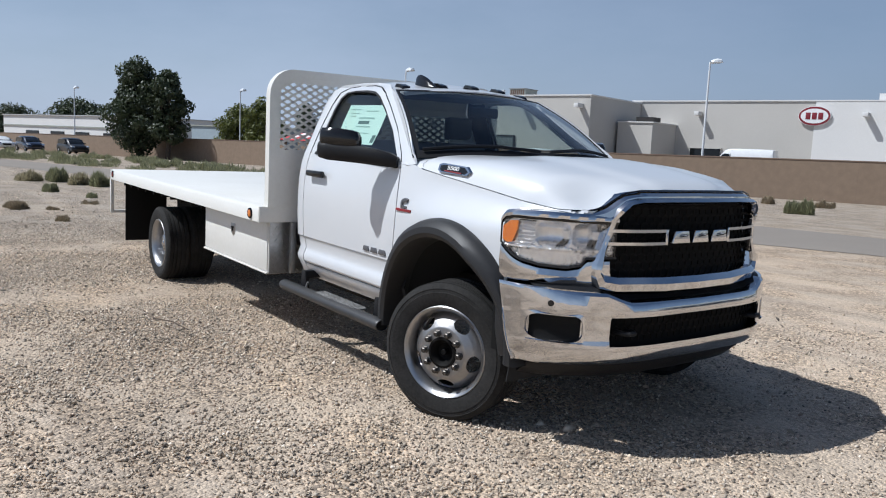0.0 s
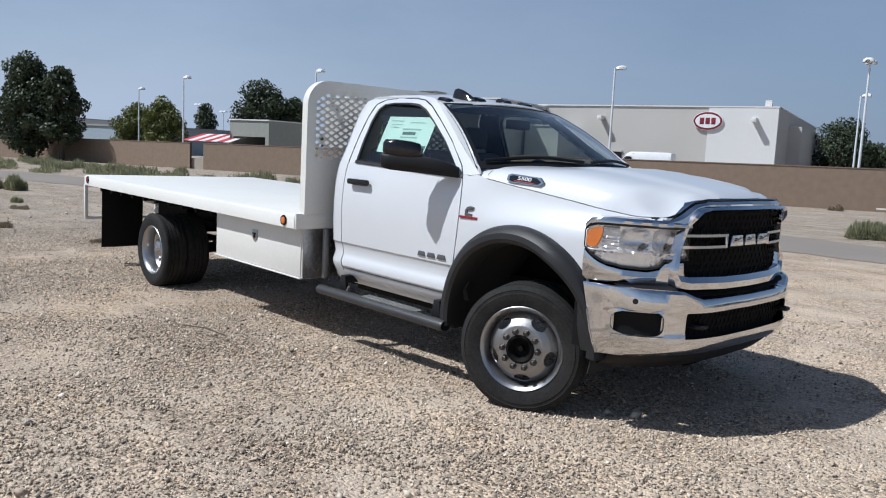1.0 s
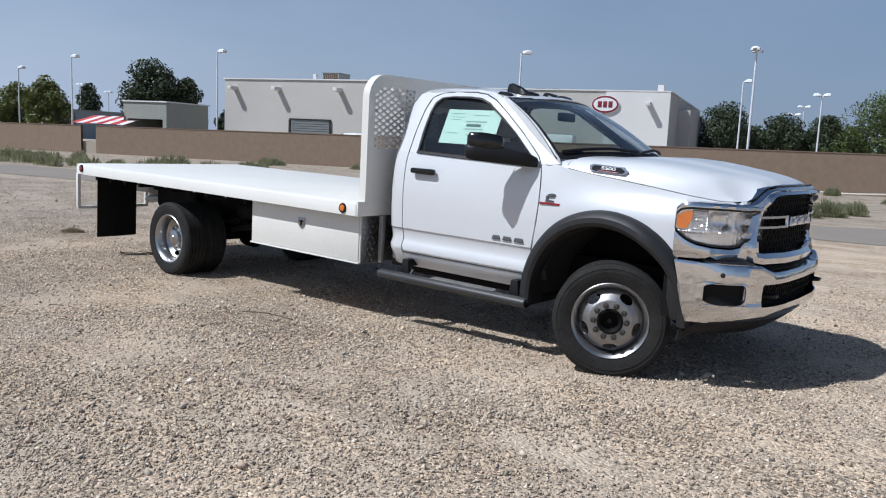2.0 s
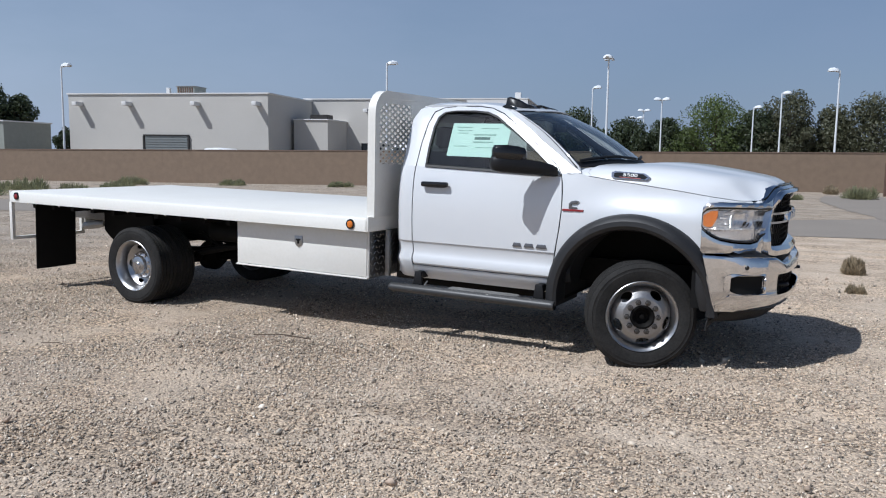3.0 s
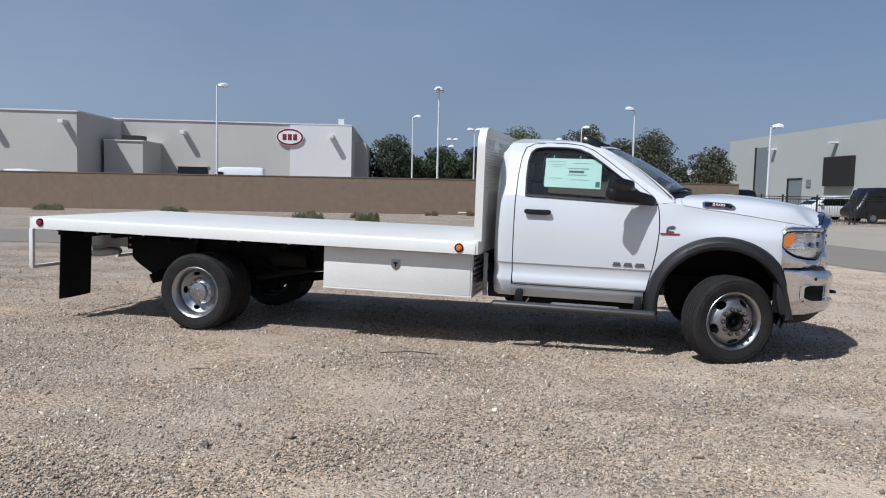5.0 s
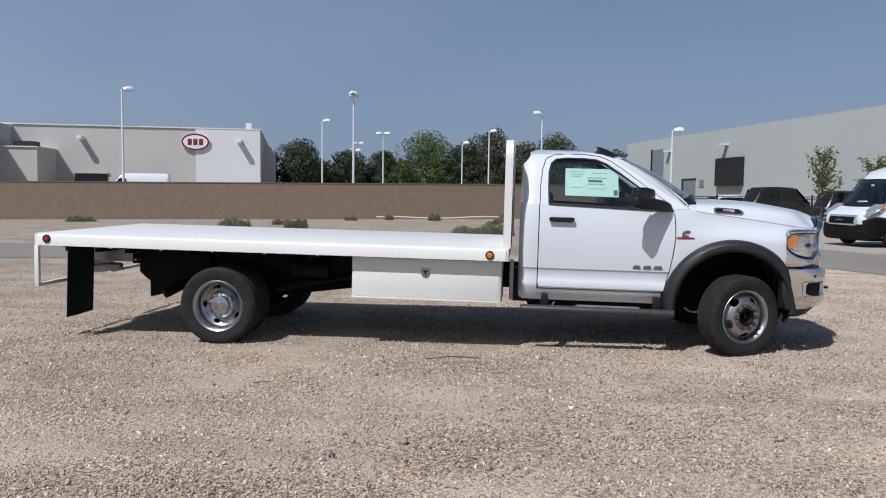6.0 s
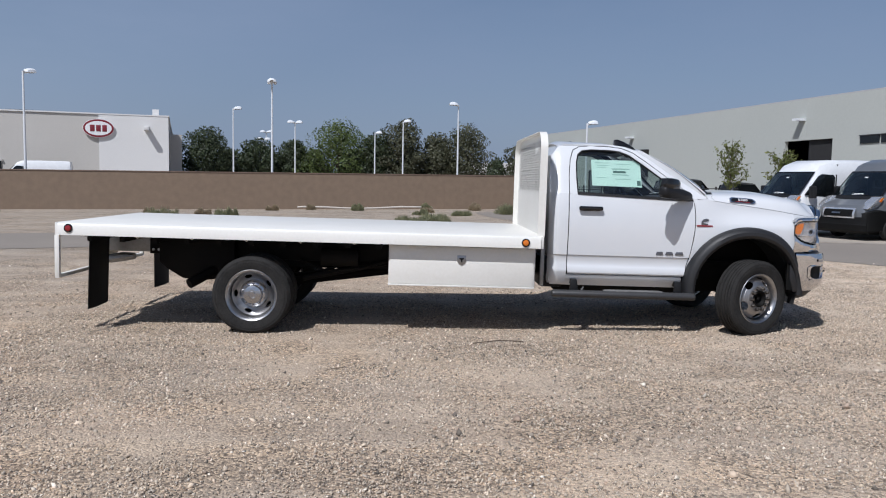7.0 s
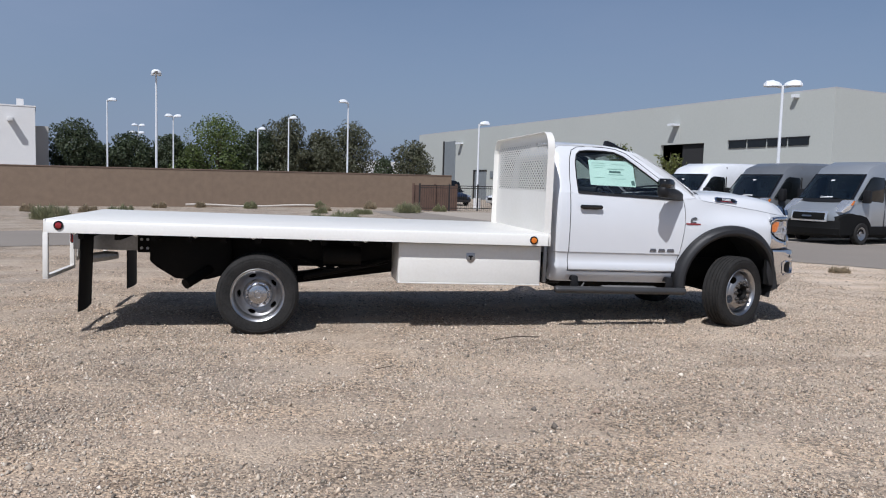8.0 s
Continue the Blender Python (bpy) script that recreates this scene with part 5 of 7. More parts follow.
RIM = finish("rim", turned([(0.240, 0.095), (0.262, 0.100), (0.264, 0.094), (0.252, 0.086), (0.238, 0.06), (0.232, 0.0), (0.236, -0.055), (0.250, -0.082), (0.262, -0.092), (0.268, -0.100), (0.262, -0.106), (0.250, -0.098), (0.238, -0.085), (0.226, -0.05), (0.223, 0.0), (0.226, 0.06)], 64), STEEL, 40)
DISC_F = finish("front_disc", disc(lerp_profile([(0.224, -0.030), (0.205, -0.060), (0.185, -0.083), (0.165, -0.096), (0.145, -0.108), (0.10, -0.110), (0.086, -0.110)], 30), 5, 0.187, 0.050, 0.029, -0.24), DISC_STEEL, 40)
DISC_R = finish("rear_disc", disc(lerp_profile([(0.224, 0.010), (0.205, 0.028), (0.185, 0.045), (0.165, 0.055), (0.145, 0.060), (0.10, 0.060), (0.06, 0.060)], 30), 5, 0.188, 0.038, 0.020, 0.63), STEEL, 40)
nut = turned([(0.0, -0.034), (0.011, -0.034), (0.0165, -0.029), (0.0175, -0.008), (0.0225, -0.005), (0.0225, 0.0)], 6)
NUT = finish("lug_nut", nut, NUT_STEEL, 20)
HUB_F = finish("hub", turned([(0.0, -0.060), (0.032, -0.062), (0.050, -0.070), (0.060, -0.100), (0.076, -0.118), (0.090, -0.115), (0.092, -0.09)], 32), CHASSIS, 30)
CAP_F = finish("hub_bolt", turned([(0.0, -0.100), (0.014, -0.100), (0.018, -0.095), (0.018, -0.07)], 16), CHASSIS, 30)
HUB_R = finish("hub_cap", turned([(0.0, -0.060), (0.030, -0.060), (0.036, -0.054), (0.070, -0.052), (0.092, -0.044), (0.100, -0.030), (0.103, -0.012), (0.106, -0.010), (0.120, -0.006), (0.136, 0.006), (0.146, 0.026), (0.148, 0.058)], 40), HUBCAP, 34)

STUD = finish("cap_stud", turned([(0.0, -0.014), (0.008, -0.014), (0.012, -0.009), (0.013, 0.004)], 10), HUBCAP, 30)


def child(name, me, parent, loc=(0, 0, 0), label=""):
    ob = new(name, me)
    ob.parent = parent
    ob.location = loc
    return tagged(ob, label) if label else ob


def wheel(name, x, y, z, turn, front, label):
    w = child(name, RIM, truck, (x, y, z), label)
    w.rotation_euler = (0, 0, radians(turn))
    child("tyre", TYRE, w, label="black ribbed truck tyre")
    if front is None:
        return w
    child("wheel_disc", DISC_F if front else DISC_R, w)
    if front:
        child("hub", HUB_F, w)
        child("hub_bolt", CAP_F, w)
        for k in range(10):
            a = 2 * math.pi * k / 10
            child("lug_nut", NUT, w, (0.1125 * math.cos(a), -0.109, 0.1125 * math.sin(a)))
    else:
        child("hub_cap", HUB_R, w)
        for k in range(10):
            a = 2 * math.pi * (k + 0.5) / 10
            child("cap_stud", STUD, w, (0.121 * math.cos(a), -0.006, 0.121 * math.sin(a)))
    return w


STEER = 24
wheel("front_wheel", 0.068, -0.949, tz(0.068, 0.368), STEER, True, "polished steel front wheel, steered to the left")
wheel("front_wheel", 0.0, 0.949, tz(0.0, 0.368), STEER + 180, True, "polished steel front wheel, steered to the left")
for s in (-1, 1):
    wheel("rear_wheel", -5.2, s * 1.035, tz(-5.2, 0.345), 0 if s < 0 else 180, False, "polished steel outer dual rear wheel")
    wheel("rear_wheel", -5.2, s * 0.755, tz(-5.2, 0.345), 180 if s < 0 else 0, None, "inner dual rear wheel")

# ---------------------------------------------------------------- ground, road


def gravel_mat():
    m = bpy.data.materials.new("gravel_ground")
    m.use_nodes = True
    n, l = m.node_tree.nodes, m.node_tree.links
    p = n["Principled BSDF"]
    p.inputs["Roughness"].default_value = 0.95
    co = n.new("ShaderNodeTexCoord")

    def noise_tex(scale, detail=5):
        t = n.new("ShaderNodeTexNoise")
        t.inputs["Scale"].default_value, t.inputs["Detail"].default_value = scale, detail
        l.new(co.outputs["Object"], t.inputs["Vector"])
        return t

    def ramp(src, stops):
        r = n.new("ShaderNodeValToRGB")
        while len(r.color_ramp.elements) < len(stops):
            r.color_ramp.elements.new(0.5)
        for e, (pos, col) in zip(r.color_ramp.elements, stops):
            e.position, e.color = pos, (*col, 1)
        l.new(src, r.inputs[0])
        return r

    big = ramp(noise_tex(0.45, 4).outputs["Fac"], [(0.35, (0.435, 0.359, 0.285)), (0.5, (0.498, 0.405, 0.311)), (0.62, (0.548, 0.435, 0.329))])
    streak_map, streak = n.new("ShaderNodeMapping"), n.new("ShaderNodeTexNoise")
    streak_map.inputs["Rotation"].default_value, streak_map.inputs["Scale"].default_value = (0, 0, radians(24)), (0.16, 1.15, 1.0)
    streak.inputs["Scale"].default_value, streak.inputs["Detail"].default_value = 1.6, 4
    l.new(co.outputs["Object"], streak_map.inputs["Vector"]), l.new(streak_map.outputs[0], streak.inputs["Vector"])
    comb = ramp(streak.outputs["Fac"], [(0.38, (0.89, 0.88, 0.87)), (0.5, (1.0, 1.0, 1.0)), (0.62, (1.12, 1.10, 1.07))])
    vor = n.new("ShaderNodeTexVoronoi")
    vor.inputs["Scale"].default_value = 55
    l.new(co.outputs["Object"], vor.inputs["Vector"])
    sep = n.new("ShaderNodeSeparateColor")
    l.new(vor.outputs["Color"], sep.inputs[0])
    stone = ramp(sep.outputs[0], [(0.0, (0.22, 0.21, 0.20)), (0.30, (0.55, 0.53, 0.51)), (0.6, (0.86, 0.81, 0.74)), (1.0, (1.28, 1.22, 1.14))])
    # base tone by position: paler towards +x, darker past y 9 and x -7
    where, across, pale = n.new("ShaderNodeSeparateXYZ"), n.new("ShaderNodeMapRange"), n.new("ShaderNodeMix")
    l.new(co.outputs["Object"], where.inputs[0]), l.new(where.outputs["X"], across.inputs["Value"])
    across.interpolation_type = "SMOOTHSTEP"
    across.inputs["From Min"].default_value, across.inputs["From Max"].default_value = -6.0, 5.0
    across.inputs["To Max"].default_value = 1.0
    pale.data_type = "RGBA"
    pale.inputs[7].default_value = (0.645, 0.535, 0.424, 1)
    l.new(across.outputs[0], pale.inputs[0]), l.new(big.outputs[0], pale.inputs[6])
    beyond, far_tone = n.new("ShaderNodeMapRange"), n.new("ShaderNodeMix")
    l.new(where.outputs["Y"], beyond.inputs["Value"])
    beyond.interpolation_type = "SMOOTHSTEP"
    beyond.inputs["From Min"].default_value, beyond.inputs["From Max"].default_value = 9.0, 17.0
    far_tone.data_type = "RGBA"
    far_tone.inputs[7].default_value = (0.405, 0.346, 0.283, 1)
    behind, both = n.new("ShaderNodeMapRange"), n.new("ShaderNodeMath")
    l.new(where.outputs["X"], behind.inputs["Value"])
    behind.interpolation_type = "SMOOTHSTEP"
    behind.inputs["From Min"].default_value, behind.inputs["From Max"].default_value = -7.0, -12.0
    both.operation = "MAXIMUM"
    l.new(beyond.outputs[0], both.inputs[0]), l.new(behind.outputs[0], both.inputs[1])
    l.new(both.outputs[0], far_tone.inputs[0]), l.new(pale.outputs[2], far_tone.inputs[6])
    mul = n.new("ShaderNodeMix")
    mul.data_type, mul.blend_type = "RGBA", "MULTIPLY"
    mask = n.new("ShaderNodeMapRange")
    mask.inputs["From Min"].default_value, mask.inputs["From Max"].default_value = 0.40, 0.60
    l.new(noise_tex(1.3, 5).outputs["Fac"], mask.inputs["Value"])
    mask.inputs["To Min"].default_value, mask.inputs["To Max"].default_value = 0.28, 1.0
    l.new(mask.outputs[0], mul.inputs[0]), l.new(far_tone.outputs[2], mul.inputs[6]), l.new(stone.outputs[0], mul.inputs[7])
    fine = ramp(noise_tex(140, 3).outputs["Fac"], [(0.3, (0.58, 0.57, 0.56)), (0.7, (1.25, 1.24, 1.22))])
    mul2 = n.new("ShaderNodeMix")
    mul2.data_type, mul2.blend_type = "RGBA", "MULTIPLY"
    mul2.inputs[0].default_value = 0.8
    combed = n.new("ShaderNodeMix")
    combed.data_type, combed.blend_type = "RGBA", "MULTIPLY"
    combed.inputs[0].default_value = 1.0
    l.new(mul.outputs[2], combed.inputs[6]), l.new(comb.outputs[0], combed.inputs[7])
    l.new(combed.outputs[2], mul2.inputs[6]), l.new(fine.outputs[0], mul2.inputs[7]), l.new(mul2.outputs[2], p.inputs["Base Color"])
    b = n.new("ShaderNodeBump")
    b.inputs["Strength"].default_value, b.inputs["Distance"].default_value, b.invert = 0.9, 0.012, True
    l.new(vor.outputs["Distance"], b.inputs["Height"])
    b2 = n.new("ShaderNodeBump")
    b2.inputs["Strength"].default_value, b2.inputs["Distance"].default_value = 0.5, 0.006
    l.new(noise_tex(160, 4).outputs["Fac"], b2.inputs["Height"])
    l.new(b.outputs[0], b2.inputs["Normal"]), l.new(b2.outputs[0], p.inputs["Normal"])
    return m


def axis_steps(far, near, n):
    a = list(np.linspace(-near, near, n))
    out, d = [], near
    while d < far:
        d = d * 1.35 + 0.5
        out.append(min(d, far))
    return [-x for x in out[::-1]] + a + out


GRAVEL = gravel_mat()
GRID_U, GRID_V = axis_steps(1500, 100, 81), axis_steps(1500, 45, 91)
rows = []
for v in GRID_V:
    row = []
    for u in GRID_U:
        x, y = uv(u, v)
        near = max(0, 1 - math.hypot(x, y) / 14)
        row.append((x, y, ground_z(x, y) + 0.012 * near * noise.noise((x * 0.9, y * 0.9, 0)) * (abs(y + 0.02) > 1.4)))
    rows.append(row)
GRID_Z = np.array([[p[2] for p in row] for row in rows])


def lay_z(u, v):
    """Height of the ground's faces, for what lies flat on them."""
    i, j = int(np.searchsorted(GRID_U, u)) - 1, int(np.searchsorted(GRID_V, v)) - 1
    f, g = (u - GRID_U[i]) / (GRID_U[i + 1] - GRID_U[i]), (v - GRID_V[j]) / (GRID_V[j + 1] - GRID_V[j])
    a, b = GRID_Z[j][i] * (1 - f) + GRID_Z[j][i + 1] * f, GRID_Z[j + 1][i] * (1 - f) + GRID_Z[j + 1][i + 1] * f
    return float(a * (1 - g) + b * g)


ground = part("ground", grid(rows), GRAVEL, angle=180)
tagged(ground, "pale tan gravel lot with loose stones", "ground", kind="structure")


def road_strip(name, near, far, us, label, material, dz):
    rows = [[(*uv(u, v), lay_z(u, v) + dz) for v in np.linspace(near(u), far(u), 16)] for u in us]
    return tagged(part(name, grid(rows), material, angle=180), label, "road", kind="structure")


wob = lambda u: 0.35 * noise.noise((u * 0.25, 3.1, 0)) + 0.12 * noise.noise((u * 1.7, 1.0, 0))
road_strip("road", lambda u: wob(u) + ip(u, [(-2, 11.3), (0, 11.5), (2, 10.6), (4, 10.4), (5.2, 10.5), (6.0, 9.7), (6.5, 8.6), (6.8, 5.8), (7.2, 4.7), (8.5, 1.5), (12, -2.5), (20, -15)]), lambda u: ip(u, [(-120, 17.5), (-45, 16.0), (-30, 15.6), (-6, 17), (-0.6, 16), (2, 14.6), (5.1, 15.9), (7.2, 17.0), (10.35, 18.8), (10.6, 15.0), (11.0, 10.6), (12, 10.0), (20, 4.5)]) + 0.25 * wob(u + 40), np.linspace(-120, 20, 420), "worn grey asphalt road beyond the gravel", ASPHALT, 0.008)
# spur that runs on to the gate
edge_l, edge_r = [(16.0, 6.9), (18, 7.3), (21, 7.5), (28, 8.4), (31, 9.1), (36, 10.6)], [(16.0, 10.4), (18, 10.4), (22, 10.6), (32, 12.3), (36, 13.4)]
rows = [[(*uv(u, v), lay_z(u, v) + 0.012) for u in np.linspace(ip(v, edge_l) + 0.5 * wob(3 * v), ip(v, edge_r) + 0.5 * wob(3 * v + 50), 6)] for v in np.linspace(16.0, 35.4, 60)]
tagged(part("road", grid(rows), ASPHALT, angle=180), "worn grey asphalt spur leading to the gate", "road", kind="structure")
LOT = mat("lot_concrete", (0.40, 0.345, 0.283), 0.9, dark=(0.32, 0.28, 0.232), coarse=0.3, fine=14, bump=0.25, bump_scale=30)
road_strip("pavement", lambda u: ip(u, [(10.3, 18.9), (10.6, 15.1), (11.0, 10.7), (12, 10.1), (20, 4.6), (60, 4)]), lambda u: 33.0, np.concatenate([np.linspace(10.3, 12, 18), np.linspace(12.5, 60, 48)]), "pale concrete parking apron", LOT, 0.010)

# ---------------------------------------------------------------- block wall
wall = thing("wall_north", "tan concrete block boundary wall with a dark cap", "wall", kind="structure")


def wall_top(u):
    return 1.83 + 0.0065 * u



def wall_run(u0, u1, v, name="wall_core"):
    us = np.linspace(u0, u1, max(2, int((u1 - u0) / 4)))
    rows, caps = [], []
    for u in us:
        x0, y0 = uv(u, v)
        x1, y1 = uv(u, v + 0.19)
        g, t = ground_z(x0, y0) - 0.3, wall_top(u)
        rows.append([(x0, y0, g), (x0, y0, t), (x1, y1, t), (x1, y1, g)])
        x0, y0 = uv(u, v - 0.03)
        x1, y1 = uv(u, v + 0.22)
        caps.append([(x0, y0, t - 0.002), (x0, y0, t + 0.055), (x1, y1, t + 0.055), (x1, y1, t - 0.002), (x0, y0, t - 0.002)])
    part(name, grid(rows), BLOCK, wall)
    part("wall_cap", grid(caps), BLOCK_CAP, wall)
    for u in np.arange(u0 + 3.1, u1 - 1, 8.13):
        x, y = uv(u, v)
        bm = box(u - 0.006, u + 0.006, v - 0.003, v + 0.02, ground_z(x, y), wall_top(u) - 0.004)
        bmesh.ops.transform(bm, matrix=Matrix.Rotation(GA, 4, "Z"), verts=bm.verts[:])
        part("wall_joint", bm, BLOCK_CAP, wall)


wall_run(-140, -50.9, 42)
wall_run(-49.3, 19.2, 42)
# ---------------------------------------------------------------- buildings


def block(name, u0, u1, v0, v1, z0, z1, material, parent, label="", bevel=0.0):
    """A box laid out on the lots' axes."""
    bm = box(u0, u1, v0, v1, z0, z1, bevel)
    bmesh.ops.transform(bm, matrix=Matrix.Rotation(GA, 4, "Z"), verts=bm.verts[:])
    return part(name, bm, material, parent, label)


def downspout(u, v, z, parent):
    """A roof scupper box on a facade."""
    s = block("scupper", u - 0.19, u + 0.19, v - 0.92, v, z - 0.16, z + 0.16, STUCCO_LIGHT, parent, bevel=0.02)
    return s


SHUTTER = mat("roller_shutter", (0.19, 0.205, 0.205), 0.6)
dealer = thing("dealership_building", "grey stucco car dealership with flat roof and parapet cap", "building")
block("wall_front", -27.2, -6.95, 61.0, 92, -1, 6.36, STUCCO, dealer)
block("wall_front_bay", -12.2, -6.93, 60.93, 61.2, -1, 6.36, STUCCO_LIGHT, dealer, "paler facade bay")
block("parapet_cap", -27.2, -6.87, 60.9, 92.1, 6.36, 6.46, STUCCO_LIGHT, dealer)
block("wall_wing", -44.05, -26.4, 51.5, 87, -1, 6.14, STUCCO, dealer)
block("parapet_cap", -44.15, -26.3, 51.4, 87.1, 6.14, 6.24, STUCCO_LIGHT, dealer)
block("wall_annex", -26.1, -23.1, 56.0, 61.0, -1, 4.32, STUCCO, dealer)
block("annex_cap", -26.15, -23.0, 55.9, 61.0, 4.32, 4.41, STUCCO_LIGHT, dealer)
for u in (-42.9, -38.4, -32.4, -27.2):
    downspout(u, 51.5, 5.35, dealer)
for u in (-21.1, -8.6):
    downspout(u, 60.95, 5.35, dealer)
rd = block("roller_door", -37.1, -33.35, 51.43, 51.6, -1, 2.80, SHUTTER, dealer, "grey roller door in a dark frame")
for k in range(9):
    block("shutter_slat", -37.05, -33.4, 51.40, 51.44, 2.72 - k * 0.2, 2.74 - k * 0.2, SHUTTER, rd)
block("roller_door_head", -37.25, -33.2, 51.38, 51.6, 2.80, 2.92, IRON, rd)
for u in (-37.22, -33.23):
    block("roller_door_jamb", u - 0.08, u + 0.08, 51.38, 51.6, -1, 2.80, IRON, rd)
for u0, u1, z in ((-21.7, -19.2, 2.50), (-24.6, -23.6, 2.4)):
    dd = block("service_door", u0, u1, 60.92, 61.1, -1, z, DARK_GLASS, dealer, "dark glazed service door")
    block("door_head", u0 - 0.1, u1 + 0.1, 60.86, 61.1, z, z + 0.12, STUCCO, dd)
unit = block("roof_unit", -36.2, -34.6, 55, 57, 6.2, 7.05, SHED, dealer, "weathered tan rooftop air unit")
for k in range(7):
    block("unit_slat", -36.1 + k * 0.21, -36.0 + k * 0.21, 54.95, 55.0, 6.3, 6.98, RUST_METAL, unit)
block("unit_lid", -36.28, -34.52, 54.92, 57.08, 7.05, 7.10, GALVANISED, unit)
block("roof_unit", -25.2, -23.7, 57.5, 59, 4.4, 4.85, IRON, dealer, "low dark rooftop unit")
block("roof_unit", -19.8, -17.5, 66, 68, 6.45, 6.85, IRON, dealer)
block("roof_vent", -8.2, -7.7, 62.5, 63, 6.45, 7.05, STUCCO_LIGHT, dealer)
block("roof_vent", -37.5, -37.2, 55.5, 55.8, 6.2, 7.0, STUCCO_LIGHT, dealer)
block("wall_rear_step", -7.0, -5.9, 68, 92, -1, 5.3, STUCCO, dealer)
LOT_Z = 0.46
tagged(block("pavement", -60.0, -5.0, 42.25, 51.3, -1.2, LOT_Z - 0.22, LOT, None), "raised concrete lot behind the boundary wall", "pavement", kind="structure")
tagged(block("pavement", -26.0, -5.0, 51.3, 60.85, -1.2, LOT_Z, LOT, None), "raised concrete lot beside the dealership", "pavement", kind="structure")
# oval sign: red rim, white face, plain red blocks
sg = thing("wall_sign", "oval white wall sign with a red rim", "sign", Matrix.Translation((*uv(-12.2, 60.78), 5.24)) @ Matrix.Rotation(GA, 4, "Z"))


def oval(a, b, y0, y1):
    return prism([(a * math.cos(t), b * math.sin(t)) for t in np.linspace(0, 2 * math.pi, 41)[:-1]], y0, y1)


part("sign_body", oval(1.17, 0.75, 0.0, 0.14), SIGN_WHITE, sg)
part("sign_rim", oval(1.13, 0.71, -0.02, 0.05), SIGN_RED, sg)
part("sign_face", oval(0.98, 0.56, -0.035, 0.05), SIGN_WHITE, sg)
for x0, x1 in ((-0.62, -0.28), (-0.17, 0.17), (0.28, 0.62)):
    part("sign_block", box(x0, x1, -0.05, -0.03, -0.26, 0.26, 0.006), SIGN_RED, sg, "plain dark red block")

ware = thing("warehouse", "long pale green-grey warehouse with strip windows and dark loading door", "building")


def wblock(name, v0, v1, z0, z1, u0, u1, material, label="", parent=None):
    ob = block(name, u0, u1, v0, v1, z0, z1, material, parent or ware, label)
    for w in ob.data.vertices:
        w.co.z -= 0.0105 * (to_uv(w.co.x, w.co.y)[1] - 24)
    return ob


# the long wall with its door opening goes right through
wblock("wall_long", 24.1, 33.95, -1, 7.72, 35.2, 35.5, TILTUP)
wblock("wall_long", 38.3, 80.1, -1, 7.72, 35.2, 35.5, TILTUP)
wblock("wall_over_door", 33.95, 38.3, 4.92, 7.72, 35.2, 35.5, TILTUP)
wblock("wall_end", 23.8, 24.1, -1, 7.72, 35.2, 75, TILTUP)
wblock("wall_back", 80.1, 80.4, -1, 7.72, 35.2, 75, TILTUP)
wblock("wall_inner", 24.1, 80.1, -1, 7.7, 46, 46.3, DARK)
wblock("roof", 23.8, 80.4, 7.72, 7.82, 35.2, 75, ROOFING)
wblock("loading_door", 33.95, 36.2, -0.5, 4.92, 35.40, 35.46, DARK, "dark half-open loading door")
for k in range(4):
    v0 = 25.4 + k * 1.60
    wp = wblock("strip_window", v0, v0 + 1.46, 4.44, 4.93, 35.14, 35.3, DARK_GLASS, "dark strip window")
    wblock("window_frame", v0 - 0.06, v0 + 1.52, 4.93, 4.99, 35.10, 35.3, IRON, parent=wp)
DOOR_GREY = mat("door_grey", (0.20, 0.22, 0.23), 0.5, dark=(0.17, 0.19, 0.20))
fd = wblock("far_loading_door", 70.95, 73.55, -0.5, 6.66, 35.12, 35.3, DOOR_GREY, "tall grey door at the far end")
wblock("door_jamb", 73.5, 73.8, -0.5, 6.72, 35.06, 35.3, IRON, parent=fd)
sd = wblock("side_door", 64.0, 66.4, -0.5, 3.24, 35.12, 35.3, DOOR_GREY, "grey side door in a dark frame")
wblock("door_jamb", 66.35, 66.62, -0.5, 3.3, 35.06, 35.3, IRON, parent=sd)
wblock("door_head", 63.95, 66.6, 3.24, 3.36, 35.06, 35.3, IRON, parent=sd)
wblock("side_window", 62.4, 63.2, 2.5, 3.2, 35.12, 35.3, DOOR_GREY)
sh = wblock("open_shutter", 55.6, 59.75, 2.55, 5.10, 34.75, 35.2, mat("shutter_brown", (0.016, 0.015, 0.015), 0.7), "dark rolled shutter over an opening")
for v in (36.7, 58.5, 69.55):
    wblock("wall_light", v - 0.27, v + 0.27, 6.26, 6.42, 34.5, 35.2, POLE, "white wall-pack light")
wblock("wall_camera", 26.3, 26.6, 7.4, 7.6, 34.8, 35.2, POLE)
for v in np.arange(29.0, 80, 7.4):
    wblock("panel_joint", v - 0.012, v + 0.012, 5.2, 7.71, 35.192, 35.21, TILTUP)

far_b = thing("white_store_building", "low white flat-roofed store behind the boundary wall", "building")
block("wall", -170, -118, 70, 90, -1.5, 4.62, STUCCO_LIGHT, far_b)
block("fascia", -170, -118, 69.8, 70.1, 2.5, 2.75, SHED, far_b)
block("roof_edge", -170.2, -117.8, 69.7, 90, 4.62, 4.78, ROOFING, far_b)
for u in (-160, -150, -141, -131):
    block("dark_window", u, u + 5, 69.85, 70.1, -0.5, 1.7, DARK_GLASS, far_b)
block("sign_panel", -128, -119, 69.6, 70.0, -0.4, 2.1, DARK_GLASS, far_b)
far_c = thing("grey_store_building", "distant pale blue-grey flat building", "building")
block("wall", -105, -86, 70, 84, -1.5, 3.4, mat("blue_grey_wall", (0.30, 0.36, 0.40), 0.9), far_c)
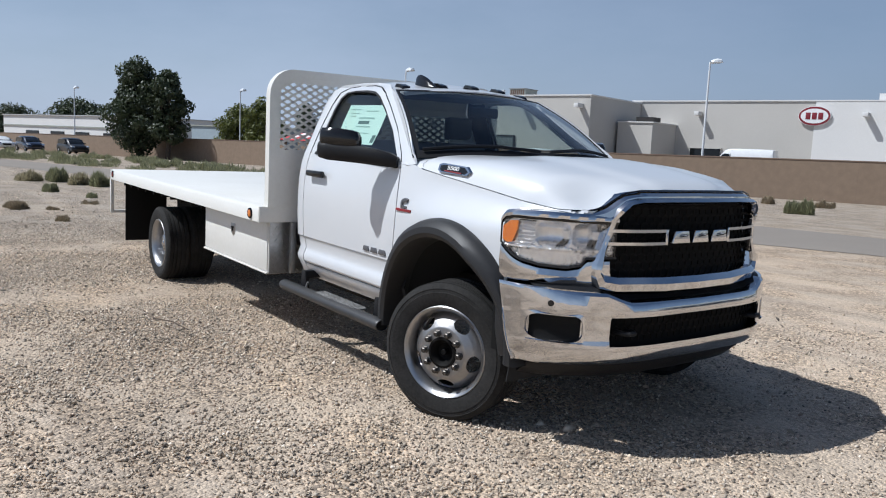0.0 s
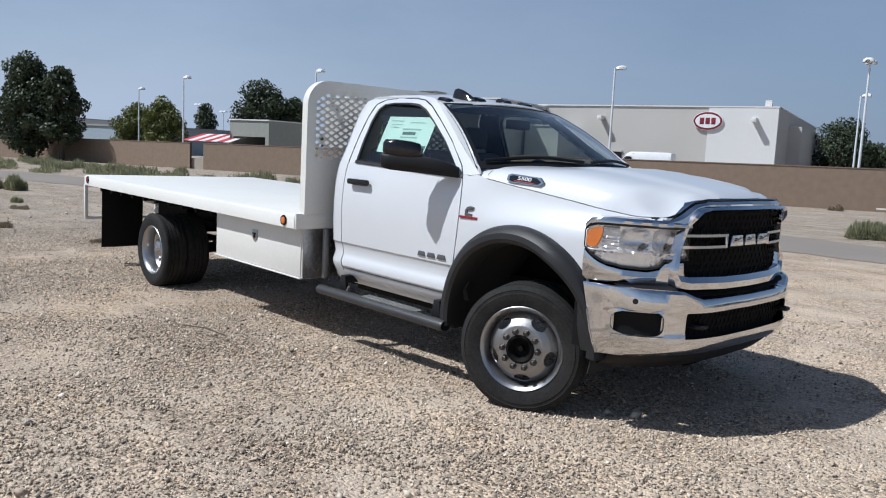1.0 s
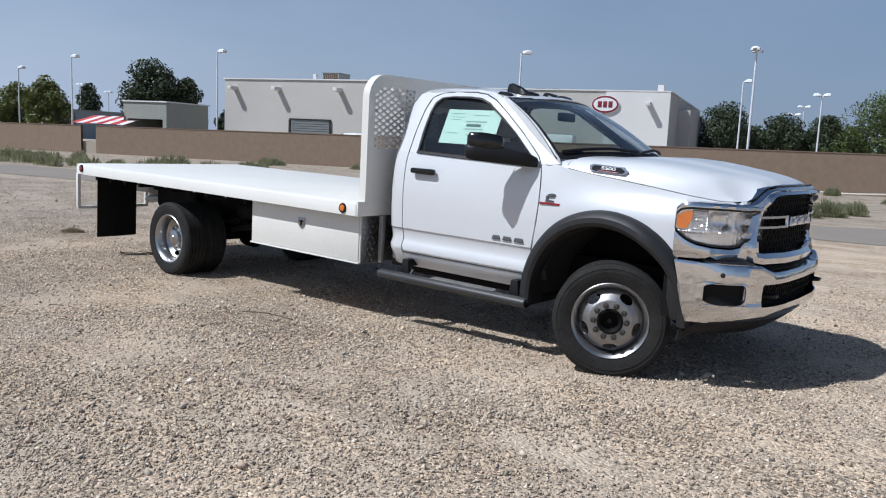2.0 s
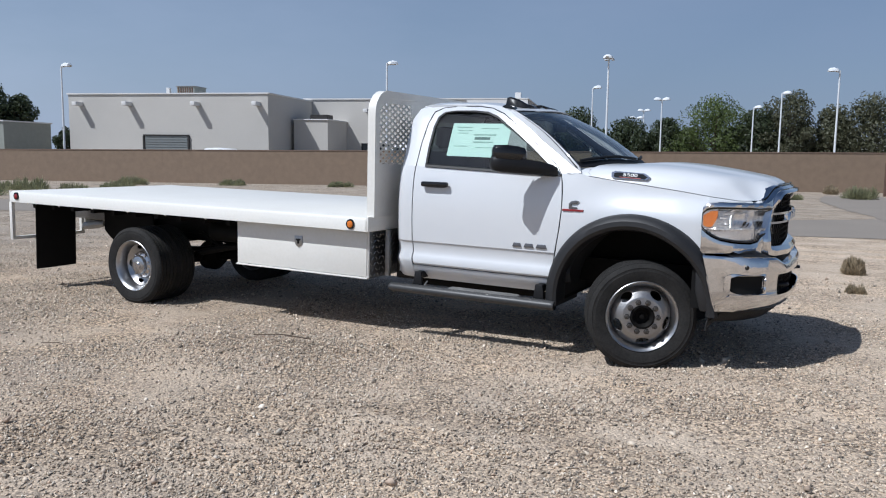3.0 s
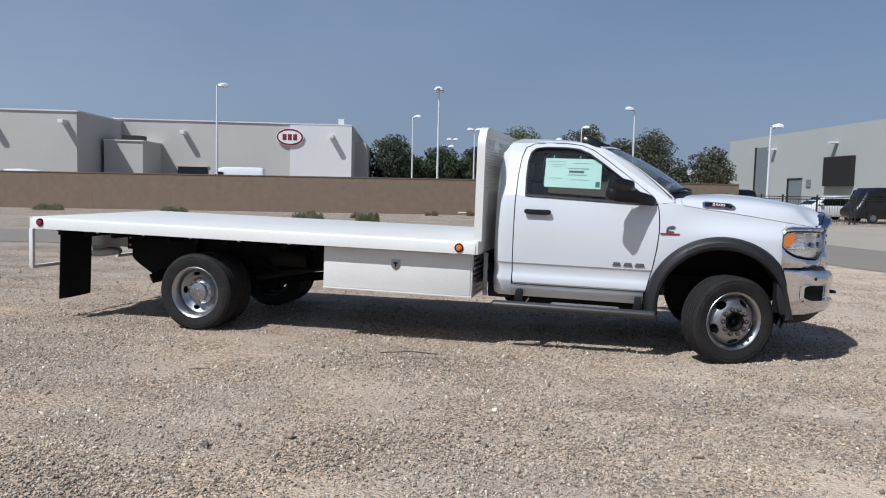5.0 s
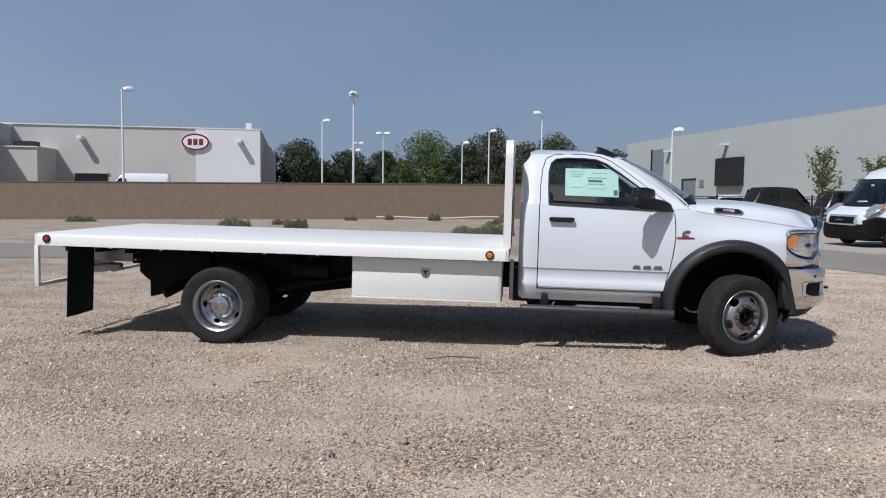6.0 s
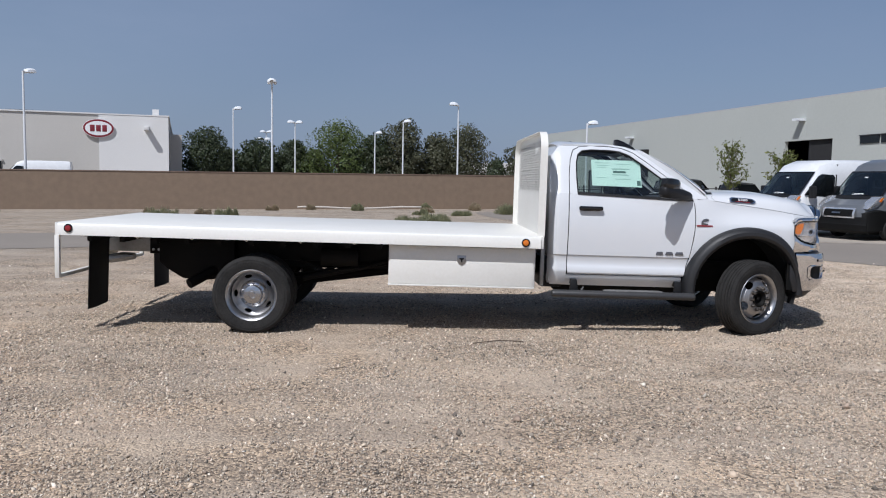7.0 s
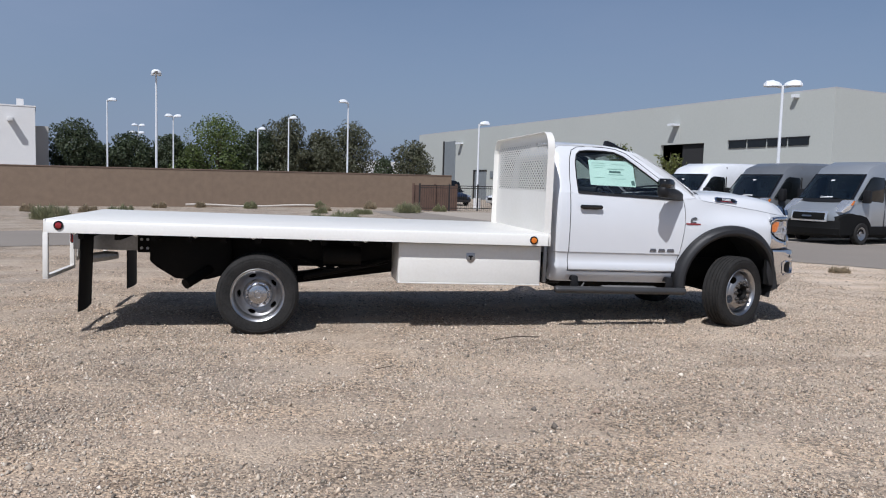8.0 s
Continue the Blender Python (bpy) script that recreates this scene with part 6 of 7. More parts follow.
block("roof_edge", -105.2, -85.8, 69.8, 84, 3.4, 3.6, SHED, far_c)
shed = thing("grey_shed", "grey-green flat-roofed shed with a dark opening", "building")
block("wall_side", -46.0, -45.6, 45.9, 51.2, -1, 3.70, SHED, shed)
block("wall_left", -50.2, -49.8, 45.9, 51.2, -1, 3.70, SHED, shed)
block("wall_back", -49.8, -46.0, 50.9, 51.2, -1, 3.70, SHED, shed)
block("wall_over_opening", -49.8, -46.0, 45.9, 46.2, 2.30, 3.70, SHED, shed)
block("roof_slab", -50.3, -45.5, 45.8, 51.3, 3.70, 3.80, STUCCO_LIGHT, shed)
far_d = thing("white_annex_building", "small white building beside the trees", "building")
block("wall", 30, 34, 84, 96, -1, 3.9, STUCCO_LIGHT, far_d)
block("opening", 30.4, 32.6, 83.8, 84.1, -1, 2.4, DARK_GLASS, far_d)
aw = thing("striped_awning", "red and white striped awning behind the wall", "awning")
for k in range(8):
    u0 = -54.9 + k * 0.74
    rows = [[(*uv(u, v), z) for u in (u0, u0 + 0.74)] for v, z in ((44.6, 1.72), (47.2, 2.42))]
    part("awning_stripe", sheet(rows, 0.03), AWNING_RED if k % 2 == 0 else AWNING_WHITE, aw)
for u in (-54.8, -49.2):
    part("awning_post", tube([(*uv(u, 44.7), -0.8), (*uv(u, 44.7), 1.72)], 0.05, 8), POLE, aw)

# ---------------------------------------------------------------- lamp posts


def lamp_post(x, y, z, double=False, turn=0.0, base=True, size=1.0):
    m = Matrix.Translation((x, y, ground_z(x, y))) @ Matrix.Rotation(radians(turn), 4, "Z")
    p = thing("street_lamp", "white steel car-park lamp post", "street lamp", m, "car-park lamps")
    h = z - ground_z(x, y)
    part("pole", tube([(0, 0, -0.2), (0, 0, h * 0.5), (0, 0, h)], 0.07, 10, taper=[0.085 * size, 0.07 * size, 0.055 * size]), POLE, p)
    part("base", tube([(0, 0, -0.3), (0, 0, 0.75)], 0.26, 14), STUCCO_LIGHT, p)
    for s in ((-1, 1) if double else (1,)):
        part("arm", tube([(0, 0, h - 0.12), (s * 0.45 * size, 0, h - 0.02)], 0.035, 8), POLE, p)
        rows = [[(s * (0.05 + 0.72 * f) * size, w * y2 * size, h - 0.04 + dz * size * up) for y2, dz in ((-1, 0.0), (-0.85, 0.13), (-0.4, 0.22), (0.4, 0.22), (0.85, 0.13), (1, 0.0))] for f, w, up in ((0, 0.10, 0.4), (0.15, 0.24, 0.8), (0.5, 0.32, 1.15), (0.85, 0.28, 1.0), (1.0, 0.14, 0.5))]
        part("lamp_head", sheet(rows, 0.05), POLE, p)
    return p


for x, y, z, dbl, turn in ((-26.9, 37.8, 7.50, False, 60), (-13.33, 42.4, 7.68, True, 100), (-0.70, 55.1, 7.70, False, 195), (7.47, 43.6, 5.55, False, 15),
                           (-20.35, 61.2, 7.58, False, 20), (-63.85, 26.0, 7.14, False, 20), (-78.8, 28.0, 6.78, False, 20), (-99.6, 15.4, 6.85, False, 20),
                           (-16.4, 70.4, 7.1, True, 10), (-5.5, 67.5, 7.18, False, 5), (-8.7, 75.2, 6.48, False, 5), (15.5, 21.5, 6.02, True, -30),
                           (-21.9, 82.2, 5.95, True, 10), (-23.6, 92.1, 7.35, True, 10), (-110.8, 49.8, 7.3, True, 10), (-108.0, 52.5, 6.4, True, 10)):
    lamp_post(x, y, z, dbl, turn)
lamp_post(-49.42, 30.19, 7.5, False, 20)

# ---------------------------------------------------------------- trees and bushes


def leaf_cloud(clumps, count, size, rng, squash=1.0):
    """Small two-sided leaves spread over the shells of clumps: centre, radii."""
    vol = np.array([c[3] * c[4] * c[5] for c in clumps]) ** 0.67
    pick = rng.choice(len(clumps), count, p=vol / vol.sum())
    c = np.array(clumps)[pick]
    d = rng.normal(size=(count, 3))
    d /= np.linalg.norm(d, axis=1)[:, None]
    r = 1 - np.abs(rng.normal(0, 0.22, count))
    r *= 1 + 0.10 * np.sin(7 * d[:, 0] + 5 * d[:, 2] + c[:, 0])
    p = c[:, :3] + d * r[:, None] * c[:, 3:6]
    n = d + rng.normal(0, 0.6, (count, 3))
    n /= np.linalg.norm(n, axis=1)[:, None]
    a = np.cross(n, rng.normal(size=(count, 3)))
    a /= np.linalg.norm(a, axis=1)[:, None]
    b = np.cross(n, a)
    s = size * rng.uniform(0.6, 1.3, count)[:, None]
    quad = np.stack([p - a * s, p - b * s * 0.55, p + a * s, p + b * s * 0.55], 1).reshape(-1, 3)
    return quad, count


def leaves_mesh(name, clumps, count, size, material, rng):
    quad, k = leaf_cloud(clumps, count, size, rng)
    me = bpy.data.meshes.new(name)
    me.from_pydata(quad.tolist(), [], np.arange(4 * k).reshape(-1, 4).tolist())
    me.materials.append(material)
    return me


def tree(x, y, height, width, seed, material, label, low=0.25, count=5000, leaf=0.22, name="tree", trunk=0.22, sparse=False):
    rng = np.random.default_rng(seed)
    t = thing(name, label, "tree", Matrix.Translation((x, y, ground_z(x, y))), "trees beyond the wall")
    bm = tube([(0, 0, -0.2), (0.05, 0.03, height * 0.2), (-0.05, 0.05, height * 0.45), (0.04, 0, height * 0.75)], 0.2, 8, taper=[trunk * 1.2, trunk, trunk * 0.7, trunk * 0.25])
    clumps = []
    n = 30 if not sparse else 9
    for k in range(n):
        a = 2 * math.pi * (k * 0.618) + rng.uniform(-0.3, 0.3)
        f = (k + 0.5) / n
        z = height * (low + (0.97 - low) * f) - height * 0.07
        spread = width / 2 * math.sqrt(max(0.06, 1 - (2 * (0.12 + 0.88 * f) - 0.95) ** 2)) * rng.uniform(0.25, 0.80)
        cx, cy = spread * math.cos(a), spread * math.sin(a)
        r = width * (rng.uniform(0.10, 0.21) if not sparse else rng.uniform(0.10, 0.16))
        clumps.append((cx, cy, z, r, r, r * rng.uniform(0.7, 1.0)))
        if k % 2 == 0:
            tube([(0, 0, z * 0.55), (cx * 0.5, cy * 0.5, z * 0.8), (cx * 0.9, cy * 0.9, z)], 0.05, 5, bm, taper=[trunk * 0.4, trunk * 0.28, trunk * 0.1])
    if not sparse:
        clumps.append((0, 0, height * (0.45 + low / 2), width * 0.30, width * 0.30, height * (0.34 - 0.2 * low)))
    part("trunk", bm, BARK, t)
    crown = new("crown", leaves_mesh("crown", clumps, count, leaf, material, rng))
    crown.parent = t
    return t


def tree_uv(u, v, top, width, seed, material, label, **k):
    x, y = uv(u, v)
    return tree(x, y, top - ground_z(x, y), width, seed, material, label, **k)


tree_uv(-69.3, 39.3, 9.2, 7.6, 3, LEAF_DARK, "tall dark green broadleaf tree against the wall", low=0.20, count=15000, leaf=0.17, trunk=0.35)
tree_uv(-65.6, 40.0, 8.3, 4.6, 4, LEAF_DARK, "dark green broadleaf tree beside the wall", low=0.3, count=7000, leaf=0.17)
tree_uv(-71.5, 53, 5.6, 6.6, 5, LEAF_GREEN, "bright green bushy tree behind the wall", low=0.2, count=8000, leaf=0.16)
tree_uv(-66.0, 52, 6.2, 5.6, 6, LEAF_GREEN, "olive green bushy tree behind the wall", low=0.2, count=7000, leaf=0.16)
tree_uv(-70.0, 71, 10.0, 9.5, 7, LEAF_DARK, "large rounded dark green tree", low=0.2, count=12000, leaf=0.2)
tree_uv(-66.6, 73, 8.2, 5.4, 8, LEAF_DARK, "dark green tree beyond the wall", low=0.2, count=5500, leaf=0.2)
tree_uv(-91.0, 81, 8.1, 4.4, 9, LEAF_DARK, "dark conical tree beyond the wall", low=0.2, count=4000, leaf=0.2)
tree_uv(-67.4, 82, 4.6, 3.2, 19, LEAF_DARK, "small dark tree beside the building", low=0.2, count=2500, leaf=0.2)
tree_uv(-216, 110, 10.7, 22, 10, LEAF_DARK, "wide dark tree in the distance", low=0.3, count=9000, leaf=0.4)
tree_uv(-258, 110, 8.7, 20, 11, LEAF_DARK, "wide dark tree in the distance", low=0.2, count=8000, leaf=0.4)
for k, (u, v, top, w, material, lab) in enumerate(((-3.4, 80, 6.65, 6.2, LEAF_DARK, "dark green rounded tree"), (1.7, 82, 6.1, 5.4, LEAF_DARK, "dark green rounded tree"), (6.4, 83, 6.2, 4.6, LEAF_DARK, "dark green tree"), (11.2, 82, 8.0, 9.0, LEAF_MID, "green rounded tree"),
                                                     (15.0, 80, 6.9, 5.2, LEAF_DARK, "green tree"), (18.0, 79, 8.75, 5.8, LEAF_OLIVE, "tall olive-brown tree"), (22.2, 80, 7.0, 5.6, LEAF_OLIVE, "olive-brown tree"), (25.7, 79, 8.2, 7.2, LEAF_OLIVE, "olive-brown rounded tree"))):
    tree_uv(u, v, top, w * 1.22, 30 + k, material, lab + " beyond the wall", low=0.06, count=13000, leaf=0.13)
tree_uv(25.6, 62, 5.35, 5.6, 43, LEAF_OLIVE, "open-crowned olive-brown tree beyond the wall", low=0.16, count=6500, leaf=0.13, trunk=0.16)
tree_uv(22.9, 62.6, 3.9, 3.2, 45, LEAF_DARK, "low dark green tree beyond the wall", low=0.16, count=2800, leaf=0.13, trunk=0.10)
for k, (u, top, w) in enumerate(((-1.0, 4.6, 5.0), (4.2, 4.4, 5.0), (8.8, 5.0, 5.2), (13.4, 5.2, 5.0), (16.6, 5.6, 4.8), (20.2, 5.4, 5.0), (24.0, 5.2, 5.0))):
    tree_uv(u, 85, top, w, 60 + k, (LEAF_DARK, LEAF_DARK, LEAF_OLIVE)[k % 3], "lower dense tree in the row beyond the wall", low=0.04, count=9000, leaf=0.14)
def sapling(u, v, top, w, seed, count=1500):
    """A young tree: thin stem, limbs fanning upwards, small leaves along them."""
    x, y = uv(u, v)
    rng = np.random.default_rng(seed)
    t = thing("sapling", "young thin-leaved street tree beside the fence", "tree", Matrix.Translation((x, y, ground_z(x, y))), "young street trees")
    h = top - ground_z(x, y)
    bm = tube([(0, 0, -0.1), (0.02, 0, h * 0.3), (-0.02, 0.01, h * 0.6), (0.03, 0, h * 0.97)], 0.04, 7, taper=[0.055, 0.045, 0.03, 0.008])
    spots = []
    for k in range(36):
        a, z0 = k * 2.4 + rng.uniform(-0.4, 0.4), h * rng.uniform(0.34, 0.78)
        r, rise = w / 2 * rng.uniform(0.3, 1.0) * (1.15 - 0.6 * z0 / h), h * rng.uniform(0.10, 0.24)
        p0, p2 = Vector((0, 0, z0)), Vector((r * math.cos(a), r * math.sin(a), min(z0 + rise, h * 0.93)))
        p1 = (p0 + p2) / 2 - Vector((0, 0, 0.06 * h * 0.3))
        tube([p0, p1, p2], 0.012, 4, bm, taper=[0.016, 0.011, 0.004])
        for f in rng.uniform(0.12, 1.06, count // 36):
            q = (p0 * (1 - f) + p1 * f) * (1 - f) + (p1 * (1 - f) + p2 * f) * f
            spots.append(np.array(q) + rng.normal(0, 0.085, 3))
    part("trunk", bm, BARK, t)
    p = np.array(spots)
    n = len(p)
    a, b = rng.normal(size=(n, 3)), rng.normal(size=(n, 3))
    a /= np.linalg.norm(a, axis=1)[:, None]
    b = np.cross(a, b)
    b /= np.linalg.norm(b, axis=1)[:, None]
    s = 0.075 * rng.uniform(0.6, 1.3, n)[:, None]
    quad = np.stack([p - a * s, p - b * s * 0.5, p + a * s, p + b * s * 0.5], 1).reshape(-1, 3)
    me = bpy.data.meshes.new("crown")
    me.from_pydata(quad.tolist(), [], np.arange(4 * n).reshape(-1, 4).tolist())
    me.materials.append(LEAF_GREEN)
    crown = new("crown", me)
    crown.parent = t
    return t


sapling(21.15, 26.35, 4.1, 2.5, 51, 1250)
sapling(19.5, 20.8, 3.35, 2.0, 52, 900)


def blades(clumps, count, wide, rng):
    """Thin stems fanning up and out of clumps: centre, half widths, height."""
    vol = np.array([c[3] * c[4] * c[5] for c in clumps]) ** 0.67
    c = np.array(clumps)[rng.choice(len(clumps), count, p=vol / vol.sum())]
    a, r = rng.uniform(0, 2 * math.pi, count), np.sqrt(rng.uniform(0, 1, count))
    out = np.stack([np.cos(a) * r, np.sin(a) * r, np.zeros(count)], 1)
    root = c[:, :3] + out * c[:, 3:4] * 0.45
    tip = c[:, :3] + out * c[:, 3:4]
    tip[:, 2] += c[:, 5] * np.sqrt(np.maximum(0.05, 1 - r * r)) * rng.uniform(0.45, 1.15, count)
    low = root + (tip - root) * rng.uniform(0.0, 0.7, count)[:, None]
    tip = tip + rng.normal(0, 0.05, (count, 3)) * c[:, 5:6]
    b = rng.uniform(0, 2 * math.pi, count)
    side = np.stack([np.cos(b), np.sin(b), 0.3 * rng.normal(size=count)], 1) * (wide * rng.uniform(0.5, 1.3, count))[:, None]
    mid = (low + tip) / 2
    return np.stack([low, mid - side, tip, mid + side], 1).reshape(-1, 3)


def blade_mesh(name, clumps, count, wide, material, rng):
    me = bpy.data.meshes.new(name)
    me.from_pydata(blades(clumps, count, wide, rng).tolist(), [], np.arange(4 * count).reshape(-1, 4).tolist())
    me.materials.append(material)
    return me


def bush(x, y, w, h, seed, material, label, name="bush", count=900):
    rng = np.random.default_rng(seed)
    clumps = [(rng.uniform(-0.3, 0.3) * w, rng.uniform(-0.25, 0.25) * w, -0.02, w * (q := rng.uniform(0.16, 0.28)), w * q, h * rng.uniform(0.6, 1.0)) for _ in range(8)]
    ob = new(name, blade_mesh(name, clumps, 2 * count, min(0.011, 0.02 * h + 0.004), material, rng))
    ob.location = (x, y, ground_z(x, y))
    return tagged(ob, label, "bush", "weeds and bushes on the lot")


DRYL, GRNL = "dry tan tumbleweed on the gravel", "grey-green weed bush on the lot"
for k, (x, y, w, h, g) in enumerate(((-24.8, 0.2, 1.0, 0.42, 2), (-24.3, 1.0, 0.8, 0.58, 1), (-22.9, 1.4, 1.1, 0.42, 2), (-21.8, 1.8, 0.7, 0.54, 1), (-19.5, 0.0, 0.55, 0.30, 1), (-17.3, 0.6, 0.36, 0.18, 1), (-14.4, -1.3, 0.75, 0.22, 0), (-14.0, -0.8, 0.32, 0.10, 0), (-11.7, -1.0, 0.34, 0.14, 0),
                                          (1.36, 5.3, 0.46, 0.28, 0), (1.47, 3.5, 0.26, 0.14, 0), (5.4, 4.2, 0.5, 0.16, 0), (-3.95, 16.9, 1.2, 0.55, 1), (-3.75, 18.0, 1.6, 0.55, 1), (-3.3, 19.2, 1.7, 0.58, 1), (-2.9, 20.6, 1.5, 0.52, 1), (-11.45, 22.3, 0.75, 0.52, 1), (-11.1, 22.5, 0.6, 0.62, 1), (-9.2, -0.3, 0.4, 0.1, 0), (-15.5, 0.2, 0.5, 0.12, 0), (-13.6, 21.4, 1.3, 0.5, 2))):
    bush(x, y, w, h, 100 + k, (LEAF_DRY, LEAF_BUSH, LEAF_STRAW)[g], (DRYL, GRNL, "pale straw-green dry weed tuft")[g], "bush" if g else "tumbleweed", 2200 if h > 0.2 else 900)
for k, (u, v, w, h, g) in enumerate(((11.0, 31.5, 1.7, 0.72, 1), (5.9, 31.1, 1.2, 0.36, 1), (7.5, 29.8, 1.5, 0.36, 1), (7.4, 35.2, 0.9, 0.35, 0), (-7.5, 32.5, 0.9, 0.42, 0), (-5.0, 32.0, 0.9, 0.42, 0), (-15.5, 37.0, 1.6, 0.42, 1), (-6.6, 24.0, 1.6, 0.6, 1), (4.0, 38.5, 0.9, 0.5, 1), (-1.0, 39, 0.9, 0.4, 0), (14.4, 34.7, 1.1, 0.5, 1), (11.5, 38.4, 1.1, 0.6, 0), (-22.0, 37.0, 2.0, 0.5, 1), (-28.0, 35.0, 2.2, 0.6, 1), (1.6, 40.2, 0.8, 0.45, 0), (19.0, 34.8, 1.1, 0.8, 0), (9.0, 40.4, 0.8, 0.5, 1))):
    x, y = uv(u, v)
    bush(x, y, w, h, 150 + k, LEAF_BUSH if g else LEAF_DRY, GRNL if g else "dry brown weed bush near the wall", "bush", 1600)
rng = np.random.default_rng(7)
clumps = []
for k in range(230):
    u = -100 + k * 0.34 + rng.uniform(-0.6, 0.6)
    v = ip(u, [(-100, 17.4), (-45, 16.6), (-30, 16.2), (-20, 18.5)]) + 13 * rng.beta(0.8, 1.5)
    x, y = uv(u, v)
    g, w, h = ground_z(x, y), rng.uniform(0.7, 1.6), rng.uniform(0.30, 0.68)
    if noise.noise((u * 0.22, v * 0.3, 4.0)) < -0.12:
        continue
    for _ in range(5):
        clumps.append((x + rng.uniform(-0.5, 0.5) * w, y + rng.uniform(-0.4, 0.4) * w, g - 0.02, w * 0.30, w * 0.30, h * rng.uniform(0.6, 1.0)))
weeds = new("weeds", blade_mesh("weeds", clumps, 110000, 0.016, LEAF_BUSH, rng))
tagged(weeds, "low grey-green weeds in front of the boundary wall", "weeds", kind="stuff")

# ---------------------------------------------------------------- iron fence, pipe and gate
fence = thing("iron_fence", "black wrought-iron fence at the end of the wall", "fence")
run = [(13.4, 35.2), (18.9, 35.6), (23.5, 36.0), (29.5, 36.0)]
for (u0, v0), (u1, v1) in zip(run, run[1:]):
    n = int((u1 - u0) / 0.16)
    for k in range(n + 1):
        u, v = u0 + (u1 - u0) * k / n, v0 + (v1 - v0) * k / n
        x, y = uv(u, v)
        g = ground_z(x, y)
        thick = k % 13 == 0
        part("post" if thick else "picket", box(x - (0.045 if thick else 0.007), x + (0.045 if thick else 0.007), y - (0.045 if thick else 0.007), y + (0.045 if thick else 0.007), g - 0.1, g + (1.68 if thick else 1.58)), IRON, fence)
    for dz in (0.18, 1.42, 1.56):
        (xa, ya), (xb, yb2) = uv(u0, v0), uv(u1, v1)
        part("rail", tube([(xa, ya, ground_z(xa, ya) + dz), (xb, yb2, ground_z(xb, yb2) + dz)], 0.022, 6), IRON, fence)
gate = thing("metal_gate", "rusty brown sheet-metal gate panel", "gate")
block("panel", 13.5, 16.5, 36.3, 36.36, -0.25, 1.30, RUST_METAL, gate)
for u in (13.5, 15.0, 16.5):
    block("stile", u - 0.04, u + 0.04, 36.22, 36.40, -0.4, 1.40, RUST_METAL, gate)
pipe = thing("ground_pipe", "pale plastic pipe lying along the wall", "pipe")
part("pipe_run", tube([(*uv(u, 40.9), ground_z(*uv(u, 40.9)) + 0.12 + 0.05 * math.sin(u)) for u in np.linspace(0.8, 9.5, 14)], 0.06, 8), PIPE, pipe)

# ---------------------------------------------------------------- vehicles beyond


CARTYRE = finish("tyre", turned([(0.20, -0.09), (0.30, -0.10), (0.325, -0.08), (0.33, 0), (0.325, 0.08), (0.30, 0.10), (0.20, 0.09)], 28, closed=True), RUBBER)
CARRIM = finish("rim", turned([(0.0, -0.06), (0.06, -0.075), (0.08, -0.055), (0.15, -0.06), (0.20, -0.085), (0.212, -0.085), (0.212, 0.05)], 24), STEEL)


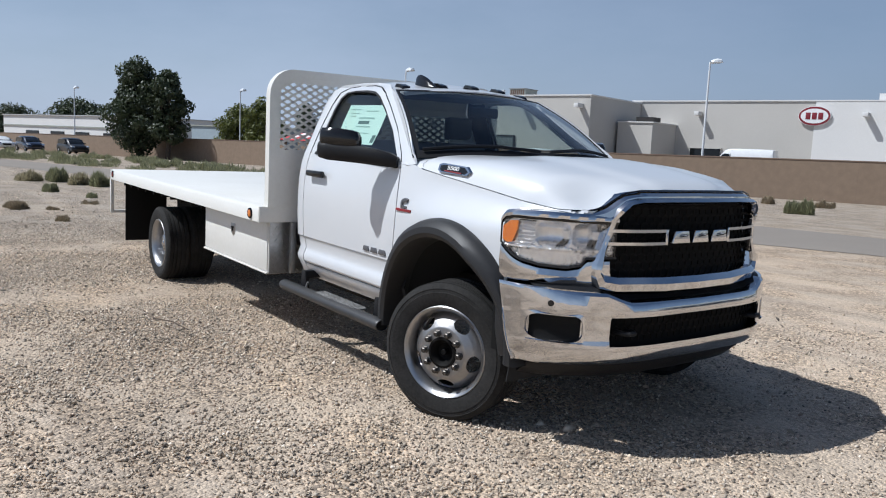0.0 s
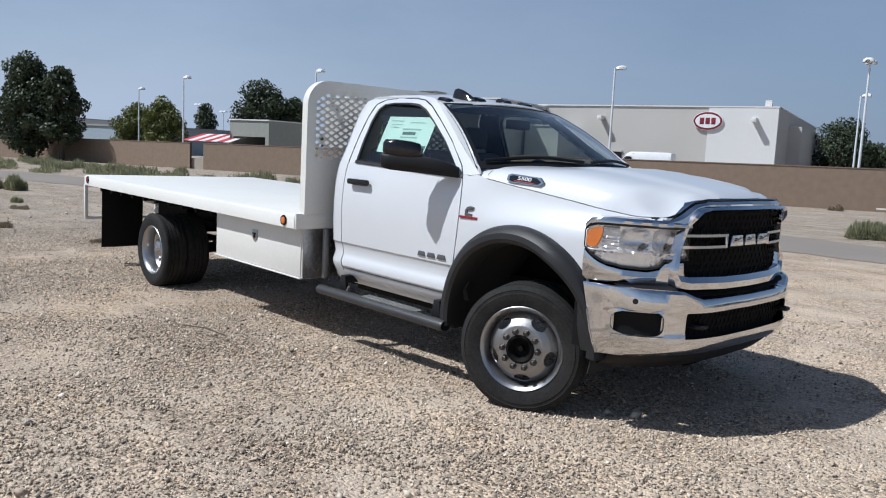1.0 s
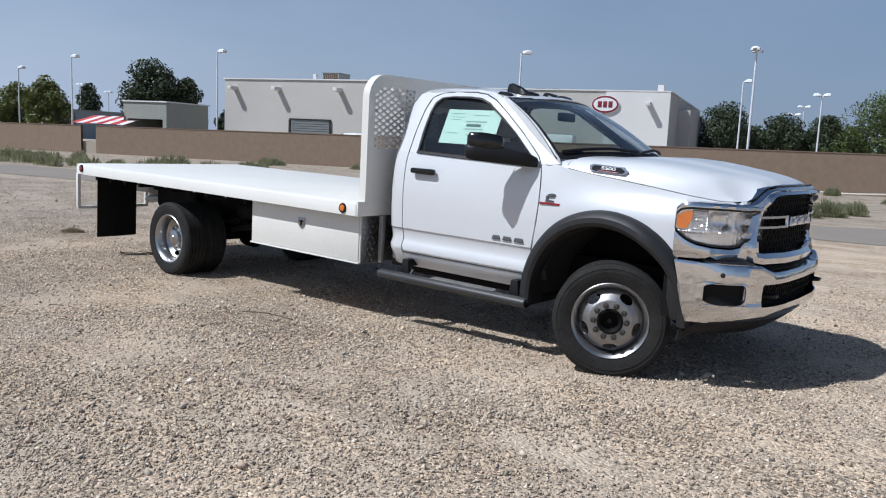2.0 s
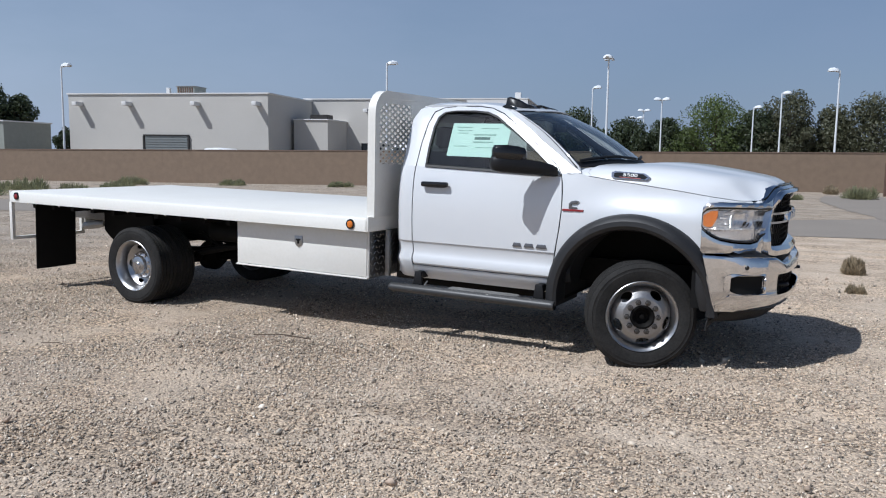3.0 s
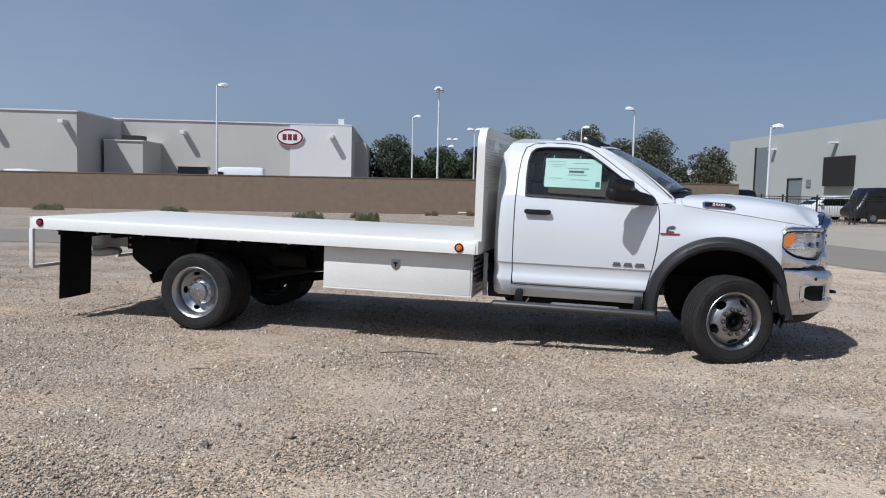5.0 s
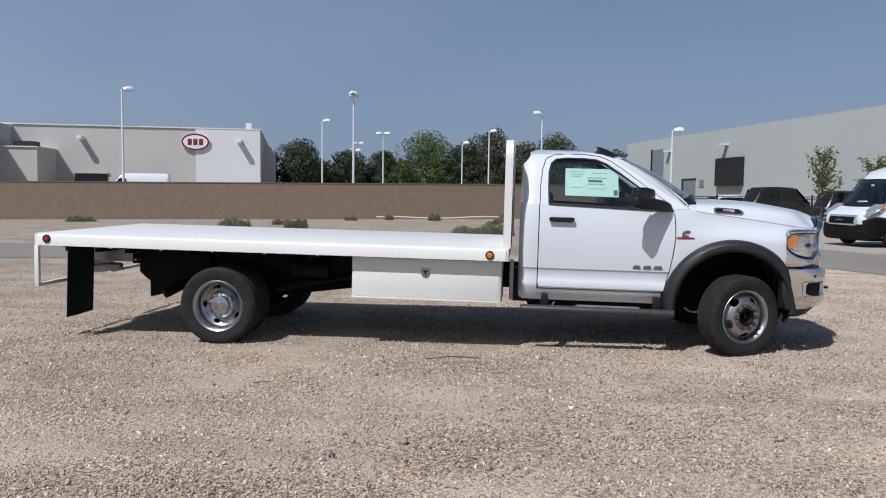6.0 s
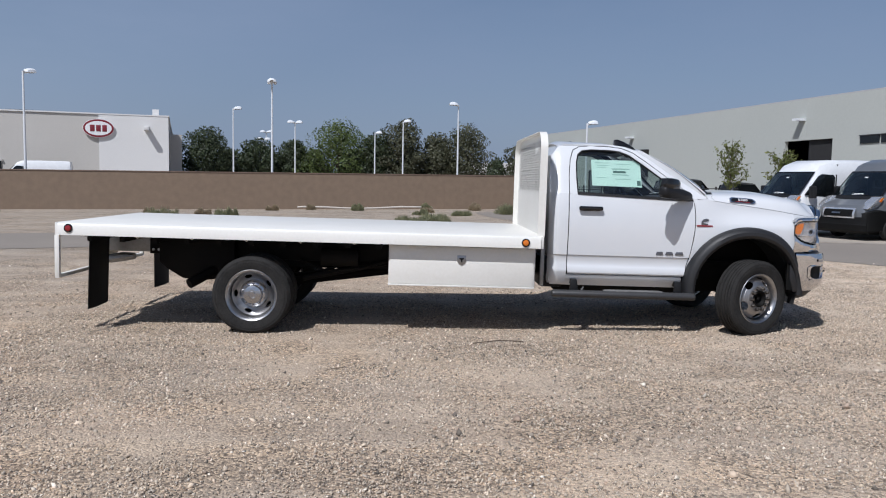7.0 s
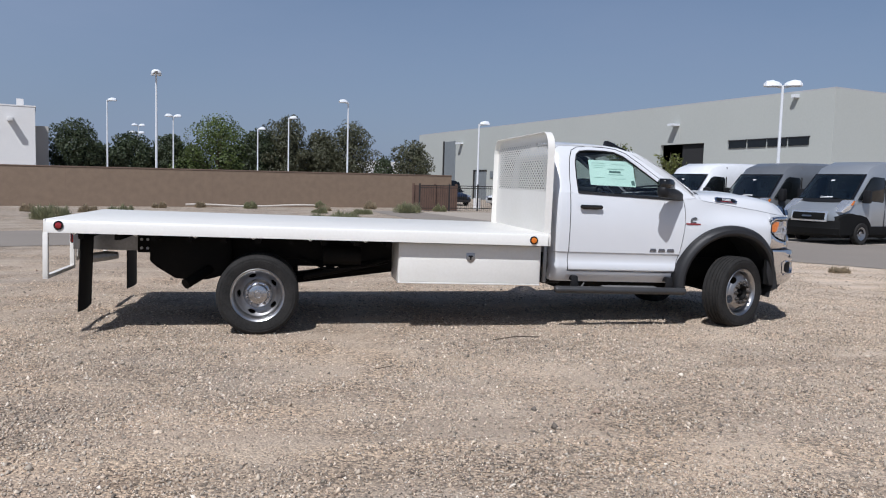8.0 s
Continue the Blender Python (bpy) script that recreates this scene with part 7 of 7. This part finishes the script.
def van(m, paint, label):
    """Front towards -x, near side -y."""
    t = thing("cargo_van", label, "van", m, "parked cargo vans")
    # stations: x, lower edge, upper edge, width
    sec = [(0.00, 0.45, 0.98, 0.84), (0.06, 0.35, 1.08, 0.93), (0.22, 0.32, 1.16, 0.98), (0.46, 0.30, 1.27, 1.0), (0.62, 0.30, 1.34, 1.0), (1.285, 0.30, 2.125, 1.0), (1.50, 0.30, 2.38, 1.0), (1.95, 0.30, 2.53, 1.0), (3.2, 0.30, 2.56, 1.0), (5.6, 0.30, 2.55, 1.0), (5.9, 0.34, 2.50, 0.98), (5.96, 0.5, 2.3, 0.95)]
    rows = []
    for x, lo, hi, w in sec:
        row = []
        for f, k in ((0, 0.92), (0.06, 1.0), (0.35, 1.02), (0.55, 1.0), (0.75, 0.96), (0.90, 0.91), (0.97, 0.84), (1.0, 0.70)):
            row.append((x, -1.0 * w * k, lo + (hi - lo) * f))
        rows.append(row + [(x2, -y2, z2) for x2, y2, z2 in row[::-1]])
    bm = grid(rows, wrap=True, skip=lambda i, j: i == 4 and 6 <= j <= 8)
    for r in (0, len(rows) - 1):
        bm.verts.ensure_lookup_table()
        bm.faces.new([bm.verts[r * 16 + k] for k in range(16)])
    part("body", bm, paint, t)
    part("dashboard", sheet([[(x, q * 0.84, z + 0.03 * (1 - q * q)) for q in np.linspace(-1, 1, 7)] for x, z in ((0.66, 1.29), (0.95, 1.30), (1.20, 1.24), (1.25, 1.05))], 0.02), DASH, t)
    part("bulkhead", box(2.18, 2.22, -0.90, 0.90, 0.5, 2.40), DASH, t)
    for y0 in (-0.68, 0.14):
        seat = part("seat", box(1.85, 2.05, y0, y0 + 0.52, 0.95, 1.62, 0.06), SEAT, t)
        part("headrest", box(1.88, 2.00, y0 + 0.14, y0 + 0.38, 1.66, 1.88, 0.04), SEAT, seat)

    def screen(q, f, off):
        bow = 0.10 * (1 - q * q)
        return (0.60 + 0.70 * f - bow * (1 - 0.4 * f) - off, q * (0.93 - 0.08 * f), 1.335 + 0.785 * f + 0.3 * off)

    qs, fs = np.linspace(-1, 1, 9), np.linspace(0, 1, 5)
    part("windshield_frame", sheet([[screen(q, f, 0.012) for q in (-1.03, -0.955, -0.5, 0, 0.5, 0.955, 1.03)] for f in (-0.02, 0.05, 0.5, 0.955, 1.02)], 0.008, skip=lambda i, j: 1 <= i <= 2 and 1 <= j <= 4), GLOSS_BLACK, t)
    ws_ = part("windshield", sheet([[screen(q * 0.965, 0.04 + f * 0.92, 0.022) for q in qs] for f in fs], 0.004), VAN_GLASS, t, "dark windshield")
    ws_.visible_shadow = False
    part("paper_sheet", sheet([[screen(q, f, 0.032) for q in (-0.35, 0.10)] for f in (0.07, 0.12)], 0.002), SIGN_WHITE, ws_)
    part("mirror_tag", sheet([[screen(q, f, 0.032) for q in (-0.02, 0.12)] for f in (0.74, 0.78)], 0.002), SIGN_WHITE, ws_)
    part("cowl", sheet([[screen(q, f, 0.026) for q in qs] for f in (-0.10, 0.03)], 0.010), BLACK, t)
    for s in (-1, 1):
        part("side_window", prism([(0.84, 1.36), (1.98, 1.28), (2.02, 1.40), (2.02, 1.96), (1.95, 2.04), (1.50, 2.06), (1.38, 2.0)], s * 0.940, s * 1.012, 0.006), DARK_GLASS, t)
        # black cladding that runs from the bumper over the wheel arch
        clad = []
        for x in [-0.01, 0.03, 0.08, 0.16, 0.28, 0.42, 0.54] + list(np.linspace(0.60, 1.36, 17)) + [1.40, 1.46]:
            d = 0.40 ** 2 - (x - 0.98) ** 2
            z0, z1 = 0.34 + math.sqrt(d) if d > 0 else 0.30, ip(x, [(0.0, 0.84), (0.08, 0.90), (0.3, 0.95), (0.50, 0.955), (0.70, 0.92), (0.98, 0.90), (1.22, 0.84), (1.40, 0.66), (1.46, 0.56)])
            y = ip(x, [(-0.01, 0.84), (0.03, 0.91), (0.08, 0.965), (0.22, 1.012), (0.46, 1.032), (1.5, 1.034)])
            clad.append([(x, s * y, z0 + (z1 - z0) * f) for f in (0, 0.5, 0.93)] + [(x + 0.01, s * (y - 0.03), z1)])
        part("wheel_arch_cladding", sheet(clad, 0.015), FLAP, t)
        part("door_seam", prism([(2.06, 0.5), (2.08, 0.5), (2.08, 2.05), (2.06, 2.05)], s * 0.99, s * 1.024), IRON, t)
        hl = part("headlight", prism([(0.03, 0.98), (0.14, 0.955), (0.44, 1.05), (0.66, 1.30), (0.62, 1.36), (0.48, 1.34), (0.20, 1.15)], s * 0.70, s * 1.010, 0.01), REFLECTOR, t)
        part("turn_lens", prism([(0.46, 1.20), (0.54, 1.18), (0.64, 1.31), (0.57, 1.32)], s * 0.86, s * 1.018), AMBER, hl)
        part("mirror", box(0.92, 1.10, min(s * 1.03, s * 1.24), max(s * 1.03, s * 1.24), 1.26, 1.66, 0.04), BLACK, t)
        part("arch_trim", prism([(0.98 + 0.44 * math.cos(a), 0.34 + 0.44 * math.sin(a)) for a in np.linspace(0, math.pi, 13)], s * 0.95, s * 1.026), FLAP, t)
        part("sill_trim", box(1.45, 4.5, min(s * 0.95, s * 1.03), max(s * 0.95, s * 1.03), 0.30, 0.56, 0.01), FLAP, t)
        for x in (0.98, 5.0):
            w = child("wheel", CARRIM, t, (x, s * 0.965, 0.34))
            w.rotation_euler = (0, 0, 0 if s < 0 else math.pi)
            child("tyre", CARTYRE, w)
    part("underbody", box(0.35, 5.7, -0.82, 0.82, 0.20, 0.34, 0.03), FLAP, t)
    part("bumper", sheet([[(-0.06 + 0.12 * q ** 4 + d, q * 0.985, z) for q in np.linspace(-1, 1, 13)] for z, d in ((0.22, 0.10), (0.30, 0.0), (0.48, -0.03), (0.52, -0.01), (0.66, -0.02), (0.72, 0.0))], 0.03), FLAP, t, "black plastic front bumper")
    gr = part("grille", sheet([[(-0.105 + d + 0.05 * q * q, q * 0.62, z) for q in np.linspace(-1, 1, 9)] for z, d in ((0.68, -0.01), (0.82, -0.02), (0.98, 0.03), (1.0, 0.06))], 0.02), REFLECTOR, t, "silver grille surround")
    part("grille_slot", sheet([[(-0.125 + d + 0.05 * q * q, q * 0.55, z) for q in np.linspace(-1, 1, 9)] for z, d in ((0.73, -0.012), (0.82, -0.02), (0.945, 0.018))], 0.012), FLAP, gr)
    part("grille_emblem", sheet([[(-0.142 + d, q * 0.16, z) for q in (-1, 1)] for z, d in ((0.815, -0.016), (0.86, 0.0))], 0.012), STEEL, gr, "plain silver emblem bar")
    part("wiper", tube([screen(-0.6, 0.05, 0.035), screen(0.1, 0.10, 0.035)], 0.012, 5), BLACK, t)
    return t


def at_uv(u, v, turn, z=None):
    x, y = uv(u, v)
    return Matrix.Translation((x, y, ground_z(x, y) + 0.007 if z is None else z)) @ Matrix.Rotation(GA + radians(turn), 4, "Z")


van(at_uv(13.8, 8.75, 0), VAN_SILVER, "silver high-roof cargo van with black bumper, parked on the apron")
van(at_uv(13.5, 11.5, 0), VAN_GREY, "dark grey high-roof cargo van parked beside others")
van(at_uv(12.65, 13.95, 0), VAN_WHITE, "white high-roof cargo van parked beside others")


def car(m, paint, label, long=4.6, high=1.65, kind="suv"):
    """Front towards -x."""
    t = thing("parked_car", label, "car", m, "parked cars")
    k = long / 4.6
    sec = [(0.0, 0.45, 0.62, 0.80), (0.10, 0.30, 0.80, 0.94), (0.45, 0.26, 0.94, 1.0), (1.10, 0.24, 1.02, 1.0), (1.60, 0.24, 1.36, 0.99), (2.05, 0.24, high - 0.05, 0.98), (3.0, 0.26, high, 0.98), (3.9, 0.26, high - 0.06, 0.98), (4.35, 0.30, 1.20, 0.97), (4.52, 0.36, 1.02, 0.93), (4.6, 0.5, 0.9, 0.86)]
    rows = []
    for x, lo, hi, w in sec:
        row = []
        for f, q in ((0, 0.90), (0.10, 0.99), (0.40, 1.0), (0.62, 0.97), (0.80, 0.86), (0.94, 0.76), (1.0, 0.58)):
            row.append((x * k, -0.92 * w * q, lo + (hi - lo) * f))
        rows.append(row + [(a, -b, c) for a, b, c in row[::-1]])
    bm = grid(rows, wrap=True)
    for r in (0, len(rows) - 1):
        bm.verts.ensure_lookup_table()
        bm.faces.new([bm.verts[r * 14 + j] for j in range(14)])
    part("body", bm, paint, t, angle=40)
    part("windshield", sheet([[((1.16 + 0.76 * f) * k - 0.03, q * (0.70 - 0.14 * f), 1.07 + (high - 1.19) * f) for q in (-1, 0, 1)] for f in (0, 0.5, 1)], 0.02), DARK_GLASS, t)
    for s in (-1, 1):
        part("side_glass", prism([(1.50 * k, 0.99), (4.20 * k, 1.02), (3.95 * k, high - 0.20), (3.5 * k, high - 0.14), (2.10 * k, high - 0.16)], s * 0.60, s * 0.885), DARK_GLASS, t)
        part("headlight", prism([(0.05, 0.70), (0.5, 0.76), (0.55, 0.88), (0.12, 0.82)], s * 0.56, s * 0.862), REFLECTOR, t)
        part("mirror", box(1.62 * k, 1.80 * k, min(s * 0.90, s * 1.06), max(s * 0.90, s * 1.06), 1.02, 1.16, 0.02), paint, t)
        for x in (0.85, 3.75):
            w = child("wheel", CARRIM, t, (x * k, s * 0.84, 0.33))
            w.rotation_euler = (0, 0, 0 if s < 0 else math.pi)
            child("tyre", CARTYRE, w)
    part("grille", box(-0.01, 0.06, -0.45, 0.45, 0.50, 0.72, 0.01), BLACK, t)
    return t


car(at_uv(-92.0, 36.6, 172), CAR_WHITE, "white sedan parked by the boundary wall", high=1.5)
car(at_uv(-85.0, 36.6, 172), CAR_BLUE, "dark blue sport utility parked by the boundary wall")
car(at_uv(-75.6, 36.6, 172), CAR_DARK, "black sport utility parked by the boundary wall")
car(at_uv(22.3, 46.0, 90), CAR_BLUE, "dark blue pickup-sized car behind the iron fence", high=2.0)
car(at_uv(23.7, 44.0, 0), CAR_WHITE, "white sport utility behind the iron fence")
car(at_uv(30.8, 39.0, 180), CAR_DARK, "black full-size sport utility parked behind the fence", long=6.0, high=2.2)
car(at_uv(35.0, 39.5, 180), CAR_DARK, "black sedan parked behind the fence", long=4.2, high=2.0)
van(at_uv(-18.5, 57.0, 0, LOT_Z) @ Matrix.Scale(0.80, 4), VAN_WHITE, "white cargo van behind the boundary wall")
car(at_uv(-31.4, 47.5, 0, LOT_Z - 0.22), CAR_WHITE, "white sedan behind the boundary wall")

# ---------------------------------------------------------------- loose stones and sticks
rng = np.random.default_rng(11)
N = 395000
px_ = -3.2 + 9.6 * (2 * rng.beta(1.6, 1.6, N) - 1)
near_y = np.interp(px_, [-11.5, -4.8, -2.7, -0.2, 1.5, 3.6, 5.2], [-7.2, -7.2, -7.2, -6.3, -5.2, -2.4, -1.6])
py_ = near_y - 1.0 + 12.0 * rng.beta(1.5, 2.4, N)
den = np.array([noise.noise((a * 0.8, b * 0.8, 5.0)) + 0.6 * noise.noise((a * 2.6, b * 2.6, 9.0)) for a, b in zip(px_, py_)])
keep = rng.uniform(-0.72, 0.40, N) < den - 0.45 * np.clip((px_ - 0.5) / 3.5, 0, 1)
px_, py_ = px_[keep], py_[keep]
N = len(px_)
gz_ = np.array([ground_z(a, b) for a, b in zip(px_, py_)])
M = 9000
px_ = np.concatenate([px_, rng.uniform(-20, 6.5, M)])
py_ = np.concatenate([py_, -7.5 + 12.5 * rng.uniform(0, 1, M)])
gz_ = np.concatenate([gz_, [ground_z(a, b) for a, b in zip(px_[N:], py_[N:])]])
few = N
N = N + M
octa = np.array([(1, 0, 0), (-1, 0, 0), (0, 1, 0), (0, -1, 0), (0, 0, 1.15), (0, 0, -0.6)])
tri = np.array([(0, 2, 4), (2, 1, 4), (1, 3, 4), (3, 0, 4), (2, 0, 5), (1, 2, 5), (3, 1, 5), (0, 3, 5)])
size = 0.0066 * np.exp(rng.normal(0, 0.30, N))
size[few:] *= rng.uniform(1.3, 2.1, M)
scale = size[:, None] * rng.uniform(0.55, 1.45, (N, 3)) * np.array([1.0, 1.0, 0.8])
verts = octa[None] * scale[:, None] * rng.uniform(0.7, 1.3, (N, 6, 1)) + size[:, None, None] * rng.normal(0, 0.26, (N, 6, 3))
ang = rng.uniform(0, 2 * math.pi, N)
ca, sa = np.cos(ang)[:, None], np.sin(ang)[:, None]
vx, vy = verts[..., 0] * ca - verts[..., 1] * sa, verts[..., 0] * sa + verts[..., 1] * ca
vz = verts[..., 2] + vx * rng.uniform(-0.65, 0.65, (N, 1))
vz = vz + (size * 0.25 + gz_)[:, None]
allv = np.stack([vx + px_[:, None], vy + py_[:, None], vz], -1).reshape(-1, 3)
faces = (tri[None] + (np.arange(N) * 6)[:, None, None]).reshape(-1, 3)
me = bpy.data.meshes.new("gravel_stones")
me.vertices.add(len(allv)), me.loops.add(faces.size), me.polygons.add(len(faces))
me.vertices.foreach_set("co", allv.astype(np.float32).ravel())
me.loops.foreach_set("vertex_index", faces.astype(np.int32).ravel())
me.polygons.foreach_set("loop_start", np.arange(0, faces.size, 3, dtype=np.int32))
me.update(calc_edges=True)
STONE = piece_mat("loose_stone", (1.0, 1.0, 1.0), (0.84, 0.84, 0.84), bump=0.35, bump_scale=200, island=True, spread=(0.62, 1.5))
sn, sl = STONE.node_tree.nodes, STONE.node_tree.links
geo, ramp_ = sn.new("ShaderNodeNewGeometry"), sn.new("ShaderNodeValToRGB")
wrap_, tint_ = sn.new("ShaderNodeMath"), sn.new("ShaderNodeMix")
wrap_.operation = "FRACT"
times_ = sn.new("ShaderNodeMath")
times_.operation = "MULTIPLY"
times_.inputs[1].default_value = 7.31
sl.new(geo.outputs["Random Per Island"], times_.inputs[0]), sl.new(times_.outputs[0], wrap_.inputs[0]), sl.new(wrap_.outputs[0], ramp_.inputs[0])
for pos, col in ((0.20, (0.44, 0.372, 0.292)), (0.45, (0.51, 0.426, 0.333)), (0.68, (0.588, 0.475, 0.356)), (0.86, (0.415, 0.309, 0.231))):
    e = ramp_.color_ramp.elements.new(pos)
    e.color = (*col, 1)
ramp_.color_ramp.elements[0].color, ramp_.color_ramp.elements[-1].color = (0.155, 0.131, 0.109, 1), (0.76, 0.682, 0.572, 1)
tint_.data_type, tint_.blend_type = "RGBA", "MULTIPLY"
tint_.inputs[0].default_value = 1.0
hsv_out = STONE.node_tree.nodes["Principled BSDF"].inputs["Base Color"].links[0].from_socket
sl.new(hsv_out, tint_.inputs[6]), sl.new(ramp_.outputs[0], tint_.inputs[7]), sl.new(tint_.outputs[2], sn["Principled BSDF"].inputs["Base Color"])
me.materials.append(STONE)
tagged(new("gravel_stones", me), "loose pale tan and grey crushed gravel", "gravel", kind="stuff")
for pts, r in (([(-2.95, -1.83, 0.015), (-2.7, -1.75, 0.03), (-2.45, -1.70, 0.012)], 0.006), ([(-4.2, -2.9, 0.01), (-4.05, -2.85, 0.02)], 0.004)):
    tagged(part("stick", tube(pts, r, 6), STICK), "thin dry stick lying on the gravel", "stick")
